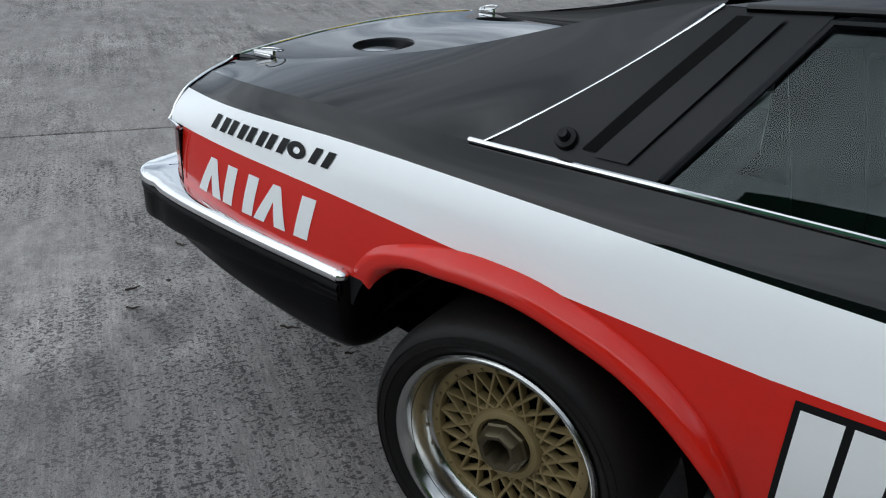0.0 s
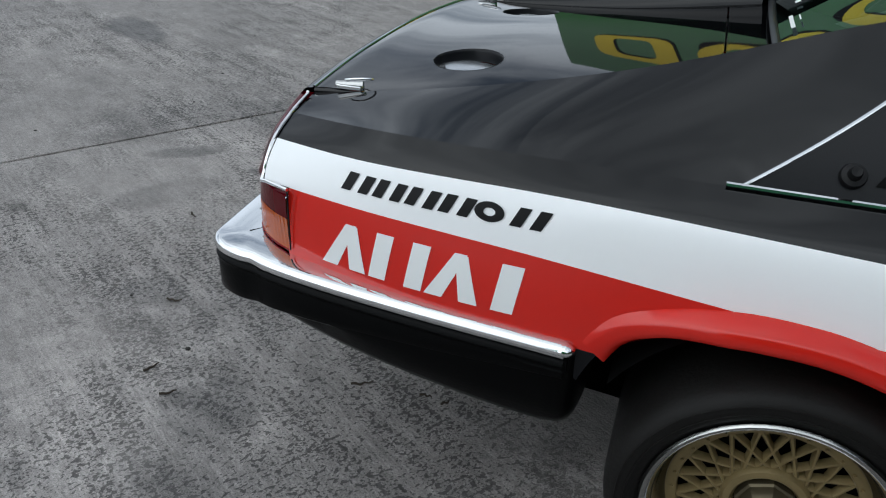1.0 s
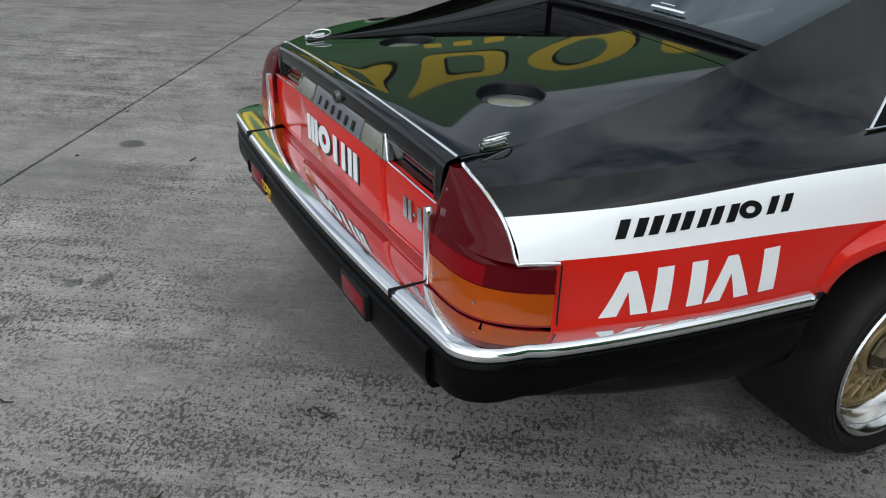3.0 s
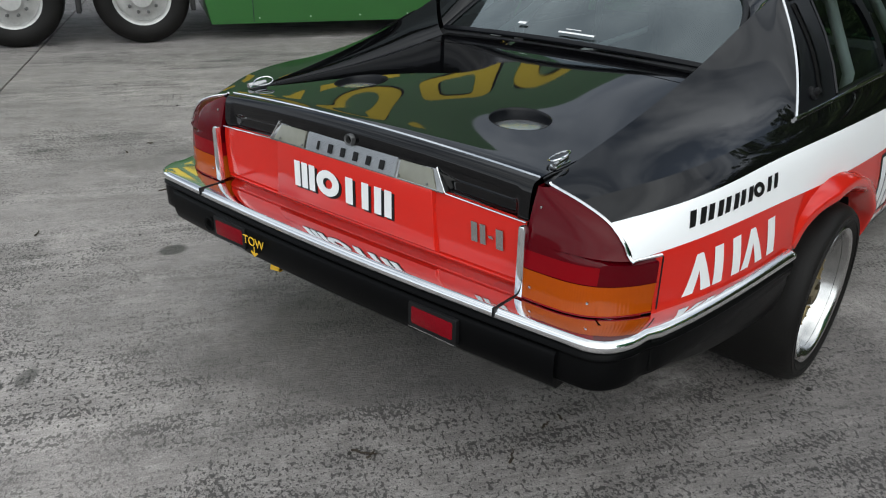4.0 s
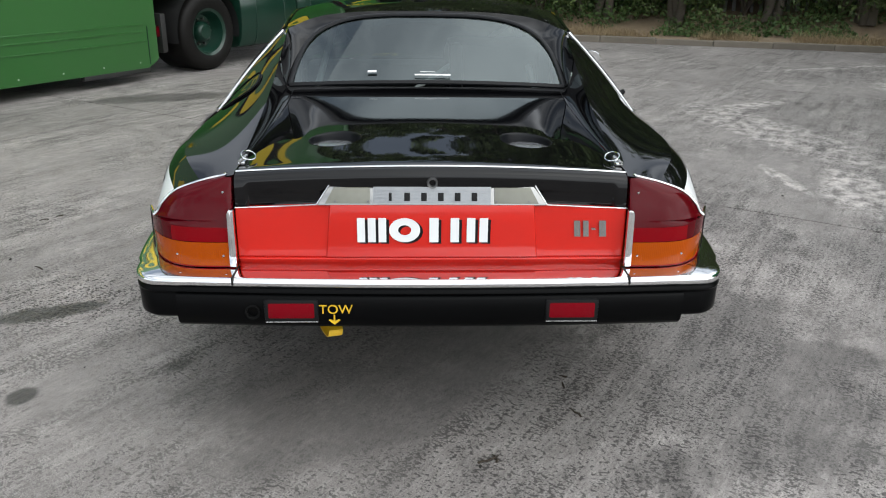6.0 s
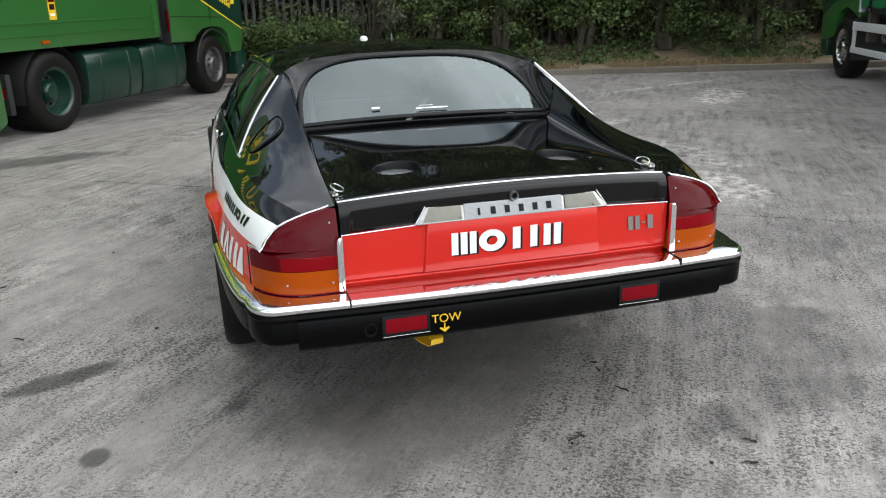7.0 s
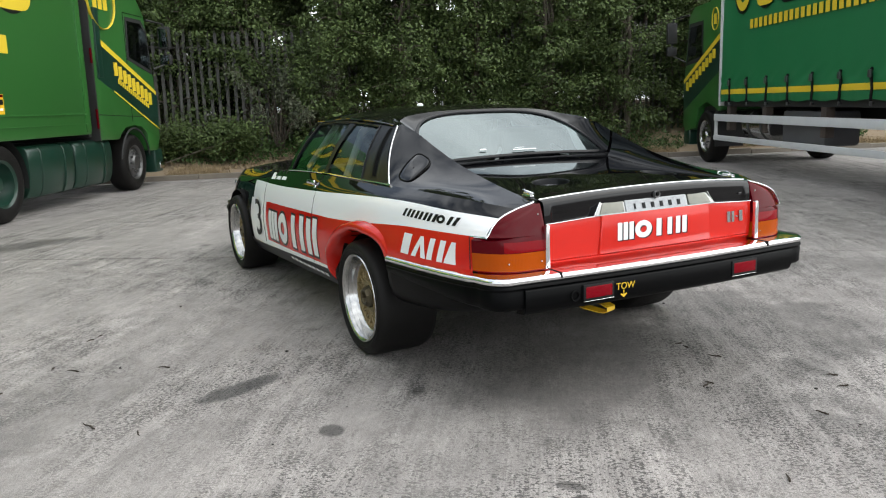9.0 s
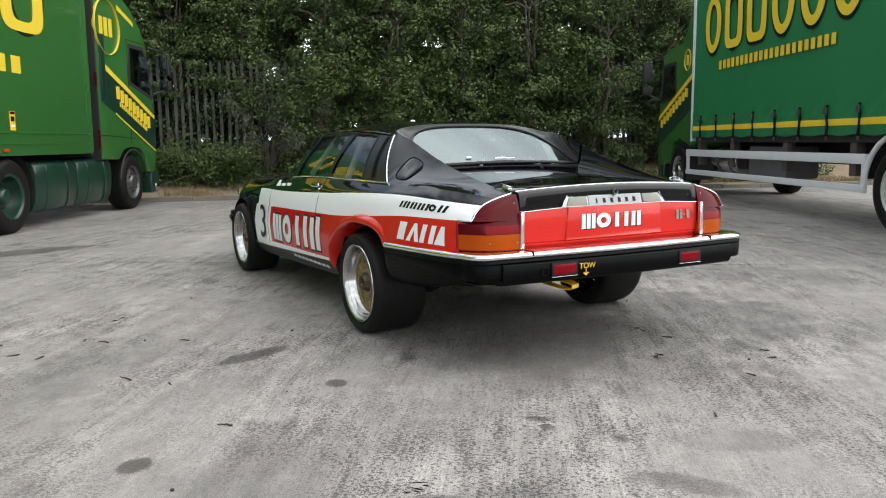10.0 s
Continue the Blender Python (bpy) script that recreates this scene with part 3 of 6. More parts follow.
def pillar(x):
    u = min(1.0, (x - PILL_A.x) / (PILL_B.x - PILL_A.x))
    t = (1.22 - math.sqrt(max(0.0, 1.4884 - 0.88 * u))) / 0.44
    q = PILL_A.lerp(PILL_B, t)
    return Vector((x, q.y + 0.012 * math.sin(math.pi * t), q.z))


def butt_q(x, u):
    """A place on the buttress's outer face: u = 0 on the ridge, 1 at the shoulder or on the pillar."""
    top, foot = Vector((x, RY(x), RZ(x))), Vector((x, FY[0](x), FZ[0](x)))
    if x > PILL_A.x:
        p = pillar(x)
        k = (top.z - p.z) / max(top.z - foot.z, 1e-4)
        q = top.lerp(foot, k * u) + (p - top.lerp(foot, k)) * u * u
    else:
        k, q = 1.0, top.lerp(foot, u)
    h = 0.012 * min(1.0, (top.z - foot.z) / 0.2) * math.sin(math.pi * u * k)
    return q + Vector((0, h * (1 - u ** 4), h * 0.8 * (1 - u ** 4)))


def buttress():
    """The flying buttress from the boot's edge up to the roof: outer face, ridge and inner wall."""
    rows = []
    xs = [0.055, 0.085, 0.117] + list(np.arange(0.14, 1.251, 0.02)) + [1.27]
    for x in xs:
        x = float(x)
        top = Vector((x, RY(x), RZ(x)))
        r = []
        yf = FOOT(x)
        zf = deck_z(x, yf)
        for t in (0, 0.18, 0.36, 0.54, 0.72, 0.9):
            a = math.pi / 2 * t
            r.append(Vector((x, yf + (top.y - yf) * math.sin(a), zf + (top.z - zf) * (1 - math.cos(a)))))
        r.append(top)
        for k in range(1, 17):
            r.append(butt_q(x, k / 16))
        rows.append(r)
    # fair the outer face between its edges
    g = np.array([[tuple(p) for p in r] for r in rows])
    gap = np.diff(np.array(xs, dtype=float))[:, None, None]
    back, ahead = gap[1:] / (gap[1:] + gap[:-1]), gap[:-1] / (gap[1:] + gap[:-1])
    for _ in range(420):
        along = g[:-2, 7:-1] * back + g[2:, 7:-1] * ahead
        mean = (2 * along + g[1:-1, 6:-2] + g[1:-1, 8:]) / 4
        g[1:-1, 7:-1, 1:] = mean[:, :, 1:]
    out = grid([[Vector(p) for p in r[6:]] for r in g], flip=True)
    return grid([[Vector(p) for p in r[:7]] for r in g if r[0][0] < 1.0], out, flip=True)


def roof_z(x, y):
    zc = spl([1.30, 1.45, 1.65, 1.95, 2.20, 2.32], [1.160, 1.185, 1.206, 1.212, 1.196, 1.178])(x)
    zg, yg = ROOFG_Z(x), ROOFG_Y(x)
    return zc - (zc - zg) * (abs(y) / yg) ** 3.2


ROOFG_Y = spl([1.30, 1.60, 1.90, 2.30], [0.592, 0.606, 0.620, 0.632])
ROOFG_Z = spl([1.30, 1.60, 1.90, 2.30], [1.114, 1.138, 1.149, 1.132])

body = []
for sgn in (1, -1):
    b1, b2 = flank(), buttress()
    body.append((mirrored(b1), mirrored(b2)) if sgn < 0 else (b1, b2))
shell = bmesh.new()
for a, b in body:
    join(shell, a)
    join(shell, b)
# bonnet, scuttle and nose
rows = []
for x in np.arange(2.50, 4.581, 0.05):
    x = min(float(x), 4.58)
    yc, zc = FY[0](x), FZ[0](x)
    rows.append([(x, yc * k / 10, zc + (0.035 + 0.03 * math.sin(math.pi * (x - 2.5) / 2.2)) * (1 - (abs(k) / 10) ** 2.5) * (1 - max(0, x - 4.2) / 0.5)) for k in range(-10, 11)])
grid(rows, shell, flip=True)
rows = []
for z in (0.62, 0.55, 0.48, 0.40, 0.32, 0.26):
    rows.append([(4.58 + 0.10 * math.sqrt(max(0, 1 - (k / 10) ** 2)) * (1 - ((z - 0.45) / 0.3) ** 2), 0.57 * k / 10, z + (0.03 * (1 - (k / 10) ** 2) if z > 0.6 else 0)) for k in range(-10, 11)])
grid(rows, shell, flip=True)
bmesh.ops.remove_doubles(shell, verts=shell.verts, dist=0.0008)
part("body", shell, [BLACK, WHITE, RED, SATIN], car, "gloss black body with white and red side stripes", smooth=42)

# roof
rows = []
for k in range(-16, 17):
    u = k / 16
    r = []
    for i in range(0, 21):
        xr = 1.44 - 0.17 * max(0, (abs(u) - 0.72) / 0.28) ** 2
        xf = 2.42 - 0.03 * abs(u) ** 2
        x = xr + (xf - xr) * i / 20
        y = u * ROOFG_Y(x)
        r.append((x, y, roof_z(x, y)))
    rows.append(r)
part("roof", grid(rows), BLACK, car, smooth=50)

# rear window: an arched pane set between the buttresses
def glass_edge(n=48):
    """The pane's outline from its lower left corner over the top to the lower right one."""
    pts = []
    for k in range(n + 1):
        a = math.pi * k / n
        ca, sa = math.cos(a), math.sin(a)
        y = 0.536 * math.copysign(abs(ca) ** 0.47, ca)
        h = abs(sa) ** 0.60
        x = 1.005 + 0.425 * h
        pts.append((x, y - math.copysign(0.035 * h, y) * (abs(y) > 0.2), 0.930 + 0.222 * h))
    return pts


def pane_pt(p, up=0.0):
    """Bows the pane a little outward in its middle."""
    x, y, z = p
    b = 0.03 * (1 - (y / 0.53) ** 2)
    return Vector((x - b * 0.45 - up * 0.46, y, z + b * 0.5 + up * 0.89))


edge = glass_edge()
low_l, low_r = Vector(edge[0]), Vector(edge[-1])
rows = []
for i in range(0, 9):
    t = i / 8
    rows.append([pane_pt((low_l.x + (x - low_l.x) * t, y, low_l.z + (z - low_l.z) * t)) for x, y, z in edge])
pane = part("rear_window", outward(grid(rows)), REARGLASS, car, "arched clear rear window reflecting the sky", smooth=60)
pane.visible_shadow = False
seal = tube([pane_pt(p, 0.004) for p in edge] + [pane_pt((low_l.x, low_r.y + (low_l.y - low_r.y) * k / 12, low_l.z), 0.004) for k in range(0, 13)], 0.010, 8, flat=0.7)
part("rear_window_seal", seal, SATIN, car)
# panel round the rear window, up to the ridges and the roof
rim = []
for k in range(49):
    j = min(k, 48 - k)
    sd = 1 if k < 24 else -1
    if j <= 8:
        x = 1.0 + 0.27 * (edge[j][0] - edge[0][0]) / (edge[8][0] - edge[0][0])
        rim.append(Vector((x, sd * RY(x), RZ(x))))
    else:
        u = 1 - 2 * (k - 8) / 32
        x = 1.44 - 0.17 * max(0, (abs(u) - 0.72) / 0.28) ** 2
        yy = u * ROOFG_Y(x)
        rim.append(Vector((x, yy, roof_z(x, yy))))


def even(pts, n):
    pts = [Vector(p) for p in pts]
    d = [0.0]
    for a, b in zip(pts, pts[1:]):
        d.append(d[-1] + (b - a).length)
    out = []
    for k in range(n):
        s = d[-1] * k / (n - 1)
        i = max(j for j in range(len(d)) if d[j] <= s + 1e-9)
        i = min(i, len(pts) - 2)
        out.append(pts[i].lerp(pts[i + 1], (s - d[i]) / max(d[i + 1] - d[i], 1e-9)))
    return out


inner, outer = [pane_pt(p, -0.002) for p in edge], rim
rows = []
for t in (0, 0.15, 0.3, 0.45, 0.6, 0.75, 0.9, 1):
    row, q = [], math.pi / 2 * t
    for k, (a, b) in enumerate(zip(inner, outer)):
        straight = a.lerp(b, t) + Vector((0, 0, -0.006 * math.sin(math.pi * t)))
        hollow = Vector((straight.x, a.y + (b.y - a.y) * math.sin(q), a.z + (b.z - a.z) * (1 - math.cos(q))))
        row.append(straight.lerp(hollow, max(0.0, 1 - min(k, 48 - k) / 9)))
    rows.append(row)
part("rear_window_surround", grid(rows), BLACK, car, smooth=50)

# scuttle between boot lid and rear window, and the boot lid with its two filler wells
LID_END = 0.885


def deck(x0, x1, step, edge_x=False):
    n = max(2, int(round((x1 - x0) / step)))
    rows = []
    for k in range(-37, 38):
        u = k / 37
        r = []
        for i in range(n + 1):
            x = x0 + (x1 - x0) * i / n
            if edge_x:
                x = x + (1 - i / n) * 0.012 * u * u
            y = u * (FOOT(x) - 0.004)
            r.append((x, y, deck_z(x, y)))
        rows.append(r)
    return grid(rows)


part("scuttle_panel", deck(LID_END + 0.005, 1.012, 0.02), BLACK, car, smooth=60)
lid = deck(0.043, LID_END, 0.0145, True)
WELLS = [(0.335, 0.300), (0.325, -0.300)]
gone = [f for f in lid.faces if any(math.hypot(f.calc_center_median().x - a, f.calc_center_median().y - c) < 0.080 for a, c in WELLS)]
bmesh.ops.delete(lid, geom=gone, context="FACES")
for v in lid.verts:
    for a, c in WELLS:
        r = math.hypot(v.co.x - a, v.co.y - c)
        if v.is_boundary and r < 0.11:
            v.co.x, v.co.y = a + (v.co.x - a) * 0.082 / r, c + (v.co.y - c) * 0.082 / r
            v.co.z = deck_z(v.co.x, v.co.y)
boot = part("boot_lid", lid, BLACK, car, "gloss black boot lid", smooth=60)
for a, c in WELLS:
    rows = []
    for r, dz in ((0.0835, 0.0005), (0.0815, -0.001), (0.080, -0.006), (0.079, -0.030)):
        rows.append([(a + r * math.cos(2 * math.pi * k / 40), c + r * math.sin(2 * math.pi * k / 40), deck_z(a + r * math.cos(2 * math.pi * k / 40), c + r * math.sin(2 * math.pi * k / 40)) + dz) for k in range(40)])
    well = part("filler_well", grid(rows, closed=True), SATIN, boot, "round black filler well")
    cap = bmesh.new()
    prof = [(0.001, 0.0), (0.045, -0.0005), (0.055, -0.002), (0.058, -0.006), (0.079, -0.009)]
    rows = [[(a + r * math.cos(2 * math.pi * k / 36), c + r * math.sin(2 * math.pi * k / 36), deck_z(a, c) - 0.016 + dz) for k in range(36)] for r, dz in prof]
    grid(rows, cap, closed=True)
    part("filler_cap", cap, mat("filler_cap_metal", (0.5, 0.51, 0.52), 0.25, 0.9, vary=0.1, scale=20), boot, "brushed metal filler cap sunk in the lid")

# tail panel of the boot lid: gloss black above, red below
def tail_x(y, z):
    t = max(0.0, (z - 0.74) / 0.10)
    return 0.001 + 0.006 * (abs(y) / 0.556) ** 2 + 0.033 * t ** 2


def split_z(y):
    return 0.747 + 0.010 * (0.556 - min(abs(y), 0.556)) / 0.24 if abs(y) > 0.32 else 0.757


YS = [0.553 * k / 30 for k in range(-30, 31)]
# the lid's rolled edge bulges over a shallow hollow above the red panel; the hollow ends short of the lamps
BULGE = spl([0.0, 0.12, 0.30, 0.48, 0.70, 0.88, 0.97, 1.0], [0.017, 0.017, 0.016, 0.010, 0.009, 0.013, 0.025, 0.043])
FLUSH = spl([0.0, 0.12, 0.30, 0.48, 0.70, 0.88, 0.97, 1.0], [0.006, 0.005, 0.005, 0.006, 0.008, 0.013, 0.025, 0.043])


def tail_face(y, t):
    k = min(1.0, max(0.0, (0.525 - abs(y)) / 0.012))
    bow = 0.008 * (y / 0.556) ** 2
    top = deck_z(0.043 + 0.012 * (y / 0.556) ** 2, y)
    return (FLUSH(t) + (BULGE(t) - FLUSH(t)) * k + bow + 0.004 * t * (y / 0.556) ** 2, y, split_z(y) + (top - split_z(y)) * t)


YT = sorted(set(YS + [s * v for s in (1, -1) for v in (0.510, 0.514, 0.518, 0.522, 0.526, 0.530)]))
rows = [[(0.014 + 0.012 * (y / 0.556) ** 2, y, split_z(y) - 0.001) for y in YT]]
for t in (0.0, 0.06, 0.12, 0.2, 0.3, 0.36, 0.42, 0.48, 0.54, 0.62, 0.7, 0.78, 0.84, 0.89, 0.93, 0.97, 1.0):
    rows.append([tail_face(y, t) for y in YT])
part("upper_tail_panel", grid(rows, flip=True), BLACK, boot, smooth=60)
rows = [[(tail_x(y, 0.6) + dx, y, z0 if z0 else split_z(y)) for y in YS] for z0, dx in ((0.576, 0.02), (0.583, 0.012), (0.592, 0.004), (0.596, 0.004), (0.599, 0.009), (0.603, 0.003), (0.66, 0.0), (0.72, 0.0), (None, 0.004), (None, 0.014))]
part("lower_tail_panel", grid(rows, flip=True), RED, boot, "bright red lower boot panel")
pl = bmesh.new()
for a, b in (((0.300, 0.604), (0.286, 0.758)),):
    rows = []
    for dx, g in ((0.010, 0.006), (-0.004, 0.0), (-0.006, -0.004)):
        rows.append([(dx, -(a[0] + g), a[1] - g), (dx, a[0] + g, a[1] - g), (dx, b[0] + g, b[1] + g), (dx, -(b[0] + g), b[1] + g)])
    grid(rows, pl, closed=True)
    pl.faces.new([v for v in list(pl.verts)[-4:]])
bmesh.ops.recalc_face_normals(pl, faces=pl.faces)
part("plate_plinth", pl, RED, boot, "raised red plate panel")


def yz_plate(poly, x0, depth, bevel=0.001):
    """A thin plate from an outline in y and z, standing off the tail from x0 rearwards."""
    b = prism([(-y, z) for y, z in poly], depth, bevel)
    b.transform(Matrix(((0, -1, 0, x0), (-1, 0, 0, 0), (0, 0, 1, 0), (0, 0, 0, 1))))
    bmesh.ops.recalc_face_normals(b, faces=b.faces)
    return b


trim = part("trim_plate", yz_plate([(-0.322, 0.762), (0.322, 0.762), (0.322, 0.768), (0.290, 0.817), (-0.285, 0.817), (-0.322, 0.768)], 0.010, 0.020, 0.003), TRIM, boot, "chrome boot trim with lamp windows")
ribs = yz_plate([(-0.165, 0.7665), (0.165, 0.7665), (0.165, 0.813), (-0.165, 0.813)], -0.009, 0.004, 0.001)
ribs = part("ribbed_strip", ribs, RIBBED, boot, "ribbed silver name strip")
for k in range(12):
    part("rib", box((-0.0135, 0, 0.7690 + k * 0.0037), (0.0022, 0.328, 0.0018)), RIBBED, boot)
for k, w in enumerate((0.010, 0.020, 0.020, 0.020, 0.020, 0.020)):
    yc = 0.118 - k * 0.0472
    part("letter_bar", box((-0.0155, yc, 0.787), (0.003, w * 0.8, 0.022), 0.0008), INK, boot)
for s in (1, -1):
    lm = part("plate_lamp", yz_plate([(s * 0.175, 0.7685), (s * 0.300, 0.7685), (s * 0.276, 0.811), (s * 0.175, 0.811)], -0.0105, 0.004, 0.001), LENSGREY, boot, "pale plate lamp lens")
    for yy in (0.180, 0.272):
        part("screw", box((-0.016, s * yy, 0.775), (0.003, 0.005, 0.005), 0.001), DARKMETAL, boot)
lk = lathe([(0.001, -0.020), (0.009, -0.020), (0.010, -0.032), (0.0145, -0.034), (0.0155, -0.030), (0.0155, 0.0)], 24)
lk.transform(Matrix.Translation((0.030, 0.0, 0.821)) @ Matrix.Rotation(radians(-90), 4, "Z"))
part("boot_lock", lk, DARKMETAL, boot, "dark round boot lock")


# the trim leans with the sloping panel
LEAN = Matrix(((1, 0, 0.33, 0.007 - 0.33 * 0.766), (0, 1, 0, 0), (0, 0, 1, -0.005), (0, 0, 0, 1)))
for ch in boot.children:
    if ch.name.split(".")[0] in ("trim_plate", "ribbed_strip", "rib", "letter_bar", "plate_lamp", "screw"):
        ch.data.transform(LEAN)


def block(y0, y1, z0, z1, x, lean=0.0, material=PALE, parent=None, ring=False, taper=0.0, depth=0.0015, name="letter_bar"):
    """A plain bar or oval standing for one sign of lettering on the tail."""
    if ring:
        cy, cz, ry, rz = (y0 + y1) / 2, (z0 + z1) / 2, abs(y1 - y0) / 2, (z1 - z0) / 2
        b = bmesh.new()
        rows = []
        for f, dx in ((1, 0), (1, -depth), (0.42, -depth), (0.42, 0)):
            rows.append([(x + dx, cy + ry * f * math.cos(2 * math.pi * k / 28), cz + rz * f * math.sin(2 * math.pi * k / 28)) for k in range(28)])
        grid(rows, b, closed=True)
        bmesh.ops.recalc_face_normals(b, faces=b.faces)
    else:
        c = (y1 - y0) * taper
        b = yz_plate([(y0, z0), (y1, z0), (y1 - c + lean, z1), (y0 + c + lean, z1)], x, depth, 0.0)
    return part(name, b, material, parent or boot)


# the white sponsor blocks on the plinth, each with a black drop edge
for y0, y1, ring in ((0.212, 0.190, False), (0.182, 0.160, False), (0.152, 0.130, False), (0.122, 0.034, True), (0.008, -0.018, False), (-0.052, -0.076, False), (-0.098, -0.122, False), (-0.134, -0.158, False)):
    back = block(y0 - 0.006, y1 - 0.008, 0.645, 0.717, -0.0065, material=INK, ring=ring)
    block(y0, y1, 0.650, 0.722, -0.0085, ring=ring)
for y0, y1 in ((-0.408, -0.426), (-0.434, -0.450), (-0.458, -0.470), (-0.480, -0.500)):
    dash = y0 == -0.458
    block(y0, y1, 0.684 if dash else 0.664, 0.690 if dash else 0.712, 0.0035, material=ALLOY, depth=0.004, name="badge_bar", lean=0.004)


def strip(name, pts, r, material, parent, label="", flat=1.0):
    return part(name, tube(pts, r, 8, flat=flat), material, parent, label)


strip("chrome_edge", [(0.040 + 0.012 * (y / 0.556) ** 2, y, deck_z(0.043 + 0.012 * (y / 0.556) ** 2, y) + 0.001) for y in YS], 0.0032, CHROME, boot, "bright chrome strip on the boot edge")
for s in (1, -1):
    strip("chrome_edge", [(0.006, s * 0.553, 0.7475), (0.004, s * 0.45, 0.752), (0.002, s * 0.325, 0.758), (0.001, s * 0.322, 0.763), (0.010, s * 0.289, 0.812)], 0.002, CHROME, boot)
    # spring clips that hold the lid down
    clip = part("lid_clip", box((0.135, s * 0.548, deck_z(0.135, 0.548) + 0.006), (0.060, 0.020, 0.010), 0.003), CHROME, boot, "chrome spring clip with a wire ring")
    ring = [(0.150 + 0.032 * math.cos(a), s * (0.535 + 0.020 * math.sin(a)), deck_z(0.15, 0.53) + 0.018 + 0.008 * math.sin(a + 0.6)) for a in (2 * math.pi * k / 20 for k in range(21))]
    part("wire_ring", tube(ring, 0.0022, 6, cap=False), CHROME, boot)
    part("clip_pin", tube([(0.105, s * 0.552, deck_z(0.1, 0.55) + 0.012), (0.165, s * 0.545, deck_z(0.16, 0.545) + 0.014)], 0.006, 8), ALLOY, boot)
    # upright finisher between the lamp and the red panel
    fin = yz_plate([(s * 0.553, 0.580), (s * 0.574, 0.580), (s * 0.572, 0.738), (s * 0.565, 0.750), (s * 0.553, 0.748)], -0.006, 0.018, 0.004)
    part("lamp_finisher", fin, CHROME, car, "upright chrome lamp finisher")

# ---- tail lamps ----
LOUT_Y = spl([0.588, 0.70, 0.714, 0.750, 0.782, 0.812, 0.832], [0.818, 0.822, 0.791, 0.764, 0.730, 0.655, 0.575])


def lamp_pt(y, z, s=1):
    yo = LOUT_Y(z)
    xo = 0.117 if z < 0.7125 else 0.053
    x0 = -0.018 + 0.048 * max(0, (z - 0.60) / 0.232) ** 2
    t = min(1, max(0, (y - 0.562) / (yo - 0.562)))
    return (x0 + (xo - x0) * t ** 4.2, s * y, z)


for s in (1, -1):
    unit = None
    for nm, z0, z1, m_, lb in (("red_lens", 0.653, 0.829, REDLENS, "deep red tail lamp lens"), ("amber_lens", 0.582, 0.651, AMBER, "amber indicator lens with fine ribs")):
        zs = [z0 + (z1 - z0) * i / 26 for i in range(27)]
        if nm == "red_lens":
            zs = sorted(set(zs + [0.7115, 0.7135]))
        rows = []
        for z in zs:
            yo = LOUT_Y(z)
            rows.append([lamp_pt(0.562 + (yo - 0.562) * k / 22, z, s) for k in range(23)])
        # the lens turns forward along its inner edge
        rows = [[(r[0][0] + 0.060, r[0][1] - s * 0.002, r[0][2]), (r[0][0] + 0.012, r[0][1] - s * 0.001, r[0][2]), (r[0][0] + 0.002, r[0][1], r[0][2])] + r[1:] for r in rows]
        lens = grid(rows, flip=s > 0)
        for f in lens.faces:
            c = f.calc_center_median()
            # brake section brighter red: the glow inside the lens put into its colour
            f.material_index = 1 if nm == "red_lens" and c.z < 0.696 and abs(c.y) < 0.735 else 0
        ob = part(nm, lens, [m_, BRAKELENS] if nm == "red_lens" else m_, unit or car, lb, smooth=35)
        if unit is None:
            unit = tagged(ob, "wraparound red and amber tail lamp")
            ob.name = "tail_lamp"
    rows = [[(lamp_pt(0.562 + (LOUT_Y(0.652) - 0.562) * k / 22, 0.652, s)[0] + 0.002, lamp_pt(0.562 + (LOUT_Y(0.652) - 0.562) * k / 22, 0.652, s)[1], 0.652 + d) for k in range(23)] for d in (-0.002, 0.002)]
    part("lens_divider", grid(rows, flip=s > 0), REDLENS, unit)
    border = [(0.050, s * (LOUT_Y(z) + 0.003), z) for z in [0.836 - 0.122 * k / 24 for k in range(25)]]
    border += [(0.060 + 0.062 * k / 4, s * (0.797 + 0.026 * k / 4), 0.7155) for k in range(5)]
    strip("lamp_chrome", border, 0.0038, CHROME, unit, "chrome lamp edging")
    gask = [(0.124, s * 0.826, 0.713 - 0.127 * k / 8) for k in range(9)]
    strip("lamp_base", [lamp_pt(0.562 + (LOUT_Y(0.588) - 0.562) * (1 - k / 12), 0.580, s) for k in range(13)], 0.002, BRAKELENS, unit)
    strip("lamp_gasket", gask, 0.0018, SATIN, unit)
    for yy, zz in ((0.585, 0.790), (0.590, 0.612), (0.725, 0.612)):
        q = lamp_pt(yy, zz, s)
        part("screw", box((q[0] - 0.001, q[1], q[2]), (0.004, 0.006, 0.006), 0.0015), ALLOY, unit)

# body panel behind the bumper, under lamps and boot
rows = [[(0.035 - 0.02 * (z < 0.5) + 0.085 * max(0, (abs(y) - 0.60) / 0.21) ** 3, y, z) for y in [0.80 * k / 30 for k in range(-30, 31)]] for z in (0.595, 0.585, 0.57, 0.55)]
part("rear_apron", grid(rows), RED, car, smooth=60)


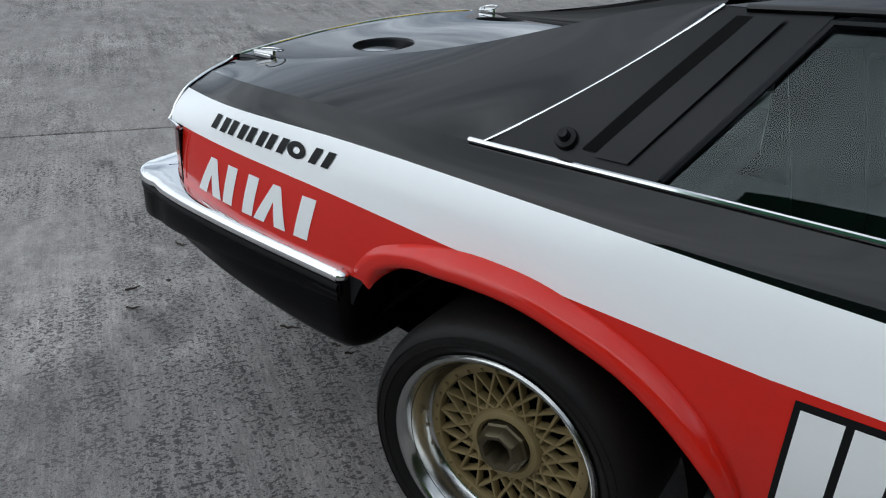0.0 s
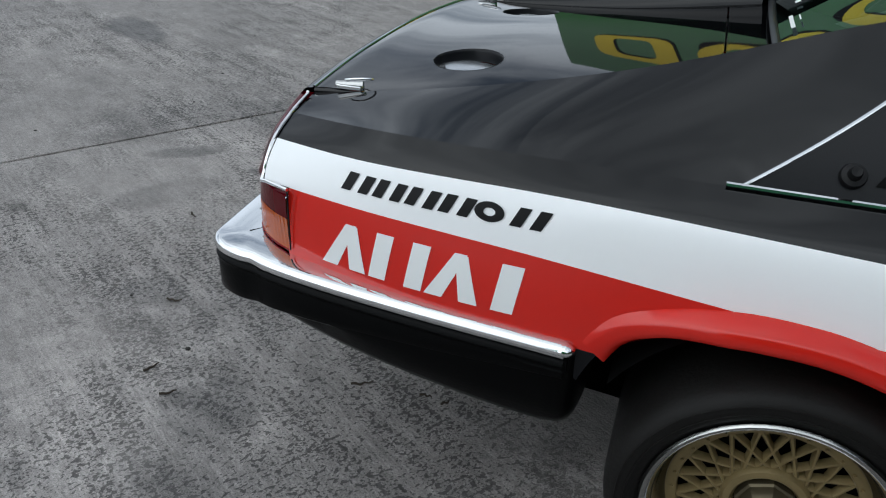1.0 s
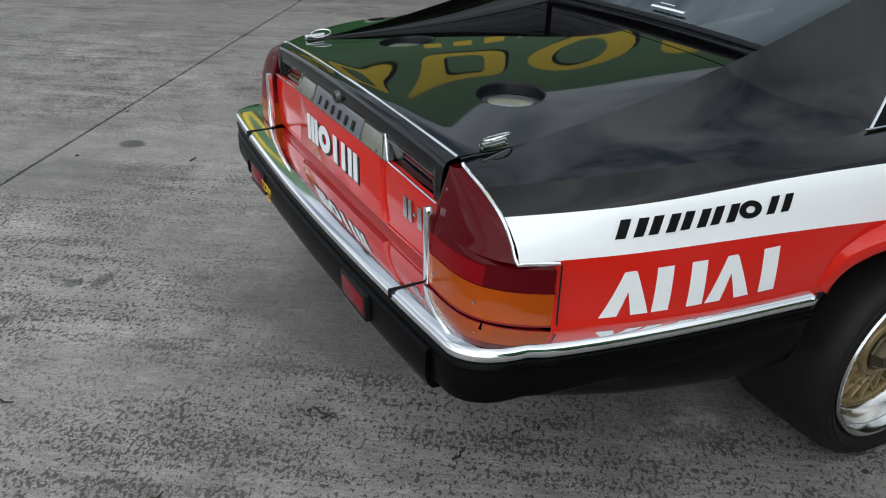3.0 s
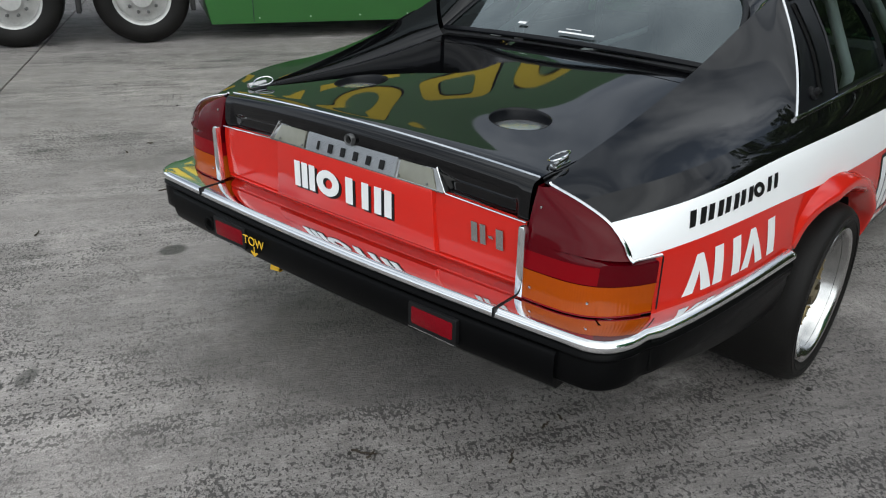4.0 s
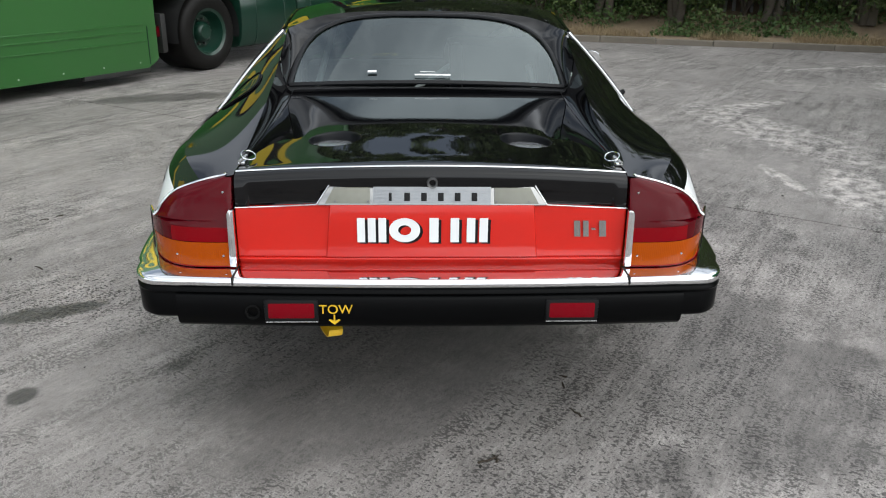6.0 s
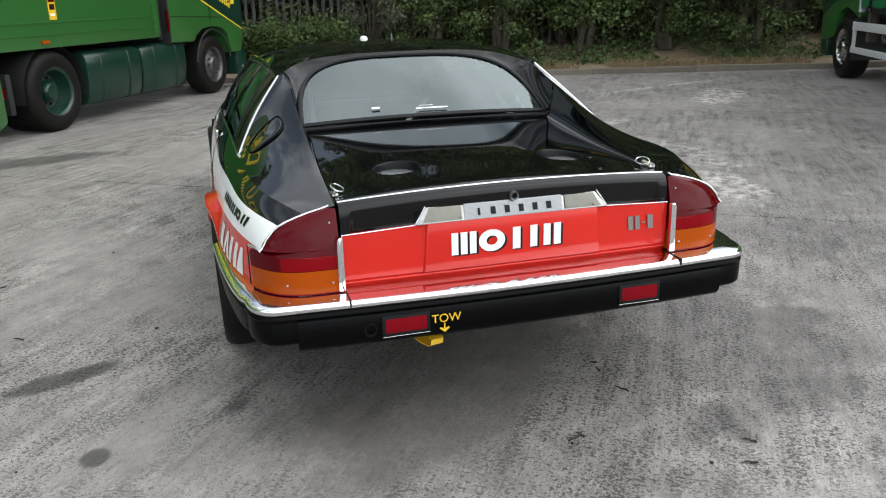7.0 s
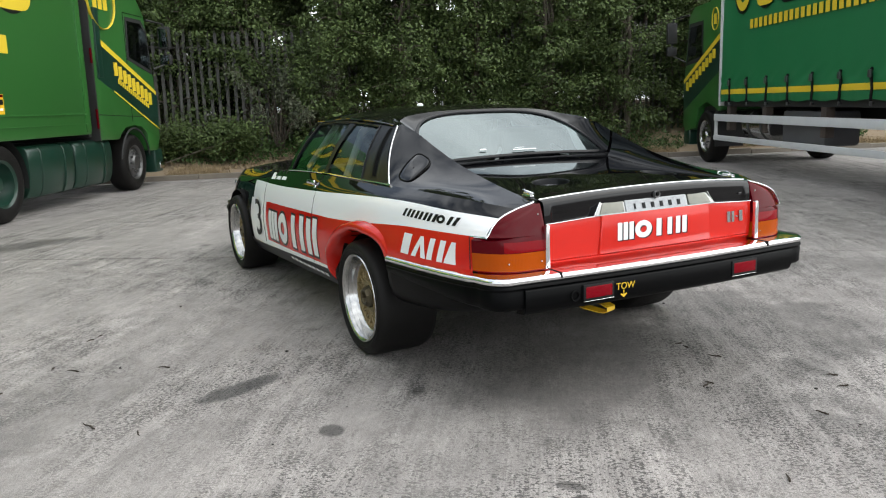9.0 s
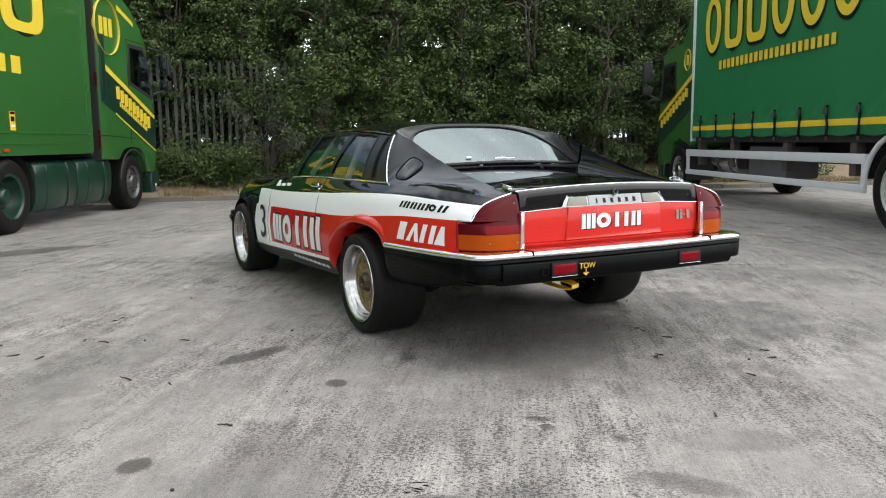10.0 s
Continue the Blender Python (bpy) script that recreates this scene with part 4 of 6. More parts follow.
# ---- rear bumper ----
def bumper_path(n_side=22, n_rear=36):
    pts = []
    for k in range(n_side):
        t = k / n_side
        x = 0.705 - 0.655 * t
        pts.append(Vector((x, spl([0.0, 0.10, 0.35, 0.705], [0.846, 0.872, 0.908, 0.936])(x), 0)))
    for k in range(9):
        a = math.pi / 2 * k / 8
        pts.append(Vector((0.045 - 0.130 * math.sin(a), 0.755 + 0.098 * math.cos(a) ** 0.9, 0)))
    for k in range(1, n_rear):
        y = 0.755 - 1.51 * k / n_rear
        pts.append(Vector((-0.085 - 0.028 * (1 - (y / 0.755) ** 2), y, 0)))
    back = [Vector((p.x, -p.y, 0)) for p in pts[:n_side + 9]]
    return pts + back[::-1]


BP = bumper_path()


def swept(section, zfun=lambda p: 0.0, path=None):
    """Sweeps a section (inset, height) round the bumper's path; the inset may depend on the place."""
    path = path or BP
    rows = []
    for i, p in enumerate(path):
        d = (path[min(i + 1, len(path) - 1)] - path[max(i - 1, 0)]).normalized()
        nrm = Vector((d.y, -d.x, 0))
        r = []
        for inset, z in section:
            ins = inset(p) if callable(inset) else inset
            zz = z(p) if callable(z) else z
            q = p + nrm * ins
            r.append((q.x, q.y, zz + zfun(p)))
        rows.append(r)
    return rows


def drop(p):
    return -0.012 * max(0.0, p.x) / 0.7


inn = lambda p: -0.138 if p.x < -0.06 else -0.138 + 0.093 * min(1, (p.x + 0.06) / 0.3)
sign = 1 if swept([(0.05, 0)])[40][0][0] < BP[40].x else -1
sec = [(lambda p: sign * inn(p), 0.5765), (lambda p: sign * inn(p) * 0.55, 0.5760), (sign * -0.014, 0.5745), (sign * -0.006, 0.5715), (sign * -0.001, 0.566), (0.0, 0.558), (sign * -0.002, 0.551), (sign * -0.010, 0.545)]
blade = grid(swept(sec, drop))
bmesh.ops.recalc_face_normals(blade, faces=blade.faces)
bump = part("rear_bumper", blade, CHROME, car, "chrome rear bumper with black rubber facing", smooth=50)
up = lambda p: 0.450 + 0.048 * max(0.0, p.x) / 0.7
sec = [(sign * -0.018, 0.5465), (sign * -0.010, 0.546), (sign * -0.004, 0.541), (sign * -0.002, 0.533), (sign * -0.006, 0.528), (sign * -0.007, 0.524), (sign * -0.005, 0.520), (sign * -0.006, lambda p: up(p) + 0.025), (sign * -0.006, lambda p: up(p) + 0.010), (sign * -0.016, up), (sign * -0.07, lambda p: up(p) - 0.006)]
rub = grid(swept(sec, drop))
bmesh.ops.recalc_face_normals(rub, faces=rub.faces)
rub_part = part("rubber_strip", rub, RUBBER, bump, "black rubber bumper facing", smooth=50)
mid_path = [p for p in BP if abs(p.y) < 0.728 and p.x < 0]
sec = [(sign * -0.012, 0.527), (sign * 0.002, 0.525), (sign * 0.006, 0.519), (sign * 0.006, 0.466), (sign * 0.000, 0.442), (sign * -0.012, 0.429), (sign * -0.07, 0.423)]
ap = grid(swept(sec, path=mid_path))
vs = list(ap.verts)
k = len(sec)
ap.faces.new(vs[:k])
ap.faces.new(vs[-k:][::-1])
bmesh.ops.recalc_face_normals(ap, faces=ap.faces)
part("lower_apron", ap, RUBBER, bump, "deep black apron with lamp openings", smooth=50)
for s in (1, -1):
    part("bumper_joint", box((-0.056, s * 0.553, 0.567), (0.090, 0.005, 0.022), 0.001, None), INK, bump)
    endc = bmesh.new()
    bmesh.ops.create_uvsphere(endc, u_segments=16, v_segments=10, radius=1.0, matrix=Matrix.Translation((0.702, s * 0.916, 0.5495)) @ Matrix.Diagonal((0.022, 0.021, 0.0135, 1)))
    part("bumper_end", endc, CHROME, bump, "rounded chrome bumper end")
    part("end_stop", box((0.705, s * 0.914, 0.520), (0.016, 0.030, 0.036), 0.008), RUBBER, bump)
    # fog lamps in the apron
    fog = part("fog_lamp", box((-0.108, s * 0.392, 0.486), (0.024, 0.150, 0.066), 0.006), INK, bump, "red fog lamp in a black housing")
    part("fog_lens", box((-0.112, s * 0.392, 0.487), (0.018, 0.136, 0.054), 0.008), FOGLENS, bump, "dark red lens")
    part("fog_rim", box((-0.112, s * 0.392, 0.4535), (0.018, 0.146, 0.003), 0.0015), ALLOY, bump)
hole = lathe([(0.001, 0.010), (0.014, 0.010), (0.015, -0.004), (0.020, -0.006), (0.022, 0.0)], 20)
hole.transform(Matrix.Translation((-0.110, 0.500, 0.480)) @ Matrix.Rotation(radians(-90), 4, "Z"))
part("tow_socket", hole, NEAR_BLACK, bump, "dark round socket")


def words(body_text, size, m, material, parent, name="lettering", extrude=0.0006, shear=0.0, label=""):
    """Lettering as a mesh, lying in its own x and y."""
    cu = bpy.data.curves.new("t", "FONT")
    cu.body, cu.size, cu.align_x, cu.align_y, cu.extrude, cu.shear = body_text, size, "CENTER", "CENTER", extrude, shear
    tmp = new("t", cu)
    bpy.context.view_layer.update()
    me = bpy.data.meshes.new_from_object(tmp.evaluated_get(bpy.context.evaluated_depsgraph_get()))
    bpy.data.objects.remove(tmp)
    me.transform(m)
    me.materials.clear()
    return part(name, me, material, parent, label, smooth=False)


TAILM = Matrix(((0, 0, -1, 0), (-1, 0, 0, 0), (0, 1, 0, 0), (0, 0, 0, 1)))
words("TOW", 0.038, Matrix.Translation((-0.1265, 0.268, 0.493)) @ TAILM, YELLOW, bump, label="yellow TOW lettering")
arrow = yz_plate([(0.275, 0.476), (0.275, 0.458), (0.286, 0.463), (0.289, 0.459), (0.273, 0.446), (0.257, 0.459), (0.260, 0.463), (0.271, 0.458), (0.271, 0.476)], -0.121, 0.0015, 0.0)
part("tow_arrow", arrow, YELLOW, bump, "yellow arrow pointing down")
# towing strap under the apron
strap = [(0.16, 0.345, 0.388), (0.05, 0.325, 0.374), (-0.01, 0.300, 0.366), (-0.040, 0.286, 0.366), (-0.052, 0.280, 0.374), (-0.050, 0.278, 0.388), (-0.02, 0.284, 0.397), (0.10, 0.30, 0.402)]
rows = [[(x, y - 0.020, z + 0.006), (x, y - 0.020, z + 0.009), (x, y + 0.020, z + 0.003), (x, y + 0.020, z)] for x, y, z in strap]
part("tow_strap", grid(rows, closed=True), YELLOW, car, "yellow webbing towing loop", smooth=60)

# ---- side windows and sail panels ----
GZ, GY = ROOFG_Z, ROOFG_Y


def side_pt(x, v, s=1, off=0.0):
    """A place on the glasshouse's side: x along the car, v from the belt (0) to the gutter (1)."""
    lo = Vector((x, FY[0](x) - 0.004, FZ[0](x)))
    xg = min(max(x, 1.30), 2.3)
    hi = Vector((x, GY(xg), GZ(xg)))
    q = lo.lerp(hi, v)
    q += Vector((0, 0.022 * math.sin(math.pi * v) + off * 0.77, off * 0.63))
    return Vector((q.x, s * q.y, q.z))


def side_patch(xa, xb, s, off=0.0, v0=0.0, v1=1.0, nx=10, nv=12):
    """A patch between two slanting edges, each (x at the belt, x at the gutter)."""
    rows = []
    for j in range(nv + 1):
        v = v0 + (v1 - v0) * j / nv
        a, b = xa(v) if callable(xa) else xa[0] + (xa[1] - xa[0]) * v, xb[0] + (xb[1] - xb[0]) * v
        rows.append([side_pt(a + (b - a) * i / nx, v, s, off) for i in range(nx + 1)])
    return grid(rows, flip=s > 0)


PIL = lambda v: 0.938 + 0.332 * (v + 0.22 * v * (1 - v))
for s in (1, -1):
    part("sail_panel", side_patch(PIL, (1.268, 1.450), s), SATIN, car, "satin black louvre panel", smooth=60)
    slot = side_patch((1.112, 1.308), (1.142, 1.338), s, 0.003, 0.10, 0.95)
    part("louvre_slot", slot, NEAR_BLACK, car)
    part("louvre_panel", side_patch((1.142, 1.338), (1.205, 1.388), s, 0.007, 0.07, 0.95), SATIN, car, smooth=60)
    kn = lathe([(0.001, 0.026), (0.008, 0.027), (0.010, 0.022), (0.011, 0.012), (0.019, 0.010), (0.021, 0.004), (0.021, 0.0)], 20)
    kn.transform(Matrix.Translation(side_pt(1.098, 0.14, 1)) @ Matrix.Rotation(radians(38), 4, "X"))
    if s < 0:
        part("fuel_breather", mirrored(kn), INK, car, "small black screw fitting")
    qg = part("quarter_glass", outward(side_patch((1.282, 1.464), (1.775, 1.760), s, -0.008, 0.03, 0.94)), GLASS, car, "small quarter window")
    dg = part("door_glass", outward(side_patch((1.815, 1.828), (2.420, 2.320), s, -0.008, 0.03, 0.94)), GLASS, car, "door window")
    qg.visible_shadow = dg.visible_shadow = False
    part("window_pillar", side_patch((1.775, 1.760), (1.815, 1.828), s, 0.0), SATIN, car, smooth=60)
    part("screen_pillar", side_patch((2.420, 2.320), (2.500, 2.400), s, 0.0), BLACK, car, smooth=60)
    fr = tube([side_pt(1.275 + 0.182 * v, v, s, 0.0) for v in (0.03, 0.3, 0.6, 0.94)] + [side_pt(1.55 + 0.1 * k, 0.94, s, 0.0) for k in range(0, 8)] + [side_pt(2.320 + 0.100 * (1 - v), v, s, 0.0) for v in (0.94, 0.6, 0.3, 0.03)], 0.007, 6)
    part("window_frame", fr, SATIN, car)
    strip("pillar_chrome", [Vector((q.x, s * (q.y + 0.001), q.z + 0.001)) for q in (pillar(PILL_A.x + (PILL_B.x - PILL_A.x) * k / 12) for k in range(13))], 0.0044, CHROME, car, "chrome strip on the rear pillar", 0.7)
    strip("belt_chrome", [(x, s * (FY[0](x) + 0.003), FZ[0](x) + 0.003) for x in [0.915 + 0.05 * k for k in range(0, 32)]], 0.0055, CHROME, car, "thin chrome belt line")
    strip("roof_gutter", [(x, s * (GY(x) + 0.003), GZ(x)) for x in [1.31 + 0.06 * k for k in range(0, 19)]], 0.007, BLACK, car)
    # mirror and door handle
    if s < 0:
        mir = bmesh.new()
        bmesh.ops.create_uvsphere(mir, u_segments=20, v_segments=12, radius=1.0, matrix=Matrix.Translation((2.56, s * 0.962, 0.858)) @ Matrix.Rotation(radians(-s * 12), 4, "Z") @ Matrix.Diagonal((0.055, 0.062, 0.042, 1)))
        for v in mir.verts:
            v.co.x = max(v.co.x, 2.535)
        mir = part("door_mirror", mir, INK, car, "small round black door mirror")
        gl = lathe([(0.001, 0.0), (0.055, 0.0), (0.058, 0.004)], 24)
        gl.transform(Matrix.Translation((2.534, s * 0.962, 0.858)) @ Matrix.Rotation(radians(-90), 4, "Z") @ Matrix.Diagonal((1, 1, 0.70, 1)))
        bmesh.ops.recalc_face_normals(gl, faces=gl.faces)
        part("mirror_glass", gl, CHROME, mir, "bright mirror glass")
        part("mirror_stalk", tube([(2.57, s * 0.93, 0.845), (2.58, s * 0.86, 0.82)], 0.014, 8), INK, mir)
    yb = side_y(1.90, 0.800)
    hd = part("door_handle", box((1.905, s * (yb + 0.010), 0.803), (0.13, 0.016, 0.026), 0.006), CHROME, car, "chrome door handle")
    part("handle_lock", box((1.840, s * (yb + 0.006), 0.775), (0.028, 0.022, 0.024), 0.006), CHROME, hd)
    # shut lines of the door
    for pts in ([(1.79 + 0.02 * k / 8, s * (side_y(1.8, z) + 0.0005), z) for k, z in enumerate([0.845 - 0.49 * j / 8 for j in range(9)])], [(2.86, s * (side_y(2.86, z) + 0.0005), z) for z in [0.80 - 0.47 * j / 8 for j in range(9)]]):
        part("door_gap", tube(pts, 0.0022, 4), INK, car)
# windscreen
rows = []
for j in range(9):
    t = j / 8
    rows.append([(2.50 - 0.105 * t + 0.20 * (1 - (k / 10) ** 2) * (1 - 0.85 * t), (0.800 - 0.175 * t) * k / 10, 0.832 + (roof_z(2.27, 0.62 * k / 10) - 0.832) * t) for k in range(-10, 11)])
ws = part("windscreen", outward(grid(rows)), GLASS, car, "curved windscreen", smooth=60)
ws.visible_shadow = False

# ---- flared rear wheel arches ----
def flare():
    rows = []
    for k in range(0, 49):
        a = radians(2 + 140 * k / 48)
        fade = min(1, k / 8, (48 - k) / 11 + 0.02)
        lip, crest = LIP(a), CREST(a)
        row = []
        for f, out in ((-0.55, -0.10), (-0.35, -0.030), (-0.12, -0.004), (0.0, 0.004), (0.25, 0.007), (0.65, 0.005), (0.9, 0.0), (1.15, -0.012), (1.5, -0.05)):
            r = lip + (crest - lip) * f
            x, z = AX_R + r * math.cos(a), HUB_Z + r * math.sin(a)
            base = side_y(min(max(x, 0.1), 4.4), min(max(z, 0.30), 0.80)) + 0.001
            target = 0.945 + out
            y = base + max(0.0, target - base) * fade if f > 0 else base + (target - base) * fade
            if f > 1.1:
                y = base - 0.004
            row.append((x, y, z))
        rows.append(row)
    return grid(rows)


for s in (1, -1):
    f = flare()
    bmesh.ops.recalc_face_normals(f, faces=f.faces)
    part("wheel_arch_flare", f if s > 0 else mirrored(f), RED, car, "red flared rear wheel arch", smooth=60)
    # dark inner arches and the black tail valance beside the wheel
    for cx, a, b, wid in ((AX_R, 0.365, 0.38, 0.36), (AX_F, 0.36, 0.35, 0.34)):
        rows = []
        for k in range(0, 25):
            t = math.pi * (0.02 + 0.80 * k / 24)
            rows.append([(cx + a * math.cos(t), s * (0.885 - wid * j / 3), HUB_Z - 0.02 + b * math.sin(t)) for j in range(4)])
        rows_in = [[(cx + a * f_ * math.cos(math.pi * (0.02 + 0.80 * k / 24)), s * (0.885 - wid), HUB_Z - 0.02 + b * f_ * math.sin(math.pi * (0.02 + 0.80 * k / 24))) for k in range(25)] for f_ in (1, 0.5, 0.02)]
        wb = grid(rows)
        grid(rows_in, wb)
        part("wheel_well", wb, NEAR_BLACK, car)
    rows = []
    for x, dy in [(0.06 + 0.64 * k / 20, 0.0) for k in range(21)] + [(0.712, 0.004), (0.722, 0.014), (0.729, 0.030), (0.733, 0.055), (0.735, 0.10), (0.735, 0.20)]:
        y0 = spl([0.0, 0.10, 0.35, 0.705], [0.838, 0.864, 0.900, 0.926])(x) - dy
        zb = spl([0.06, 0.35, 0.66, 0.735], [0.425, 0.372, 0.345, 0.356])(x) + 0.25 * min(dy, 0.05)
        rows.append([(x, y0, 0.552), (x, y0, 0.47), (x, y0 - 0.006, max(zb + 0.075, 0.43)), (x, y0 - 0.018, zb + 0.040), (x, y0 - 0.040, zb + 0.014), (x, y0 - 0.075, zb), (x, 0.60, zb - 0.005)])
    val = grid(rows)
    bmesh.ops.recalc_face_normals(val, faces=val.faces)
    part("rear_valance", val if s > 0 else mirrored(val), RUBBER, car, "black valance under the bumper", smooth=50)
part("underbody", box((2.75, 0, 0.285), (3.2, 1.24, 0.13), 0.03), NEAR_BLACK, car, "black underside")
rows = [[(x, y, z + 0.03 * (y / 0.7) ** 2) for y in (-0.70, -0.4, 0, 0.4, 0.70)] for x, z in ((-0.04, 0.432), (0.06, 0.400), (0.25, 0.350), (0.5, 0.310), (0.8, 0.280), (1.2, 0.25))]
part("tail_underside", grid(rows), NEAR_BLACK, car, smooth=60)
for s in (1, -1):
    part("anti_roll_link", tube([(1.1, s * 0.40, 0.23), (0.80, s * 0.62, 0.27)], 0.02, 8), NEAR_BLACK, car)

# ---- wheels: deep polished rim, gold lattice centre, centre nut ----
WS = 0.96


def wheel(width):
    """A wheel about the y axis with its outer face at y = 0."""
    rim_ = lathe([(0.222, -0.012), (0.229, -0.008), (0.231, -0.001), (0.227, 0.004), (0.219, 0.002), (0.212, -0.008), (0.205, -0.022), (0.198, -0.042), (0.194, -0.060), (0.186, -0.068), (0.180, -0.069), (0.178, -0.10), (0.18, -width + 0.02), (0.20, -width)], 64)
    w = part("wheel", rim_, ALLOY, None, "deep-dish polished wheel with a gold lattice centre", smooth=45)
    prof = [(0.205, -0.02), (0.232, -0.006), (0.244, 0.004), (0.262, 0.010), (0.278, 0.006), (0.290, -0.008), (0.297, -0.026), (0.300, -0.05), (0.3005, -width * 0.5), (0.300, -width + 0.04), (0.290, -width + 0.01), (0.262, -width - 0.006), (0.21, -width)]
    tyre = lathe(prof, 72)
    for r, y in ((0.256, 0.0095), (0.272, 0.0085)):
        t = lathe([(r - 0.0022, y - 0.002), (r - 0.0012, y + 0.0012), (r + 0.0012, y + 0.0012), (r + 0.0022, y - 0.002)], 72)
        join(tyre, t)
    part("tyre", tyre, TYRE, w, "wide slick black racing tyre", smooth=50)
    lat = bmesh.new()
    ring = lathe([(0.183, -0.075), (0.183, -0.062), (0.176, -0.058), (0.163, -0.060), (0.160, -0.066), (0.160, -0.078)], 64, lat)
    hubr = lathe([(0.058, -0.074), (0.058, -0.058), (0.064, -0.052), (0.076, -0.054), (0.082, -0.062), (0.082, -0.078)], 48, lat)
    n = 20
    for k in range(n):
        for d in (1, -1):
            a0, a1 = 2 * math.pi * k / n, 2 * math.pi * (k + d * 1.5) / n
            p, q = Vector((0.078 * math.cos(a0), -0.066, 0.078 * math.sin(a0))), Vector((0.164 * math.cos(a1), -0.067, 0.164 * math.sin(a1)))
            ax = (q - p).normalized()
            side = ax.cross(Vector((0, 1, 0))).normalized()
            rows = []
            for pt, ww in ((p, 0.0058), (p.lerp(q, 0.5), 0.0042), (q, 0.0060)):
                rows.append([pt - side * ww + Vector((0, -0.014, 0)), pt - side * ww * 0.85, pt - side * ww * 0.4 + Vector((0, 0.0035, 0)), pt + side * ww * 0.4 + Vector((0, 0.0035, 0)), pt + side * ww * 0.85, pt + side * ww + Vector((0, -0.014, 0))])
            grid(rows, lat)
    bmesh.ops.recalc_face_normals(lat, faces=lat.faces)
    part("lattice_centre", lat, GOLD, w, "gold painted cross-spoke lattice", smooth=40)
    blt = bmesh.new()
    for k in range(30):
        a = 2 * math.pi * (k + 0.5) / 30
        b_ = bmesh.new()
        bmesh.ops.create_cone(b_, cap_ends=True, segments=6, radius1=0.0042, radius2=0.0036, depth=0.007, matrix=Matrix.Translation((0.170 * math.cos(a), -0.057, 0.170 * math.sin(a))) @ Matrix.Rotation(radians(-90), 4, "X"))
        join(blt, b_)
    part("rim_bolts", blt, GOLD, w, kind="stuff")
    nut = lathe([(0.001, -0.11), (0.026, -0.10), (0.028, -0.036), (0.033, -0.026), (0.042, -0.024), (0.049, -0.032), (0.053, -0.046), (0.057, -0.050), (0.058, -0.07)], 8)
    part("centre_nut", nut, mat("centre_nut_metal", (0.085, 0.07, 0.042), 0.40, 0.7, vary=0.2, scale=30), w, "bare metal centre nut", smooth=25)
    # shade behind the spokes is put into the disc's near-black colour
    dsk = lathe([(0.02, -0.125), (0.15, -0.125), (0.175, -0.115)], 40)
    part("brake_disc", dsk, NEAR_BLACK, w, "near-black brake disc, shade behind the lattice in its colour")
    return w


for ax, yo, wid in ((AX_R, 0.922, 0.30), (AX_F, 0.905, 0.26)):
    for s in (1, -1):
        w = wheel(wid)
        w.parent = car
        w.matrix_basis = Matrix.Translation((ax, s * yo - (0.018 if s < 0 and ax < 2 else 0.0), HUB_Z)) @ (Matrix.Identity(4) if s > 0 else Matrix.Rotation(math.pi, 4, "Z")) @ Matrix.Rotation(radians(-1.2), 4, "X") @ Matrix.Rotation(0.13 * ax + s, 4, "Y") @ Matrix.Diagonal((WS, 1, WS, 1))


# ---- markings on the flanks: plain blocks that follow the panel ----
def flank_plate(poly, s, off=0.0016, n=6, material=PALE, name="letter_bar", label=""):
    """A thin vinyl shape on the flank from a four-cornered outline in x and z (lower rear, lower front, upper front, upper rear)."""
    a, b, c, d = [Vector((p[0], 0, p[1])) for p in poly]
    rows = []
    for j in range(n + 1):
        t = j / n
        lo, hi = a.lerp(d, t), b.lerp(c, t)
        r = []
        for i in range(n + 1):
            q = lo.lerp(hi, i / n)
            r.append((q.x, s * (side_y(q.x, q.z) + off), q.z))
        rows.append(r)
    return part(name, grid(rows, flip=s > 0), material, car, label, smooth=60)


def flank_ring(cx, cz, rx, rz, s, hole=0.45, off=0.0016, material=PALE, name="letter_oval", lean=0.0):
    rows = []
    for f in (hole, 0.6, 0.8, 1.0):
        r = []
        for k in range(28):
            a = 2 * math.pi * k / 28
            z = cz + rz * f * math.sin(a)
            x = cx + rx * f * math.cos(a) + lean * (z - cz)
            r.append((x, s * (side_y(x, z) + off), z))
        rows.append(r)
    return part(name, grid(rows, closed=True, flip=s < 0), material, car)


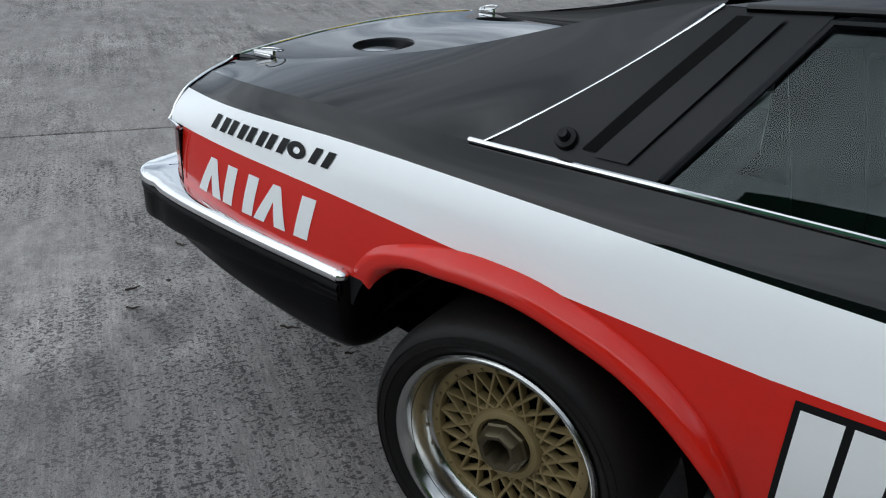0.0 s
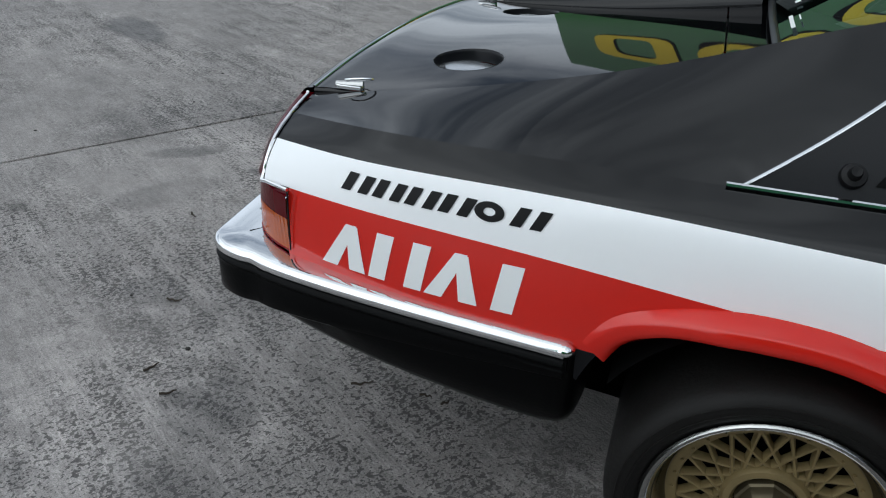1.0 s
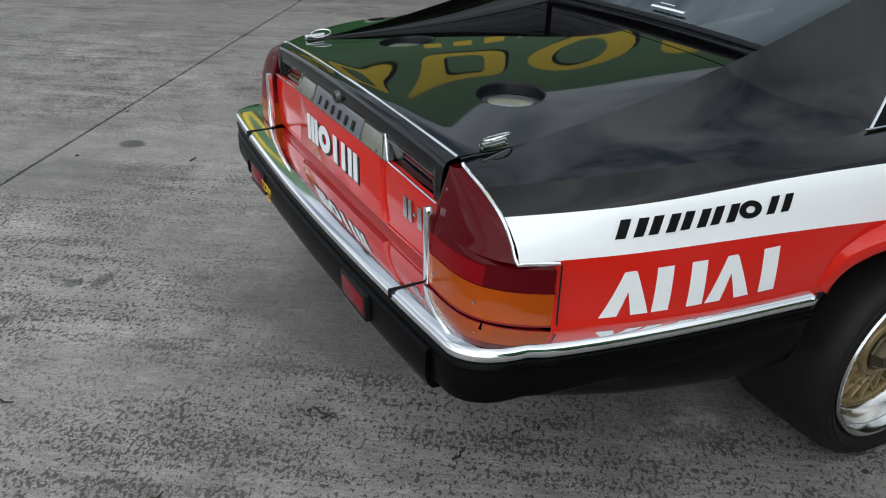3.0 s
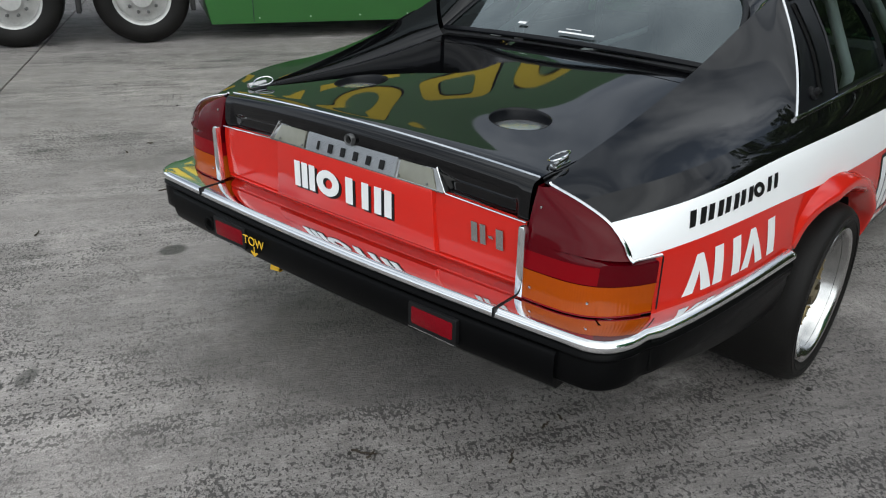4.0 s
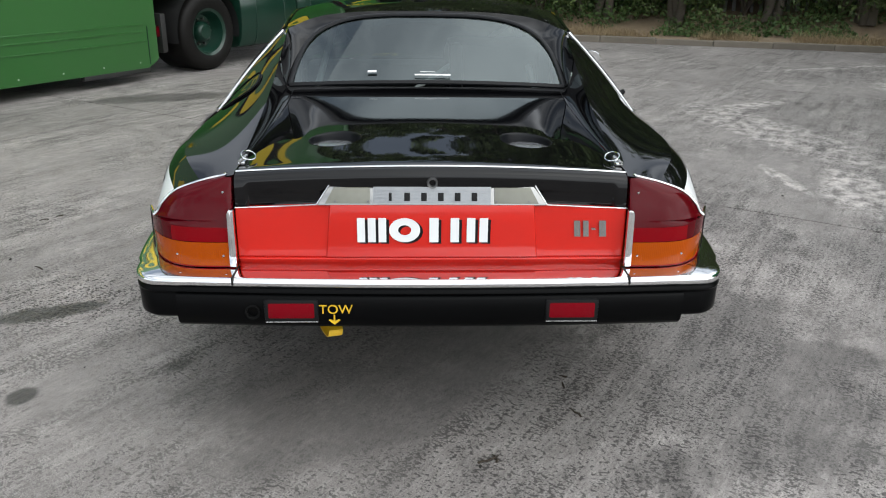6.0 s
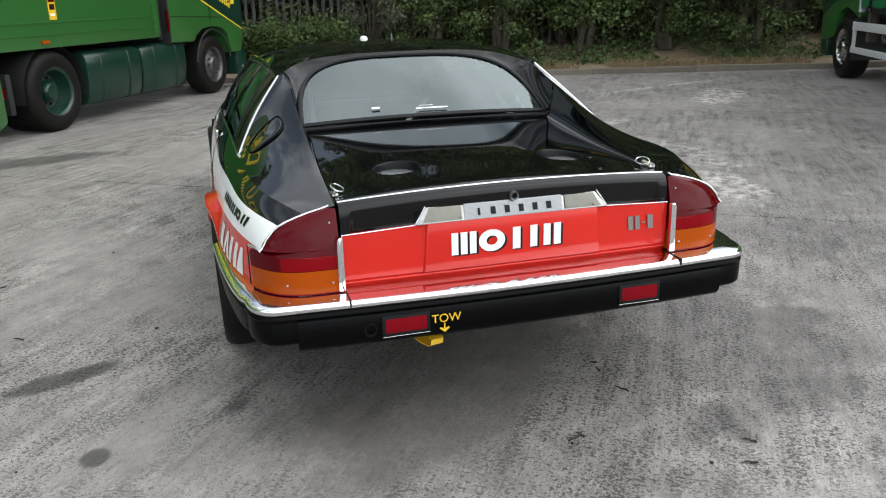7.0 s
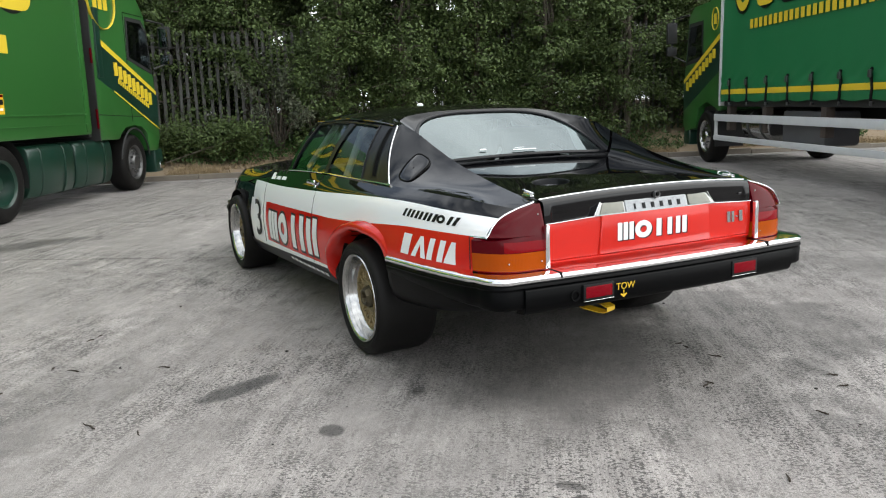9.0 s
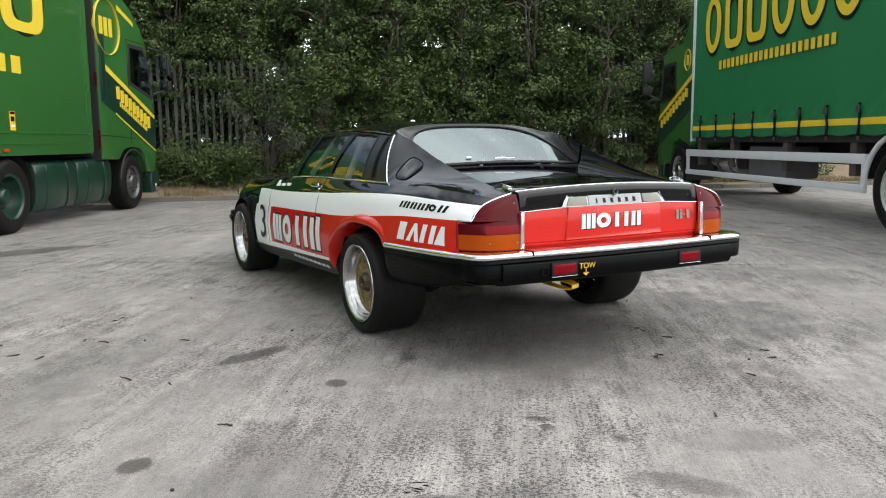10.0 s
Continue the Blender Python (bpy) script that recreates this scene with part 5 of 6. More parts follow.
for s in (1, -1):
    # six dark blocks on the white band; they lean with the reading direction
    lean = 0.018 * (-s) * -1
    x0, x1 = 0.235, 0.640
    for k in range(6):
        w_ = (x1 - x0) / 6
        j = k if s < 0 else 5 - k
        xa = x0 + k * w_ + 0.004
        zb = 0.741 + 0.001 * k
        if j == 4:
            flank_ring(xa + w_ / 2 - 0.004, zb + 0.0165, w_ / 2 - 0.006, 0.017, s, 0.4, material=INK)
        else:
            hi = 0.017 if s < 0 else -0.017
            for xl, xr in ((xa, xa + 0.021), (xa + w_ - 0.031, xa + w_ - 0.010)):
                flank_plate([(xl, zb), (xr, zb), (xr + hi, zb + 0.033), (xl + hi, zb + 0.033)], s, n=3, material=INK)
    # four big white blocks on the red, two of them peaked
    for k, (xa, xb) in enumerate(((0.205, 0.305), (0.312, 0.424), (0.430, 0.536), (0.545, 0.618))):
        j = k if s < 0 else 3 - k
        if s > 0:
            xa, xb = 0.823 - xb, 0.823 - xa
        hi = 0.014 if s < 0 else -0.014
        if j in (0, 2):
            mid_x = (xa + xb) / 2 + hi
            flank_plate([(xa, 0.590), (xa + 0.036, 0.590), (mid_x + 0.012, 0.678), (mid_x - 0.012, 0.678)], s, n=4, material=PALE)
            flank_plate([(xb - 0.036, 0.590), (xb, 0.590), (mid_x + 0.0135, 0.676), (mid_x - 0.0105, 0.676)], s, 0.0018, n=4, material=PALE)
        else:
            for xl, xr in (((xa, xa + 0.036), (xb - 0.036, xb)) if j == 1 else ((xa + 0.016, xb - 0.016),)):
                flank_plate([(xl, 0.590), (xr, 0.590), (xr + hi, 0.678), (xl + hi, 0.678)], s, n=4, material=PALE)
    # door sign: five tall white blocks with a black edge on the red, then the start number
    flank_plate([(1.53, 0.372), (2.76, 0.350), (2.76, 0.612), (1.53, 0.640)], s, 0.0010, 16, RED, "sign_panel", "red door sign panel")
    for k in range(5):
        j = k if s < 0 else 4 - k
        xa = 1.575 + k * 0.232
        xb = xa + 0.205
        zt, zl = 0.612 - 0.012 * k, 0.400 - 0.006 * k
        if j == 1:
            flank_ring((xa + xb) / 2, (zt + zl) / 2, 0.116, (zt - zl) / 2 + 0.014, s, 0.30, 0.0022, INK)
            flank_ring((xa + xb) / 2, (zt + zl) / 2, 0.098, (zt - zl) / 2, s, 0.42, 0.0034, PALE)
        else:
            third = (xb - xa) / 3
            for p, q in {0: ((0.0, 0.30), (0.36, 0.64), (0.70, 1.0)), 2: ((0.32, 0.68),), 3: ((0.0, 0.36), (0.64, 1.0)), 4: ((0.05, 0.41),)}[j]:
                if s > 0:
                    p, q = 1 - q, 1 - p
                xl, xr = xa + 3 * third * p, xa + 3 * third * q
                flank_plate([(xl - 0.010, zl - 0.014), (xr + 0.010, zl - 0.014), (xr + 0.010, zt + 0.012), (xl - 0.010, zt + 0.012)], s, 0.0022, 6, INK)
                flank_plate([(xl, zl), (xr, zl), (xr, zt), (xl, zt)], s, 0.0034, 6, PALE)
    FM = Matrix.Translation((2.985, s * (side_y(2.985, 0.47) + 0.004), 0.47)) @ (Matrix(((-1, 0, 0, 0), (0, 0, 1, 0), (0, 1, 0, 0), (0, 0, 0, 1))) if s > 0 else Matrix(((1, 0, 0, 0), (0, 0, -1, 0), (0, 1, 0, 0), (0, 0, 0, 1))))
    words("3", 0.36, FM, INK, car, "start_number", label="black start number three")
    for k in range(3):
        xa = 2.44 + 0.13 * k
        flank_plate([(xa, 0.775 - 0.006 * k), (xa + 0.10, 0.772 - 0.006 * k), (xa + 0.10, 0.792 - 0.006 * k), (xa, 0.795 - 0.006 * k)], s, material=PALE, name="name_bar")
    for k in range(9):
        xa = 1.62 + 0.076 * k
        flank_plate([(xa, 0.296), (xa + 0.056, 0.295), (xa + 0.056, 0.316), (xa, 0.317)], s, 0.004, 2, material=PALE, name="sill_bar")
flank_plate([(2.72, 0.765), (2.80, 0.762), (2.81, 0.800), (2.74, 0.803)], 1, material=PALE, name="wing_sticker")

# fuel flap on the left buttress
def butt_pt(x, t, off=0.0):
    return butt_q(x, t) + Vector((0, off * 0.8, off * 0.6))


outline = []
for k in range(28):
    a = 2 * math.pi * k / 28
    outline.append((0.872 + 0.078 * math.copysign(abs(math.cos(a)) ** 0.62, math.cos(a)) - 0.02 * math.sin(a), 0.54 + 0.30 * math.copysign(abs(math.sin(a)) ** 0.62, math.sin(a))))
rows = [[butt_pt(0.872 + (x - 0.872) * f, 0.54 + (t - 0.54) * f, o) for x, t in outline] for f, o in ((1.0, -0.004), (0.97, 0.001), (0.93, 0.0022), (0.6, 0.0022), (0.05, 0.0022))]
part("fuel_flap", grid(rows, closed=True), BLACK, car, "round-edged black fuel flap", smooth=50)
strip("flap_gap", [butt_pt(x, t, 0.001) for x, t in outline + outline[:1]], 0.0032, NEAR_BLACK, car)

# small roof fittings
part("roof_aerial", tube([(2.10, -0.10, 1.205), (2.10, -0.10, 1.235)], [0.008, 0.005], 10), DARKMETAL, car, "short roof aerial stub")
gps = bmesh.new()
bmesh.ops.create_uvsphere(gps, u_segments=16, v_segments=8, radius=1.0, matrix=Matrix.Translation((2.12, 0.05, 1.210)) @ Matrix.Diagonal((0.022, 0.022, 0.018, 1)))
part("roof_dome", gps, PALE, car, "small white roof dome")

# sticker on the rear window: plain bars
for y0, y1, dz in ((0.05, -0.09, 0.0), (0.03, -0.03, 0.010)):
    rows = [[pane_pt((1.035 + 0.02 * j + dz * 2, y0 + (y1 - y0) * k / 6, 0.953 + 0.010 * j + dz), 0.003) for k in range(7)] for j in (0, 0.42 if dz == 0 else 0.15)]
    part("window_sticker", grid(rows, flip=True), PALE, car)
rows = [[pane_pt((1.055 + 0.012 * j, 0.235 - 0.035 * k, 0.963 + 0.006 * j), 0.003) for k in range(2)] for j in (0, 1)]
part("window_sticker", grid(rows, flip=True), PALE, car)

# ---- inside the car ----
cab = box((1.85, 0, 0.42), (1.75, 1.30, 0.10), 0.02)
part("cabin_floor", cab, CABIN, car)
part("rear_bulkhead", prism([(1.02, 0.45), (1.10, 0.45), (1.32, 0.86), (1.00, 0.93)], 1.12, 0.01), CABIN, car).location = (0, -0.56, 0)
part("dashboard", box((2.42, 0, 0.76), (0.22, 1.30, 0.18), 0.05), CABIN, car)
for s in (1, -1):
    part("door_card", box((1.9, s * 0.76, 0.63), (1.1, 0.03, 0.40), 0.01), CABIN, car)
seat = bmesh.new()
box((1.78, -0.32, 0.56), (0.46, 0.46, 0.14), 0.05, None, seat)
box((1.50, -0.32, 0.80), (0.14, 0.48, 0.56), 0.05, Matrix.Translation((1.5, 0, 0.8)) @ Matrix.Rotation(radians(-14), 4, "Y") @ Matrix.Translation((-1.5, 0, -0.8)), seat)
for k in (-1, 1):
    box((1.47, -0.32 + k * 0.19, 0.95), (0.22, 0.06, 0.22), 0.03, None, seat)
part("race_seat", seat, SATIN, car, "black bucket seat")
hoop = [(1.70, 0.71, 0.45), (1.735, 0.71, 0.84), (1.815, 0.575, 1.07), (1.83, 0.50, 1.125), (1.83, 0, 1.155), (1.83, -0.50, 1.125), (1.815, -0.575, 1.07), (1.735, -0.71, 0.84), (1.70, -0.71, 0.45)]
cg = part("roll_cage", tube(hoop, 0.021, 10), CAGE, car, "white tubular roll cage")
for s in (1, -1):
    part("cage_stay", tube([(1.80, s * 0.42, 1.12), (1.14, s * 0.46, 0.86)], 0.014, 10), CAGE, cg)
    part("cage_leg", tube([(1.83, s * 0.50, 1.12), (2.22, s * 0.56, 1.13), (2.42, s * 0.70, 0.86), (2.45, s * 0.72, 0.45)], 0.019, 10), CAGE, cg)
part("cage_brace", tube([(1.80, -0.42, 1.12), (1.20, 0.06, 0.88)], 0.010, 10), CAGE, cg)

# ---- nose: the parts seen past the left front wing ----
for s in (1, -1):
    hl = lathe([(0.001, 0.02), (0.06, 0.018), (0.085, 0.004), (0.095, 0.012), (0.104, 0.006), (0.106, -0.02)], 28)
    hl.transform(Matrix.Translation((4.50, s * 0.52, 0.60)) @ Matrix.Rotation(radians(-90 + s * 14), 4, "Z") @ Matrix.Diagonal((1.2, 1, 0.75, 1)))
    part("headlamp", hl, CHROME, car, "oval headlamp with chrome rim")
    part("side_repeater", box((4.30, s * (side_y(4.30, 0.60) + 0.006), 0.62), (0.05, 0.012, 0.035), 0.005), CHROME, car)
fb = [Vector((4.22, 0.80, 0.40)), Vector((4.45, 0.76, 0.40)), Vector((4.60, 0.66, 0.40)), Vector((4.70, 0.40, 0.40)), Vector((4.74, 0, 0.40))]
fb = fb + [Vector((p.x, -p.y, p.z)) for p in fb[-2::-1]]
frb = part("front_bumper", tube(even(fb, 40), 0.055, 12, flat=0.8), RUBBER, car, "black front bumper with a chrome top")
part("chrome_strip", tube([p + Vector((0.01, 0.02 * (1 if p.y > 0 else -1), 0.045)) for p in even(fb, 40)], 0.022, 10, flat=0.7), CHROME, frb)

# ---- lorries ----
def truck_wheel(r, width, twin, parent, m, rim_mat, label):
    """A lorry wheel about the y axis; its outer face looks to -y."""
    k = r / 0.5
    prof = [(0.29 * k, 0.02), (0.31 * k, 0.0), (0.40 * k, -0.012), (0.455 * k, 0.0), (0.49 * k, 0.03), (0.5 * k, 0.06), (0.5 * k, width - 0.05), (0.47 * k, width), (0.30 * k, width)]
    t = part("wheel", lathe(prof, 40), TYRE, parent, label, smooth=50)
    t.matrix_basis = m
    if twin:
        rp = [(0.305 * k, 0.0), (0.29 * k, 0.012), (0.27 * k, 0.02), (0.255 * k, 0.10), (0.215 * k, 0.16), (0.14 * k, 0.17), (0.13 * k, 0.10), (0.09 * k, 0.06), (0.001, 0.055)]
    else:
        rp = [(0.305 * k, 0.0), (0.29 * k, 0.008), (0.275 * k, 0.02), (0.265 * k, 0.06), (0.24 * k, 0.05), (0.19 * k, 0.02), (0.15 * k, 0.015), (0.13 * k, 0.0), (0.11 * k, -0.02), (0.001, -0.025)]
    part("rim", lathe(rp, 36), rim_mat, t, smooth=40)
    nuts = bmesh.new()
    for j in range(10):
        a = 2 * math.pi * j / 10
        b = bmesh.new()
        bmesh.ops.create_cone(b, cap_ends=True, segments=6, radius1=0.018, radius2=0.014, depth=0.04, matrix=Matrix.Translation((0.17 * k * math.cos(a), (0.15 if twin else 0.005), 0.17 * k * math.sin(a))) @ Matrix.Rotation(radians(90), 4, "X"))
        join(nuts, b)
    part("wheel_nuts", nuts, DARKMETAL, t, kind="stuff")
    return t


def plate(x0, x1, z0, z1, y, m_, parent, name, depth=0.02, bevel=0.006, label=""):
    return part(name, box(((x0 + x1) / 2, y, (z0 + z1) / 2), (x1 - x0, depth, z1 - z0), bevel), m_, parent, label)


def sheet(poly, y, material, parent, name, depth=0.004, label="", out=-1):
    """A thin shape laid on a lorry's side from an outline in x and z."""
    b = prism(poly, depth, 0)
    b.transform(Matrix.Translation((0, y if out > 0 else y - depth, 0)))
    return part(name, b, material, parent, label, smooth=False)


def rounded(v, power):
    return math.copysign(abs(v) ** power, v)


def letters(x0, x1, z0, z1, n, y, material, parent, out=-1, shade=None, seed=3, name="letter_bar", slant=0.0):
    """A row of plain bars and ovals in place of lettering."""
    rg = random.Random(seed)
    w = (x1 - x0) / n
    GAP = 0.10 if n < 10 else 0.20
    for k in range(n):
        a, b = x0 + k * w + GAP * abs(w), x0 + (k + 1) * w - GAP * abs(w)
        if x1 < x0:
            a, b = x0 + k * w - GAP * abs(w), x0 + (k + 1) * w + GAP * abs(w)
        for m_, dx, dz, yy, dep in ((shade, 0.03 * abs(w), -0.05 * (z1 - z0), y, 0.003), (material, 0, 0, y, 0.006)):
            if m_ is None:
                continue
            za, zb = z0 + slant * (a - x0) + dz, z1 + slant * (a - x0) + dz
            if n < 10 and z1 - z0 > 0.5:
                power = 1.0 if rg.random() < 0.45 else 0.45
                cx, cz, rx, rz = (a + b) / 2 + dx, (za + zb) / 2, abs(b - a) / 2, (zb - za) / 2
                bm = bmesh.new()
                rows = [[(cx + rx * f * rounded(math.cos(2 * math.pi * q / 28), power), yy + (dep if out > 0 else -dep) * e, cz + rz * (1 - (1 - f) * 0.55) * rounded(math.sin(2 * math.pi * q / 28), power)) for q in range(28)] for f, e in ((1, 0), (1, 1), (0.5, 1), (0.5, 0))]
                grid(rows, bm, closed=True)
                bmesh.ops.recalc_face_normals(bm, faces=bm.faces)
                part(name, bm, m_, parent, smooth=False)
            else:
                sheet([(a + dx, za), (b + dx, za), (b + dx, zb), (a + dx, zb)], yy, m_, parent, name, dep, out=out)
            rg.random()


# the articulated lorry: x forward from its driven axle, y = 0 on the side that faces the yard
LM = pose(8.06, 2.55, 0, 0, 0, math.degrees(math.atan2(-0.496, 0.868)))
trailer = thing("box_trailer", "long light green step-frame box trailer with yellow lettering", "trailer", LM)
side = prism([(2.25, 0.95), (2.25, 4.02), (-10.5, 4.02), (-10.5, 0.72), (-5.72, 0.72), (-5.60, 0.16), (-1.02, 0.14), (-0.86, 0.22), (-0.86, 0.95)], 2.42, 0.02)
part("box_body", side, TRUCK_L, trailer, "light green box body")
for x0, x1, z, h in ((-10.4, 2.15, 1.235, 0.022), (-10.4, 2.15, 1.10, 0.014), (-5.55, -1.06, 0.62, 0.016), (-5.55, -1.06, 0.545, 0.016), (-5.55, -1.06, 0.44, 0.012)):
    plate(x0, x1, z - h / 2, z + h / 2, -0.004, TRUCK_L, trailer, "side_rib", 0.014, 0.004)
for x in (-5.2, -3.05, -1.0):
    plate(x - 0.004, x + 0.004, 0.18, 0.60, -0.003, TRUCK_D, trailer, "panel_joint", 0.006, 0)
plate(-1.9, -1.0, 0.10, 0.15, 0.03, TRUCKBLK, trailer, "skirt_edge", 0.06, 0.01)
plate(2.10, 2.24, 0.98, 3.96, -0.004, TRUCK_L, trailer, "corner_post", 0.012, 0.004)
for x, z in ((-0.1, 1.02), (-2.9, 0.50), (-4.5, 0.50)):
    plate(x - 0.06, x + 0.06, z - 0.02, z + 0.02, -0.012, AMBER, trailer, "side_marker_lamp", 0.02, 0.006, "small amber marker lamp")
for k in range(9):
    plate(-5.15 + 0.5 * k, -5.14 + 0.5 * k, 0.21, 0.22, -0.005, PALE, trailer, "rivet", 0.004, 0)
plate(0.04, 0.16, 1.26, 1.49, -0.005, YELLOW, trailer, "hazard_sticker", 0.004, 0, "yellow warning sticker")
plate(0.05, 0.15, 1.455, 1.485, -0.008, REDLENS, trailer, "hazard_mark", 0.003, 0)
plate(0.06, 0.14, 1.37, 1.43, -0.008, INK, trailer, "hazard_mark", 0.003, 0)
plate(0.06, 0.13, 1.30, 1.33, -0.008, PALE, trailer, "hazard_mark", 0.003, 0)
letters(-10.1, 1.15, 2.48, 3.42, 9, -0.002, TRUCKYEL, trailer, shade=INK, seed=5)
letters(-6.2, 0.44, 1.96, 2.17, 20, -0.002, TRUCKYEL, trailer, seed=6)
for x in (-6.20, -7.30, -8.40):
    truck_wheel(0.43, 0.32, False, trailer, Matrix.Translation((x, 0.06, 0.43)), STEELWHEEL, "trailer wheel with a pale steel rim")
part("axle_beam", box((-7.3, 1.2, 0.46), (2.6, 0.9, 0.18), 0.02), TRUCKBLK, trailer)
for x in (-5.75, -6.75, -7.85):
    plate(x - 0.02, x + 0.02, 0.30, 0.72, 0.10, TRUCKBLK, trailer, "mudflap", 0.2, 0.004)

cab_l = thing("tractor_unit", "green lorry tractor unit with a dark diagonal band", "lorry", LM)
prof = [(2.52, 0.85), (3.18, 0.83), (3.24, 0.92), (3.42, 1.00), (3.72, 1.03), (4.02, 1.00), (4.20, 0.90), (4.27, 0.60), (4.62, 0.58), (4.74, 0.80), (4.76, 1.35), (4.66, 1.95), (4.52, 2.78), (4.30, 3.02), (3.92, 3.30), (3.30, 3.55), (2.60, 3.62), (2.52, 2.5)]
part("cab_shell", prism(prof, 2.30, 0.05), TRUCK_L, cab_l, "light green cab")
sheet([(2.60, 1.74), (4.70, 0.98), (4.735, 1.50), (2.60, 2.30)], -0.001, TRUCK_D, cab_l, "dark_band", 0.004, "dark green diagonal band")
sheet([(2.80, 2.215), (4.70, 1.515), (4.70, 1.585), (2.80, 2.305)], -0.004, TRUCKYEL, cab_l, "yellow_stripe", 0.004)
sheet([(3.10, 1.55), (4.70, 0.945), (4.70, 0.965), (3.10, 1.575)], -0.004, TRUCKYEL, cab_l, "yellow_stripe", 0.004)
letters(3.14, 4.50, 1.80, 2.00, 9, -0.005, TRUCKYEL, cab_l, slant=-0.36)
letters(3.25, 4.35, 1.68, 1.76, 16, -0.005, TRUCKYEL, cab_l, slant=-0.36)
plate(2.62, 2.78, 1.75, 2.75, 0.0, TRUCK_D, cab_l, "side_deflector", 0.05, 0.015)
win = [(3.74, 2.10), (4.56, 1.93), (4.46, 2.52), (4.30, 2.66), (3.78, 2.66)]
sheet([(3.68, 2.06), (4.62, 1.86), (4.51, 2.56), (4.33, 2.72), (3.72, 2.72)], -0.001, TRUCKBLK, cab_l, "window_seal", 0.006)
sheet(win, -0.006, CABGLASS, cab_l, "door_window", 0.004, "dark cab window")
sheet([(3.80, 2.14), (4.10, 2.06), (4.08, 2.30), (3.84, 2.42)], -0.0075, mat("cab_dark", (0.01, 0.012, 0.012), 0.3), cab_l, "window_dark", 0.001)
for x0, z0, x1, z1 in ((3.66, 1.10, 3.66, 2.78), (3.66, 2.78, 4.40, 2.78), (2.55, 1.22, 4.74, 1.14)):
    part("door_gap", tube([(x0, -0.001, z0), (x1, -0.001, z1)], 0.006, 4), INK, cab_l)
ring = [(2.93 + 0.44 * math.cos(a), -0.006, 2.88 + 0.42 * math.sin(a)) for a in (2 * math.pi * k / 40 for k in range(41))]
part("emblem_ring", tube(ring, 0.028, 6, cap=False, flat=0.3), TRUCKYEL, cab_l, "yellow ring emblem")
for k in range(3):
    plate(2.68 + 0.17 * k, 2.80 + 0.17 * k, 2.74, 3.02, -0.004, TRUCKYEL, cab_l, "emblem_bar", 0.005, 0)
sheet([(3.36, 3.20), (3.98, 3.02), (3.98, 3.09), (3.36, 3.28)], -0.002, TRUCKYEL, cab_l, "yellow_slash", 0.004)
for z0, z1 in ((2.28, 2.66), (2.02, 2.20)):
    part("cab_mirror", box((4.86, -0.18, (z0 + z1) / 2), (0.10, 0.20, z1 - z0), 0.03), TRUCKBLK, cab_l, "black cab mirror")
    part("mirror_glass", box((4.805, -0.18, (z0 + z1) / 2), (0.01, 0.15, (z1 - z0) * 0.8), 0.004), CABGLASS, cab_l)
part("mirror_arm", tube([(4.50, -0.02, 2.74), (4.84, -0.17, 2.70), (4.86, -0.18, 2.05), (4.66, -0.02, 1.95)], 0.02, 8), TRUCKBLK, cab_l)
part("front_bumper", box((4.62, 1.15, 0.42), (0.34, 2.30, 0.40), 0.06), TRUCK_D, cab_l)
part("corner_lamp", box((4.70, 0.02, 0.33), (0.20, 0.06, 0.13), 0.02), CHROME, cab_l, "bright corner lamp")
arch = [(3.72 + 0.54 * math.cos(a), 0.02, 0.43 + 0.56 * math.sin(a)) for a in (math.pi * (0.06 + 0.88 * k / 24) for k in range(25))]
part("arch_lip", tube(arch, 0.014, 8), TRUCKBLK, cab_l)
part("wheel_house", box((3.72, 0.80, 0.66), (1.0, 0.9, 0.70), 0.04), TRUCKBLK, cab_l)
truck_wheel(0.45, 0.30, False, cab_l, Matrix.Translation((3.72, 0.04, 0.45)), DARKMETAL, "front wheel with a steel rim")
truck_wheel(0.46, 0.58, True, cab_l, Matrix.Translation((0.0, 0.02, 0.46)), TRUCK_D, "driven twin wheel with a dark green rim")
for x0, x1 in ((0.62, 1.78), (1.80, 2.94)):
    sec = [(0.34, 0.86), (0.16, 0.865), (0.09, 0.845), (0.055, 0.79), (0.045, 0.66), (0.05, 0.48), (0.075, 0.32), (0.12, 0.23), (0.20, 0.20), (0.34, 0.20)]
    b = grid([[(x, y + e, 0.53 + (z - 0.53) * (1 - e)) for y, z in sec] for x, e in ((x0, 0.05), (x0 + 0.015, 0.012), (x0 + 0.04, 0.0), (x1 - 0.04, 0.0), (x1 - 0.015, 0.012), (x1 - 0.002, 0.05))])
    vs, n = list(b.verts), len(sec)
    b.faces.new(vs[:n])
    b.faces.new(vs[-n:][::-1])
    bmesh.ops.recalc_face_normals(b, faces=b.faces)
    tank_l = part("side_tank", b, TRUCK_D, cab_l, "dark green side tank with rounded edges", smooth=40)
    for xs_ in (x0 + 0.30, x1 - 0.28):
        part("tank_strap", tube([(xs_, y - 0.004, z) for y, z in sec], 0.014, 6, flat=0.5), TRUCK_D, tank_l)
part("chassis", box((1.4, 1.2, 0.72), (6.0, 0.8, 0.26), 0.02), TRUCKBLK, cab_l)
gd = [(0.0 + 0.53 * math.cos(a), 0.46 + 0.53 * math.sin(a)) for a in (math.pi * (-0.06 + 1.12 * k / 24) for k in range(25))]
b = grid([[(x, 0.02, z) for x, z in gd], [(x, 0.60, z) for x, z in gd]])
part("mudguard", b, TRUCKBLK, cab_l, smooth=60)
part("rear_light_bar", box((-0.72, 0.36, 0.50), (0.08, 0.66, 0.44), 0.02), TRUCKBLK, cab_l)
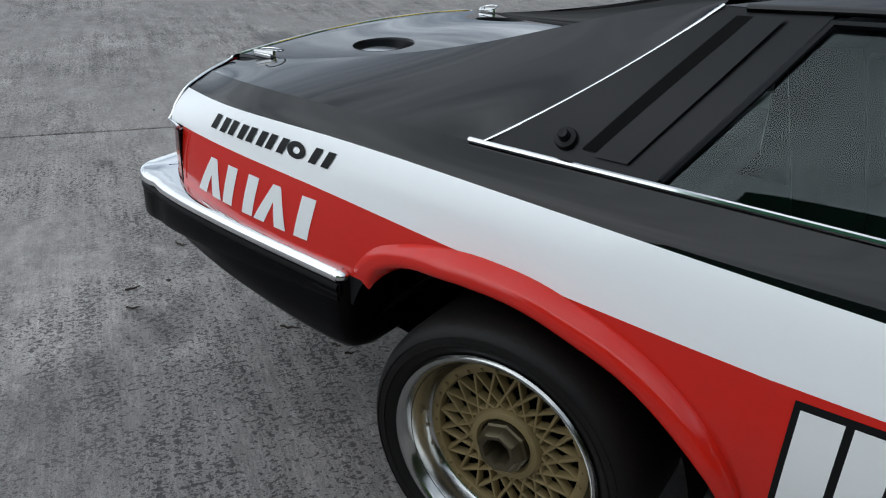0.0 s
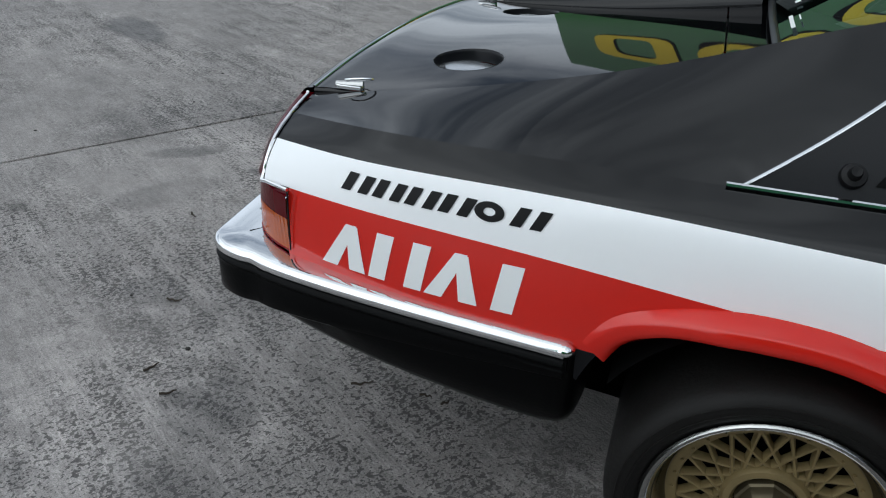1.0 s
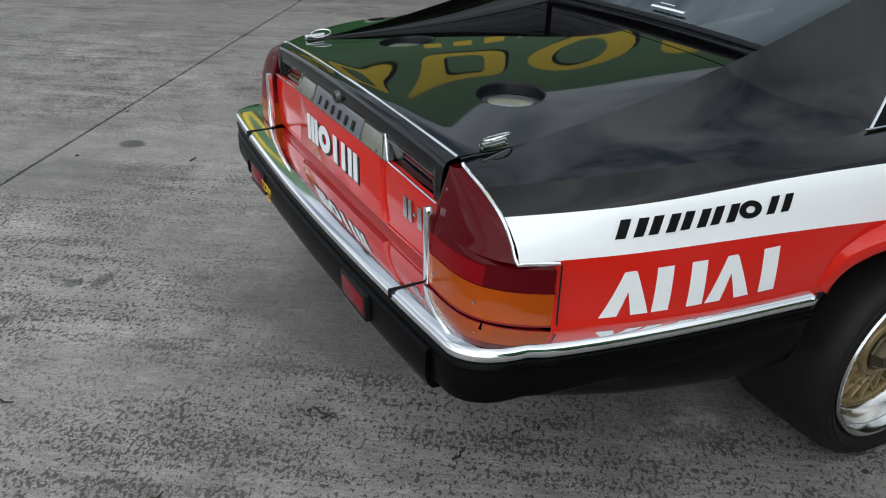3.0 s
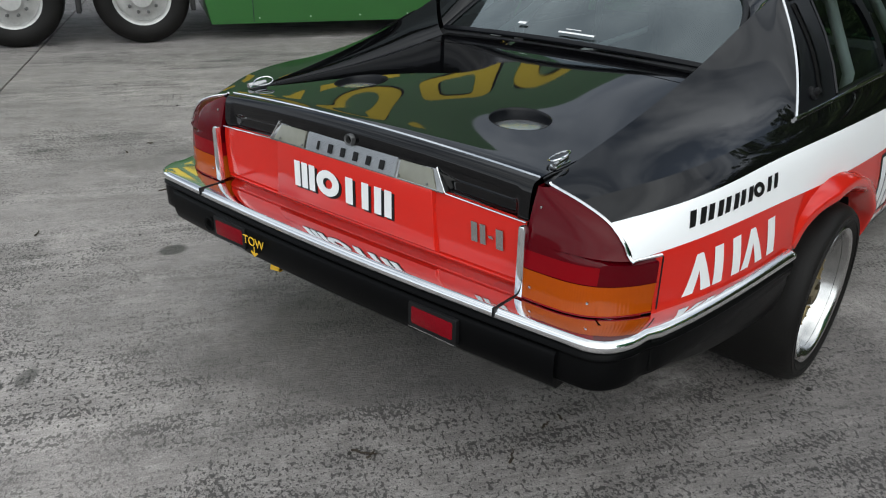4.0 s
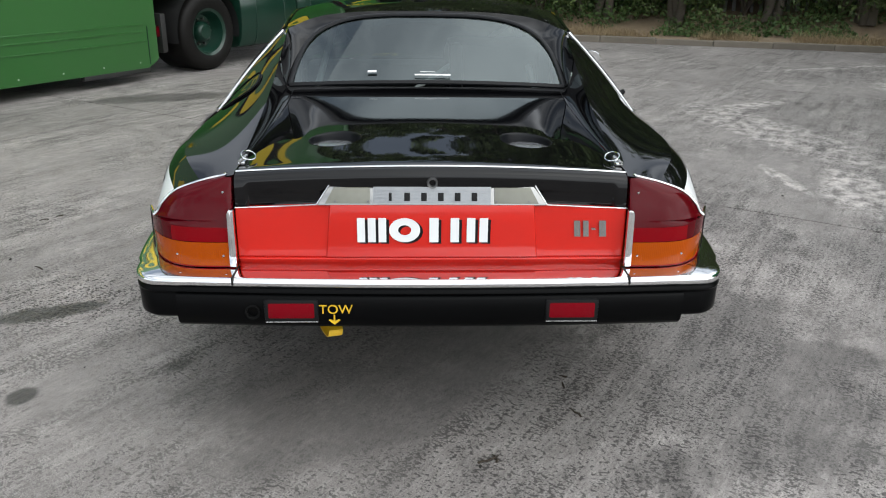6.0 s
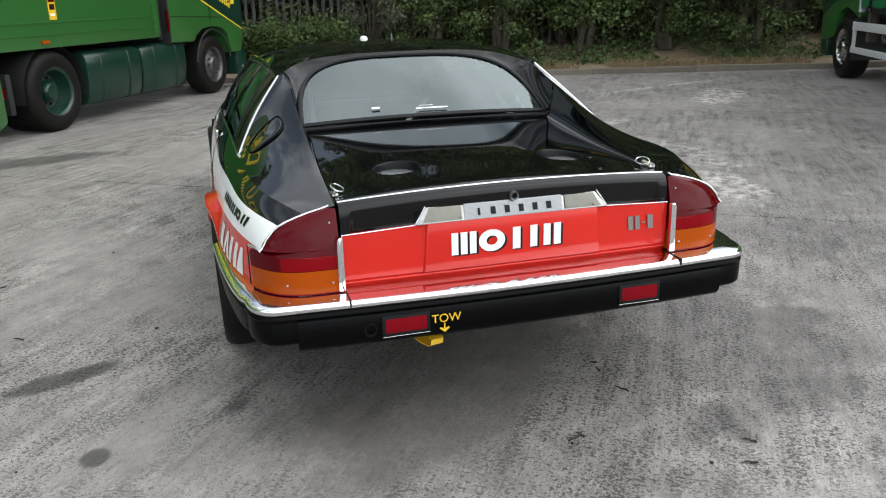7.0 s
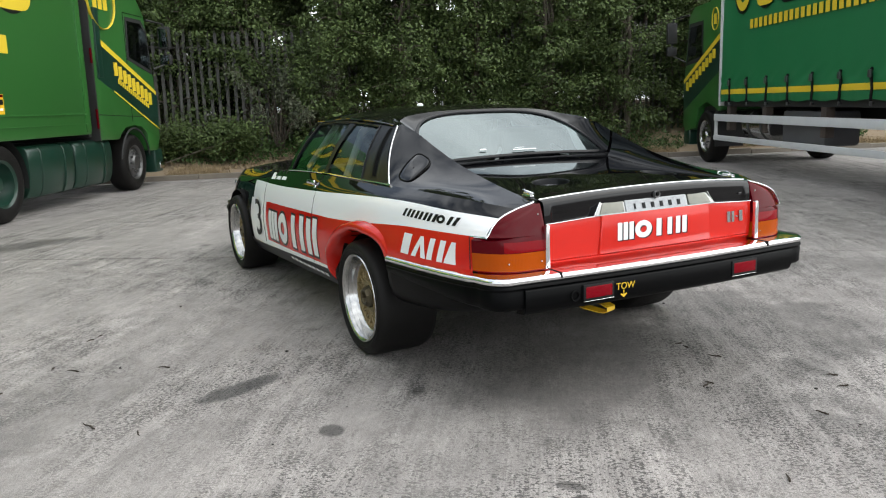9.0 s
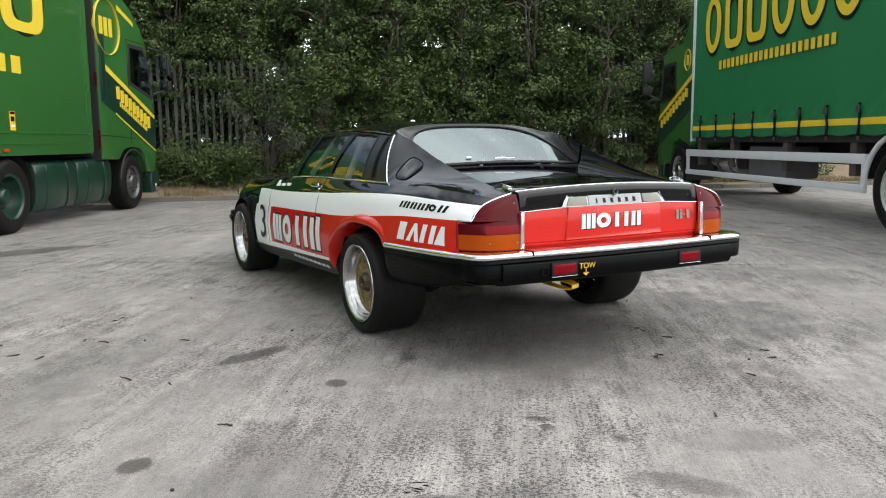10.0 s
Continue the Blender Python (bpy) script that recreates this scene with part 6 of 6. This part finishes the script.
part("rear_lamp", box((-0.78, 0.24, 0.52), (0.05, 0.36, 0.12), 0.01), REDLENS, cab_l, "red rear lamp")
part("rear_lamp", box((-0.80, 0.20, 0.52), (0.03, 0.08, 0.05), 0.01), PALE, cab_l)
# black sheet over the green shell, added to darken the gap to the trailer
part("gap_panel", box((2.505, 1.15, 2.20), (0.03, 2.302, 2.72), 0.004), TRUCKBLK, cab_l, "black panel darkening the gap behind the cab")
for z0, z1 in ((1.02, 1.30), (1.95, 2.16)):
    plate(2.45, 2.49, z0, z1, 0.0, REDLENS, cab_l, "marker_strip", 0.02, 0.004, "red reflector strip")
part("air_dam", box((2.42, 1.15, 2.0), (0.10, 2.1, 2.2), 0.03), TRUCKBLK, cab_l)

# the curtain-sided lorry: x forward from its front axle, y = 0 on the side that faces the yard
RM = pose(8.45, -8.75, 0, 0, 0, math.degrees(math.atan2(-0.426, 0.905)))
rigid = thing("curtain_lorry", "dark green curtain-sided lorry with white side rails", "lorry", RM)
prof = [(-0.62, 0.95), (-0.55, 0.92), (-0.42, 0.98), (0.0, 1.08), (0.42, 0.98), (0.55, 0.60), (1.12, 0.52), (1.26, 0.60), (1.28, 1.30), (1.20, 1.75), (1.02, 2.70), (0.72, 2.84), (-0.62, 2.86)]
b = prism(prof, 2.30, 0.05)
b.transform(Matrix.Translation((0, -2.34, 0)))
part("cab_shell", b, TRUCK_L, rigid, "green day cab")
sheet([(-0.60, 1.62), (1.22, 0.92), (1.24, 1.48), (-0.60, 2.20)], -0.04, TRUCK_D, rigid, "dark_band", 0.004, out=1)
sheet([(-0.60, 2.16), (1.22, 1.44), (1.22, 1.52), (-0.60, 2.26)], -0.036, TRUCKYEL, rigid, "yellow_stripe", 0.004, out=1)
letters(1.10, -0.42, 1.30, 1.46, 9, -0.035, TRUCKYEL, rigid, out=1, slant=-0.40)
sheet([(0.20, 1.85), (1.12, 1.78), (0.96, 2.55), (0.24, 2.55)], -0.038, TRUCKBLK, rigid, "window_seal", 0.004, out=1)
sheet([(0.28, 1.92), (1.05, 1.85), (0.90, 2.48), (0.30, 2.48)], -0.034, CABGLASS, rigid, "door_window", 0.004, "dark cab window", out=1)
ring = [(-0.36 + 0.15 * math.cos(a), -0.034, 2.52 + 0.19 * math.sin(a)) for a in (2 * math.pi * k / 32 for k in range(33))]
part("emblem_ring", tube(ring, 0.014, 6, cap=False, flat=0.3), TRUCKYEL, rigid)
plate(-0.42, -0.30, 2.43, 2.61, -0.034, TRUCKYEL, rigid, "emblem_bar", 0.005, 0)
for z0, z1 in ((2.22, 2.62), (1.98, 2.16)):
    part("cab_mirror", box((1.42, 0.16, (z0 + z1) / 2), (0.10, 0.20, z1 - z0), 0.03), TRUCKBLK, rigid, "black cab mirror")
part("mirror_arm", tube([(1.00, -0.04, 2.72), (1.38, 0.14, 2.68), (1.42, 0.16, 2.0), (1.16, -0.04, 1.85)], 0.018, 8), TRUCKBLK, rigid)
part("roof_deflector", prism([(-0.62, 2.86), (0.45, 2.88), (-0.10, 3.45), (-0.62, 3.62)], -2.0, 0.05), TRUCK_L, rigid).location = (0, -0.2, 0)
part("front_bumper", box((1.08, -1.2, 0.44), (0.34, 2.3, 0.34), 0.05), TRUCK_D, rigid)
part("wheel_house", box((0.0, -0.62, 0.70), (1.0, 0.9, 0.62), 0.03), TRUCKBLK, rigid)
ROT = Matrix.Rotation(math.pi, 4, "Z")
truck_wheel(0.47, 0.30, False, rigid, Matrix.Translation((0.0, -0.03, 0.47)) @ ROT, ALLOY, "front wheel with a bright alloy rim")
truck_wheel(0.50, 0.60, True, rigid, Matrix.Translation((-6.86, -0.02, 0.50)) @ ROT, STEELWHEEL, "rear twin wheel with a white rim")
truck_wheel(0.50, 0.60, True, rigid, Matrix.Translation((-6.86, -2.38, 0.50)), STEELWHEEL, "rear twin wheel with a white rim")
truck_wheel(0.47, 0.30, False, rigid, Matrix.Translation((0.0, -2.37, 0.47)), ALLOY, "front wheel with a bright alloy rim")
part("mudflap", box((-0.50, -0.28, 0.62), (0.03, 0.50, 0.62), 0.006), TRUCKBLK, rigid)
# load bed and curtain, which bulges a little and hangs in folds by its straps
def curtain_y(x, z):
    """How far the curtain stands out: it hangs slack between its straps and creases above them."""
    slack = abs(math.sin(math.pi * (x + 1.24) / 0.70)) ** 0.7
    low = math.exp(-((z - 1.22) / 0.17) ** 2)
    crease = math.exp(-((z - 1.42) / 0.12) ** 2)
    return 0.012 + 0.012 * noise.noise((x * 1.3, z * 0.8, 2.0)) + low * (0.030 * slack + 0.012 * noise.noise((x * 5.2, z * 3.0, 7.0))) + crease * 0.022 * noise.noise((x * 4.0 + z * 6.0, z * 2.0, 4.0))


rows = []
for z in [1.10 + 0.028 * j for j in range(22)] + [1.72 + 2.23 * j / 14 for j in range(15)]:
    rows.append([(x, curtain_y(x, z), z + 0.012 * math.sin(9.0 * x) * max(0, 1.25 - z) / 0.15) for x in [-0.86 - 8.3 * i / 240 for i in range(241)]])
part("side_curtain", grid(rows, flip=True), CURTAIN, rigid, "dark green tarpaulin curtain", smooth=60)
part("load_box", box((-5.0, -1.24, 2.52), (8.30, 2.40, 2.84), 0.01), CURTAIN, rigid)
part("front_post", box((-0.80, -0.02, 2.45), (0.09, 0.10, 2.85), 0.015), GALV, rigid, "grey front corner post")
part("load_bed", box((-5.0, -1.22, 1.08), (8.30, 2.36, 0.14), 0.02), TRUCKBLK, rigid)
band = [[(x, curtain_y(x, z) + 0.004, z) for x in [-0.90 - 8.2 * i / 240 for i in range(241)]] for z in (1.215, 1.235, 1.255, 1.275, 1.295)]
part("yellow_band", grid(band, flip=True), TRUCKYEL, rigid, "yellow band along the curtain", smooth=60)
for k in range(12):
    x = -1.24 - 0.70 * k
    lean_k = 0.02 * math.sin(2.3 * k)
    st = part("curtain_strap", tube([(x + lean_k * 0.4, 0.030, 1.47), (x + lean_k * 0.6, 0.044, 1.42), (x + lean_k, 0.030, 1.34), (x, 0.026, 1.24), (x, 0.036, 1.10), (x, 0.010, 1.05)], 0.019, 6, flat=0.45), INK, rigid, "black buckled strap")
    part("buckle", box((x + lean_k * 0.7, 0.056, 1.40), (0.060, 0.026, 0.09), 0.008), DARKMETAL, st)
    part("hook", box((x, 0.03, 1.06), (0.03, 0.03, 0.05), 0.005), DARKMETAL, st)
letters(-1.30, -6.20, 2.50, 3.42, 6, 0.035, TRUCKYEL, rigid, out=1, shade=INK, seed=8)
letters(-1.98, -5.60, 2.20, 2.34, 22, 0.036, TRUCKYEL, rigid, out=1, seed=9)
for z0, z1 in ((0.76, 0.88), (0.43, 0.52)):
    plate(-6.24, -0.48, z0, z1, -0.02, GALV, rigid, "side_rail", 0.03, 0.008, "white painted side guard rail")
for x in (-0.52, -6.20):
    plate(x - 0.05, x + 0.05, 0.43, 0.88, -0.035, GALV, rigid, "rail_end", 0.03, 0.006)
for x in (-1.0, -2.4, -4.2, -5.9):
    part("rail_bracket", box((x, -0.12, 0.82), (0.14, 0.12, 0.42), 0.01), RUSTY, rigid)
tk = bmesh.new()
bmesh.ops.create_cone(tk, cap_ends=True, segments=28, radius1=0.24, radius2=0.24, depth=1.0, matrix=Matrix.Translation((-2.0, -0.32, 0.72)) @ Matrix.Rotation(radians(90), 4, "Y"))
bevelled(tk, 0.02)
tk = part("fuel_tank", tk, ALLOY, rigid, "bare alloy fuel tank with straps", smooth=40)
for x in (-1.75, -2.25):
    rg_ = [(x, -0.32 + 0.245 * math.cos(a), 0.72 + 0.245 * math.sin(a)) for a in (2 * math.pi * k / 28 for k in range(29))]
    part("tank_strap", tube(rg_, 0.016, 6, cap=False), DARKMETAL, tk)
part("grey_locker", box((-3.45, -0.40, 0.72), (1.25, 0.5, 0.48), 0.06), mat("grey_plastic", (0.10, 0.10, 0.105), 0.55, vary=0.15, scale=4), rigid, "grey plastic side locker")
part("chassis", box((-4.4, -1.2, 0.85), (9.4, 0.85, 0.30), 0.02), TRUCKBLK, rigid)
# added black box: puts the shade behind the side rails into a shape
part("shade_filler", box((-4.9, -1.95, 0.72), (2.2, 0.5, 0.56), 0.04), TRUCKBLK, rigid)
gd = [(-6.86 + 0.60 * math.cos(a), 0.50 + 0.60 * math.sin(a)) for a in (math.pi * (0.05 + 0.9 * k / 24) for k in range(25))]
part("mudguard", tube([(x, 0.0, z) for x, z in gd], 0.030, 8), GALV, rigid, "white mudguard edge")
part("mudguard_shell", grid([[(x, 0.0, z) for x, z in gd], [(x, -0.62, z) for x, z in gd]]), TRUCKBLK, rigid, smooth=60)

# ---- fence, trees and undergrowth behind the kerb ----
fence = thing("palisade_fence", "tall grey steel palisade fence half hidden by shrubs", "fence", kind="structure")
pb = prism([(-0.032, 0.0), (0.032, 0.0), (0.032, 2.32), (0.012, 2.42), (0.0, 2.36), (-0.012, 2.42), (-0.032, 2.32)], 0.004, 0)
for v in pb.verts:
    v.co.y += 0.35 * abs(v.co.x)
pale_me = bpy.data.meshes.new("pale")
pb.to_mesh(pale_me)
pb.free()
pale_me.materials.append(FENCE)
KROT = Matrix.Rotation(math.atan2(KB.y, KB.x), 4, "Z")
FB = 2.1
rf = random.Random(9)
for i in range(-96, 46):
    a = i * 0.155
    o = new("pale", pale_me)
    o.parent = fence
    o.matrix_basis = Matrix.Translation(kpt(a, FB, bank(a, FB) - 0.05 + rf.uniform(-0.01, 0.01))) @ KROT @ Matrix.Rotation(radians(rf.uniform(-0.8, 0.8)), 4, "Y")
for h in (0.45, 2.0):
    part("fence_rail", tube([kpt(a, FB + 0.03, bank(a, FB) + h) for a in np.arange(-15, 7.2, 0.5)], 0.024, 4), FENCE, fence)

rt = np.random.default_rng(12)


def tree(a, b, height, spread, seed, count, leaf=0.075, grey=False, low=0.4):
    """A bushy tree by the kerb: tapered stems, limbs and a ragged crown of leaves in clumps."""
    rg = np.random.default_rng(seed)
    base = Vector(kpt(a, b, bank(a, b)))
    ob = thing("tree", "bushy broadleaf tree in dull green leaf", "tree", Matrix.Translation(base), group="trees behind the fence")
    wood = bmesh.new()
    ends = []
    for s_ in range(3 + seed % 2):
        top = Vector((rg.uniform(-0.4, 0.4) * spread, rg.uniform(-0.4, 0.4) * spread, height * rg.uniform(0.75, 0.95)))
        off = Vector((rg.uniform(-0.15, 0.15), rg.uniform(-0.15, 0.15), -0.05))
        pts = [off + (top - off) * t + Vector((rg.normal() * 0.08, rg.normal() * 0.08, 0)) * (t > 0) for t in np.linspace(0, 1, 7)]
        tube(pts, [0.085 * (1 - 0.82 * t) for t in np.linspace(0, 1, 7)], 7, wood)
        for q in pts[1:]:
            for _ in range(3):
                d = Vector((rg.normal(), rg.normal(), rg.uniform(0.0, 0.7))).normalized() * spread * rg.uniform(0.35, 0.9)
                e = q + d
                mid_ = q.lerp(e, 0.5) + Vector((0, 0, 0.1))
                tube([q, mid_, e], [0.028, 0.018, 0.006], 5, wood)
                ends += [e, mid_, q.lerp(e, 0.75)]
    part("trunk", wood, BARK, ob, smooth=60)
    n_clump = max(30, count // 130)
    cl = []
    for _ in range(n_clump):
        if rg.random() < 0.6:
            e = ends[rg.integers(len(ends))]
            cl.append(np.array(e) + rg.normal(size=3) * 0.18)
        else:
            ang, rr = rg.uniform(0, 2 * math.pi), spread * math.sqrt(rg.uniform(0.2, 1))
            cl.append(np.array((rr * math.cos(ang), rr * math.sin(ang), rg.uniform(low, height))))
    cl = np.array(cl)
    idx = rg.integers(len(cl), size=count)
    rad = rg.uniform(0.16, 0.42, size=len(cl))[idx][:, None]
    u = rg.normal(size=(count, 3)) + np.array((0.0, 0.0, 0.35))
    u /= np.linalg.norm(u, axis=1)[:, None]
    p = cl[idx] + u * rad * rg.uniform(0.55, 1.12, size=(count, 1)) * np.array((1, 1, 0.62))
    keep = p[:, 2] > low * 0.5
    part("crown", leaves(p[keep], leaf, u[keep], seed=seed), LEAF_GREY if grey else LEAF, ob, smooth=False)
    return ob


for k, (a, b, h, sp) in enumerate(((2.6, 3.6, 6.2, 1.5), (0.4, 3.2, 5.6, 1.4), (-1.6, 3.7, 6.4, 1.6), (-3.4, 2.9, 6.6, 1.5), (-5.2, 3.2, 6.3, 1.6), (-7.0, 2.8, 6.8, 1.6), (-8.8, 3.1, 6.4, 1.6), (-10.8, 2.9, 6.7, 1.7), (-13.0, 3.2, 6.3, 1.7), (-15.6, 3.2, 6.6, 1.8), (5.0, 3.6, 6.3, 1.7), (8.0, 4.0, 6.0, 1.8))):
    tree(a, b, h, sp, 20 + k, 27000, 0.048)
for k, (a, b, h, sp) in enumerate(((-0.9, 5.6, 7.4, 1.9), (-4.4, 5.4, 7.7, 1.9), (-8.0, 5.5, 7.3, 1.9), (-11.8, 5.4, 7.6, 2.0), (3.2, 5.8, 7.3, 1.9))):
    tree(a, b, h, sp, 50 + k, 15000, 0.085)
for k, (a, b, h, sp, lo) in enumerate(((-3.1, 1.55, 4.2, 0.85, 0.15), (-4.5, 1.45, 4.6, 0.9, 0.15), (-6.0, 1.6, 4.3, 0.9, 0.15), (-7.5, 1.5, 4.5, 0.95, 0.12), (-9.2, 1.6, 4.4, 1.0, 0.12), (-11.2, 1.7, 4.4, 1.0, 0.15), (-13.2, 1.7, 4.4, 1.0, 0.15), (1.7, 2.6, 4.2, 1.0, 1.7), (-1.3, 2.5, 4.4, 1.1, 1.5), (0.2, 2.5, 4.4, 1.0, 1.9), (3.0, 2.6, 4.4, 1.0, 1.9), (1.2, 3.1, 2.6, 1.1, 0.1), (-0.6, 3.0, 2.8, 1.1, 0.1))):
    tree(a, b, h, sp, 120 + k, 19000, 0.042, False, lo)
for k in range(13):
    tree(-17.0 + 2.2 * k, 10.2 + 0.4 * (k % 2), 8.0 + 0.4 * (k % 3), 2.1, 165 + k, 8000, 0.24)
for k in range(13):
    tree(-17.5 + 2.3 * k, 7.6 + 0.5 * (k % 2), 7.2 + 0.5 * (k % 3), 2.0, 65 + k, 12000, 0.17)
for k, (a, b, h, sp, g) in enumerate(((-1.9, 1.65, 2.0, 0.75, True), (-2.7, 1.55, 1.7, 0.7, True), (0.2, 1.5, 0.55, 0.5, False), (2.2, 1.5, 0.5, 0.5, False), (-0.9, 1.5, 0.7, 0.5, False), (-2.6, 1.9, 2.6, 0.9, False), (-4.0, 1.8, 2.4, 0.9, False), (-5.6, 1.9, 2.5, 0.9, False), (-7.2, 1.8, 2.3, 0.9, False), (-9.0, 1.9, 2.4, 1.0, False), (-10.8, 2.2, 2.4, 1.0, False), (-12.6, 2.2, 2.5, 1.0, False), (-14.4, 2.3, 2.4, 1.0, False), (1.2, 1.5, 0.6, 0.55, False))):
    rgb = np.random.default_rng(80 + k)
    ob = thing("shrub", "straggling grey-green shrub in front of the fence" if g else "dense dark green shrub", "shrub", Matrix.Translation(kpt(a, b, bank(a, b))), group="shrubs along the verge")
    wood, tips = bmesh.new(), []
    for _ in range(16):
        e = Vector((rgb.normal() * sp * 0.75, rgb.normal() * sp * 0.75, h * rgb.uniform(0.35, 1.0)))
        pts = [Vector((0, 0, -0.03)), Vector((e.x * 0.35, e.y * 0.35, e.z * 0.6)), Vector((e.x * 0.75, e.y * 0.75, e.z * 0.95)), e]
        tube(pts, [0.018, 0.012, 0.008, 0.003], 5, wood)
        for t in np.linspace(0.25, 1, 9):
            q = pts[1].lerp(pts[3], float(t))
            tips.append(q)
    part("branchwork", wood, BARK, ob, smooth=60, kind="stuff")
    tips = np.array(tips)
    cnt = 8600 if not g else 5200
    p = tips[rgb.integers(len(tips), size=cnt)] + rgb.normal(size=(cnt, 3)) * (0.13 if not g else 0.09)
    p = p[p[:, 2] > 0.02]
    part("foliage", leaves(p, 0.037 if not g else 0.030, seed=80 + k), LEAF_GREY if g else LEAF, ob, smooth=False)

# ivy and brambles over the bank, and dry grass by the kerb
cnt = 26000
aa, bb = rt.uniform(-15, 2.0, cnt), rt.uniform(0.55, 2.6, cnt)
keep = (np.array([noise.noise((x * 0.6, y * 0.8, 5.0)) for x, y in zip(aa, bb)]) + 0.30 * (bb - 0.7) > -0.02) & ((aa < -2.0) | (bb > 1.1))
pts = np.array([kpt(x, y, bank(x, y) + 0.02 + 0.16 * abs(rt.normal()) * min(1, y - 0.4)) for x, y in zip(aa[keep], bb[keep])])
part("ivy", leaves(pts, 0.055, stretch=1.1, seed=3), IVY, label="ivy and bramble covering the bank", kind="stuff", category="ivy", smooth=False)
cnt = 42000
aa, bb = rt.uniform(-20, 9, cnt), 0.16 + np.abs(rt.normal(size=cnt)) * 0.45
verts, faces = [], []
for x, y in zip(aa, bb):
    if noise.noise((x * 0.9, y * 1.2, 9.0)) < -0.12:
        continue
    q = Vector(kpt(x, y, bank(x, y) - 0.01))
    ang, h = rt.uniform(0, 6.28), rt.uniform(0.04, 0.17)
    dx, dy = math.cos(ang), math.sin(ang)
    lean_ = rt.uniform(0.2, 1.3) * h
    k = len(verts)
    verts += [(q.x - dy * 0.004, q.y + dx * 0.004, q.z), (q.x + dy * 0.004, q.y - dx * 0.004, q.z), (q.x + dx * lean_, q.y + dy * lean_, q.z + h)]
    faces.append((k, k + 1, k + 2))
gm = bpy.data.meshes.new("dry_grass")
gm.from_pydata(verts, [], faces)
part("dry_grass", gm, STRAW, label="dry straw-coloured grass by the kerb", kind="stuff", category="grass", smooth=False)
part("fallen_branch", tube([kpt(0.3, 0.9, 0.25), kpt(-0.5, 1.0, 0.5), kpt(-1.3, 1.2, 0.72), kpt(-2.2, 1.15, 0.8)], [0.011, 0.010, 0.008, 0.004], 6), BARK, label="bare fallen branch on the bank", category="branch")

# a second crack runs beside the slab joint, and a broken edge lies on it
rc = random.Random(17)
pts = [Vector((-1.80, 0.839, 0.0)).lerp(Vector((-1.358, 1.505, 0.0)), k / 16) + Vector((rc.uniform(-0.007, 0.007), rc.uniform(-0.007, 0.007), 0.0005)) for k in range(17)]
part("crack", tube(pts, [0.001 + 0.0022 * math.sin(math.pi * k / 16) * rc.uniform(0.5, 1.2) for k in range(17)], 5, flat=0.5), NEAR_BLACK, ground)
for k in range(9):
    q = Vector((-1.12, 1.60, 0.001)).lerp(Vector((-0.93, 1.60, 0.001)), rc.random()) + Vector((rc.uniform(-0.05, 0.05), rc.uniform(-0.09, 0.05), 0))
    a = rc.uniform(0.6, 1.4)
    ln_ = rc.uniform(0.02, 0.06)
    part("crack", tube([q, q + Vector((math.cos(a), math.sin(a), 0)) * ln_ * 0.5 + Vector((rc.uniform(-0.006, 0.006), 0, 0)), q + Vector((math.cos(a), math.sin(a), 0)) * ln_], [0.001, 0.0035, 0.001], 5, flat=0.5), NEAR_BLACK, ground)

# ---- litter on the concrete ----
rl = random.Random(31)


def twig(x, y, length, turn, curl=0.25):
    pts = []
    for k in range(6):
        t = k / 5 - 0.5
        px, py = t * length, curl * length * (t * t - 0.12) + rl.uniform(-0.004, 0.004)
        c, s_ = math.cos(radians(turn)), math.sin(radians(turn))
        pts.append((x + px * c - py * s_, y + px * s_ + py * c, 0.004 + 0.004 * rl.random()))
    part("twig", tube(pts, [0.0035, 0.004, 0.0035, 0.003, 0.0025, 0.0015], 5), TWIGM, None, "small dark dry twig on the concrete", category="twig", group="twigs on the concrete")


for x, y, ln, tn in ((-0.135, -0.17, 0.075, -65), (0.12, -0.48, 0.06, 30), (0.30, -0.47, 0.035, 0), (-0.13, -0.19, 0.04, 20), (0.36, -0.48, 0.03, 60), (0.80, 2.2, 0.10, 20), (-0.05, 1.95, 0.06, 50), (-0.60, -0.30, 0.05, 10), (-0.9, 0.25, 0.05, -30), (-0.45, -0.62, 0.05, 65), (-0.34, -0.70, 0.045, 40)):
    twig(x, y, ln, tn)
for k in range(12):
    twig(rl.uniform(0.5, 2.4), rl.uniform(1.75, 2.9), rl.uniform(0.03, 0.08), rl.uniform(0, 180))
for k in range(46):
    x, y = rl.uniform(-2.6, 3.5), rl.uniform(-3.4, 3.6)
    if -0.15 < x < 4.7 and abs(y) < 0.95:
        continue
    b = bmesh.new()
    bmesh.ops.create_icosphere(b, subdivisions=1, radius=rl.uniform(0.004, 0.011), matrix=Matrix.Translation((x, y, 0.003)) @ Matrix.Diagonal((1, rl.uniform(0.5, 1), 0.5, 1)))
    part("pebble", b, mat("pebble_dark", (0.03, 0.028, 0.025), 0.9) if k == 0 else bpy.data.materials["pebble_dark"], None, "tiny dark stone on the concrete", category="pebble", group="small stones on the yard")
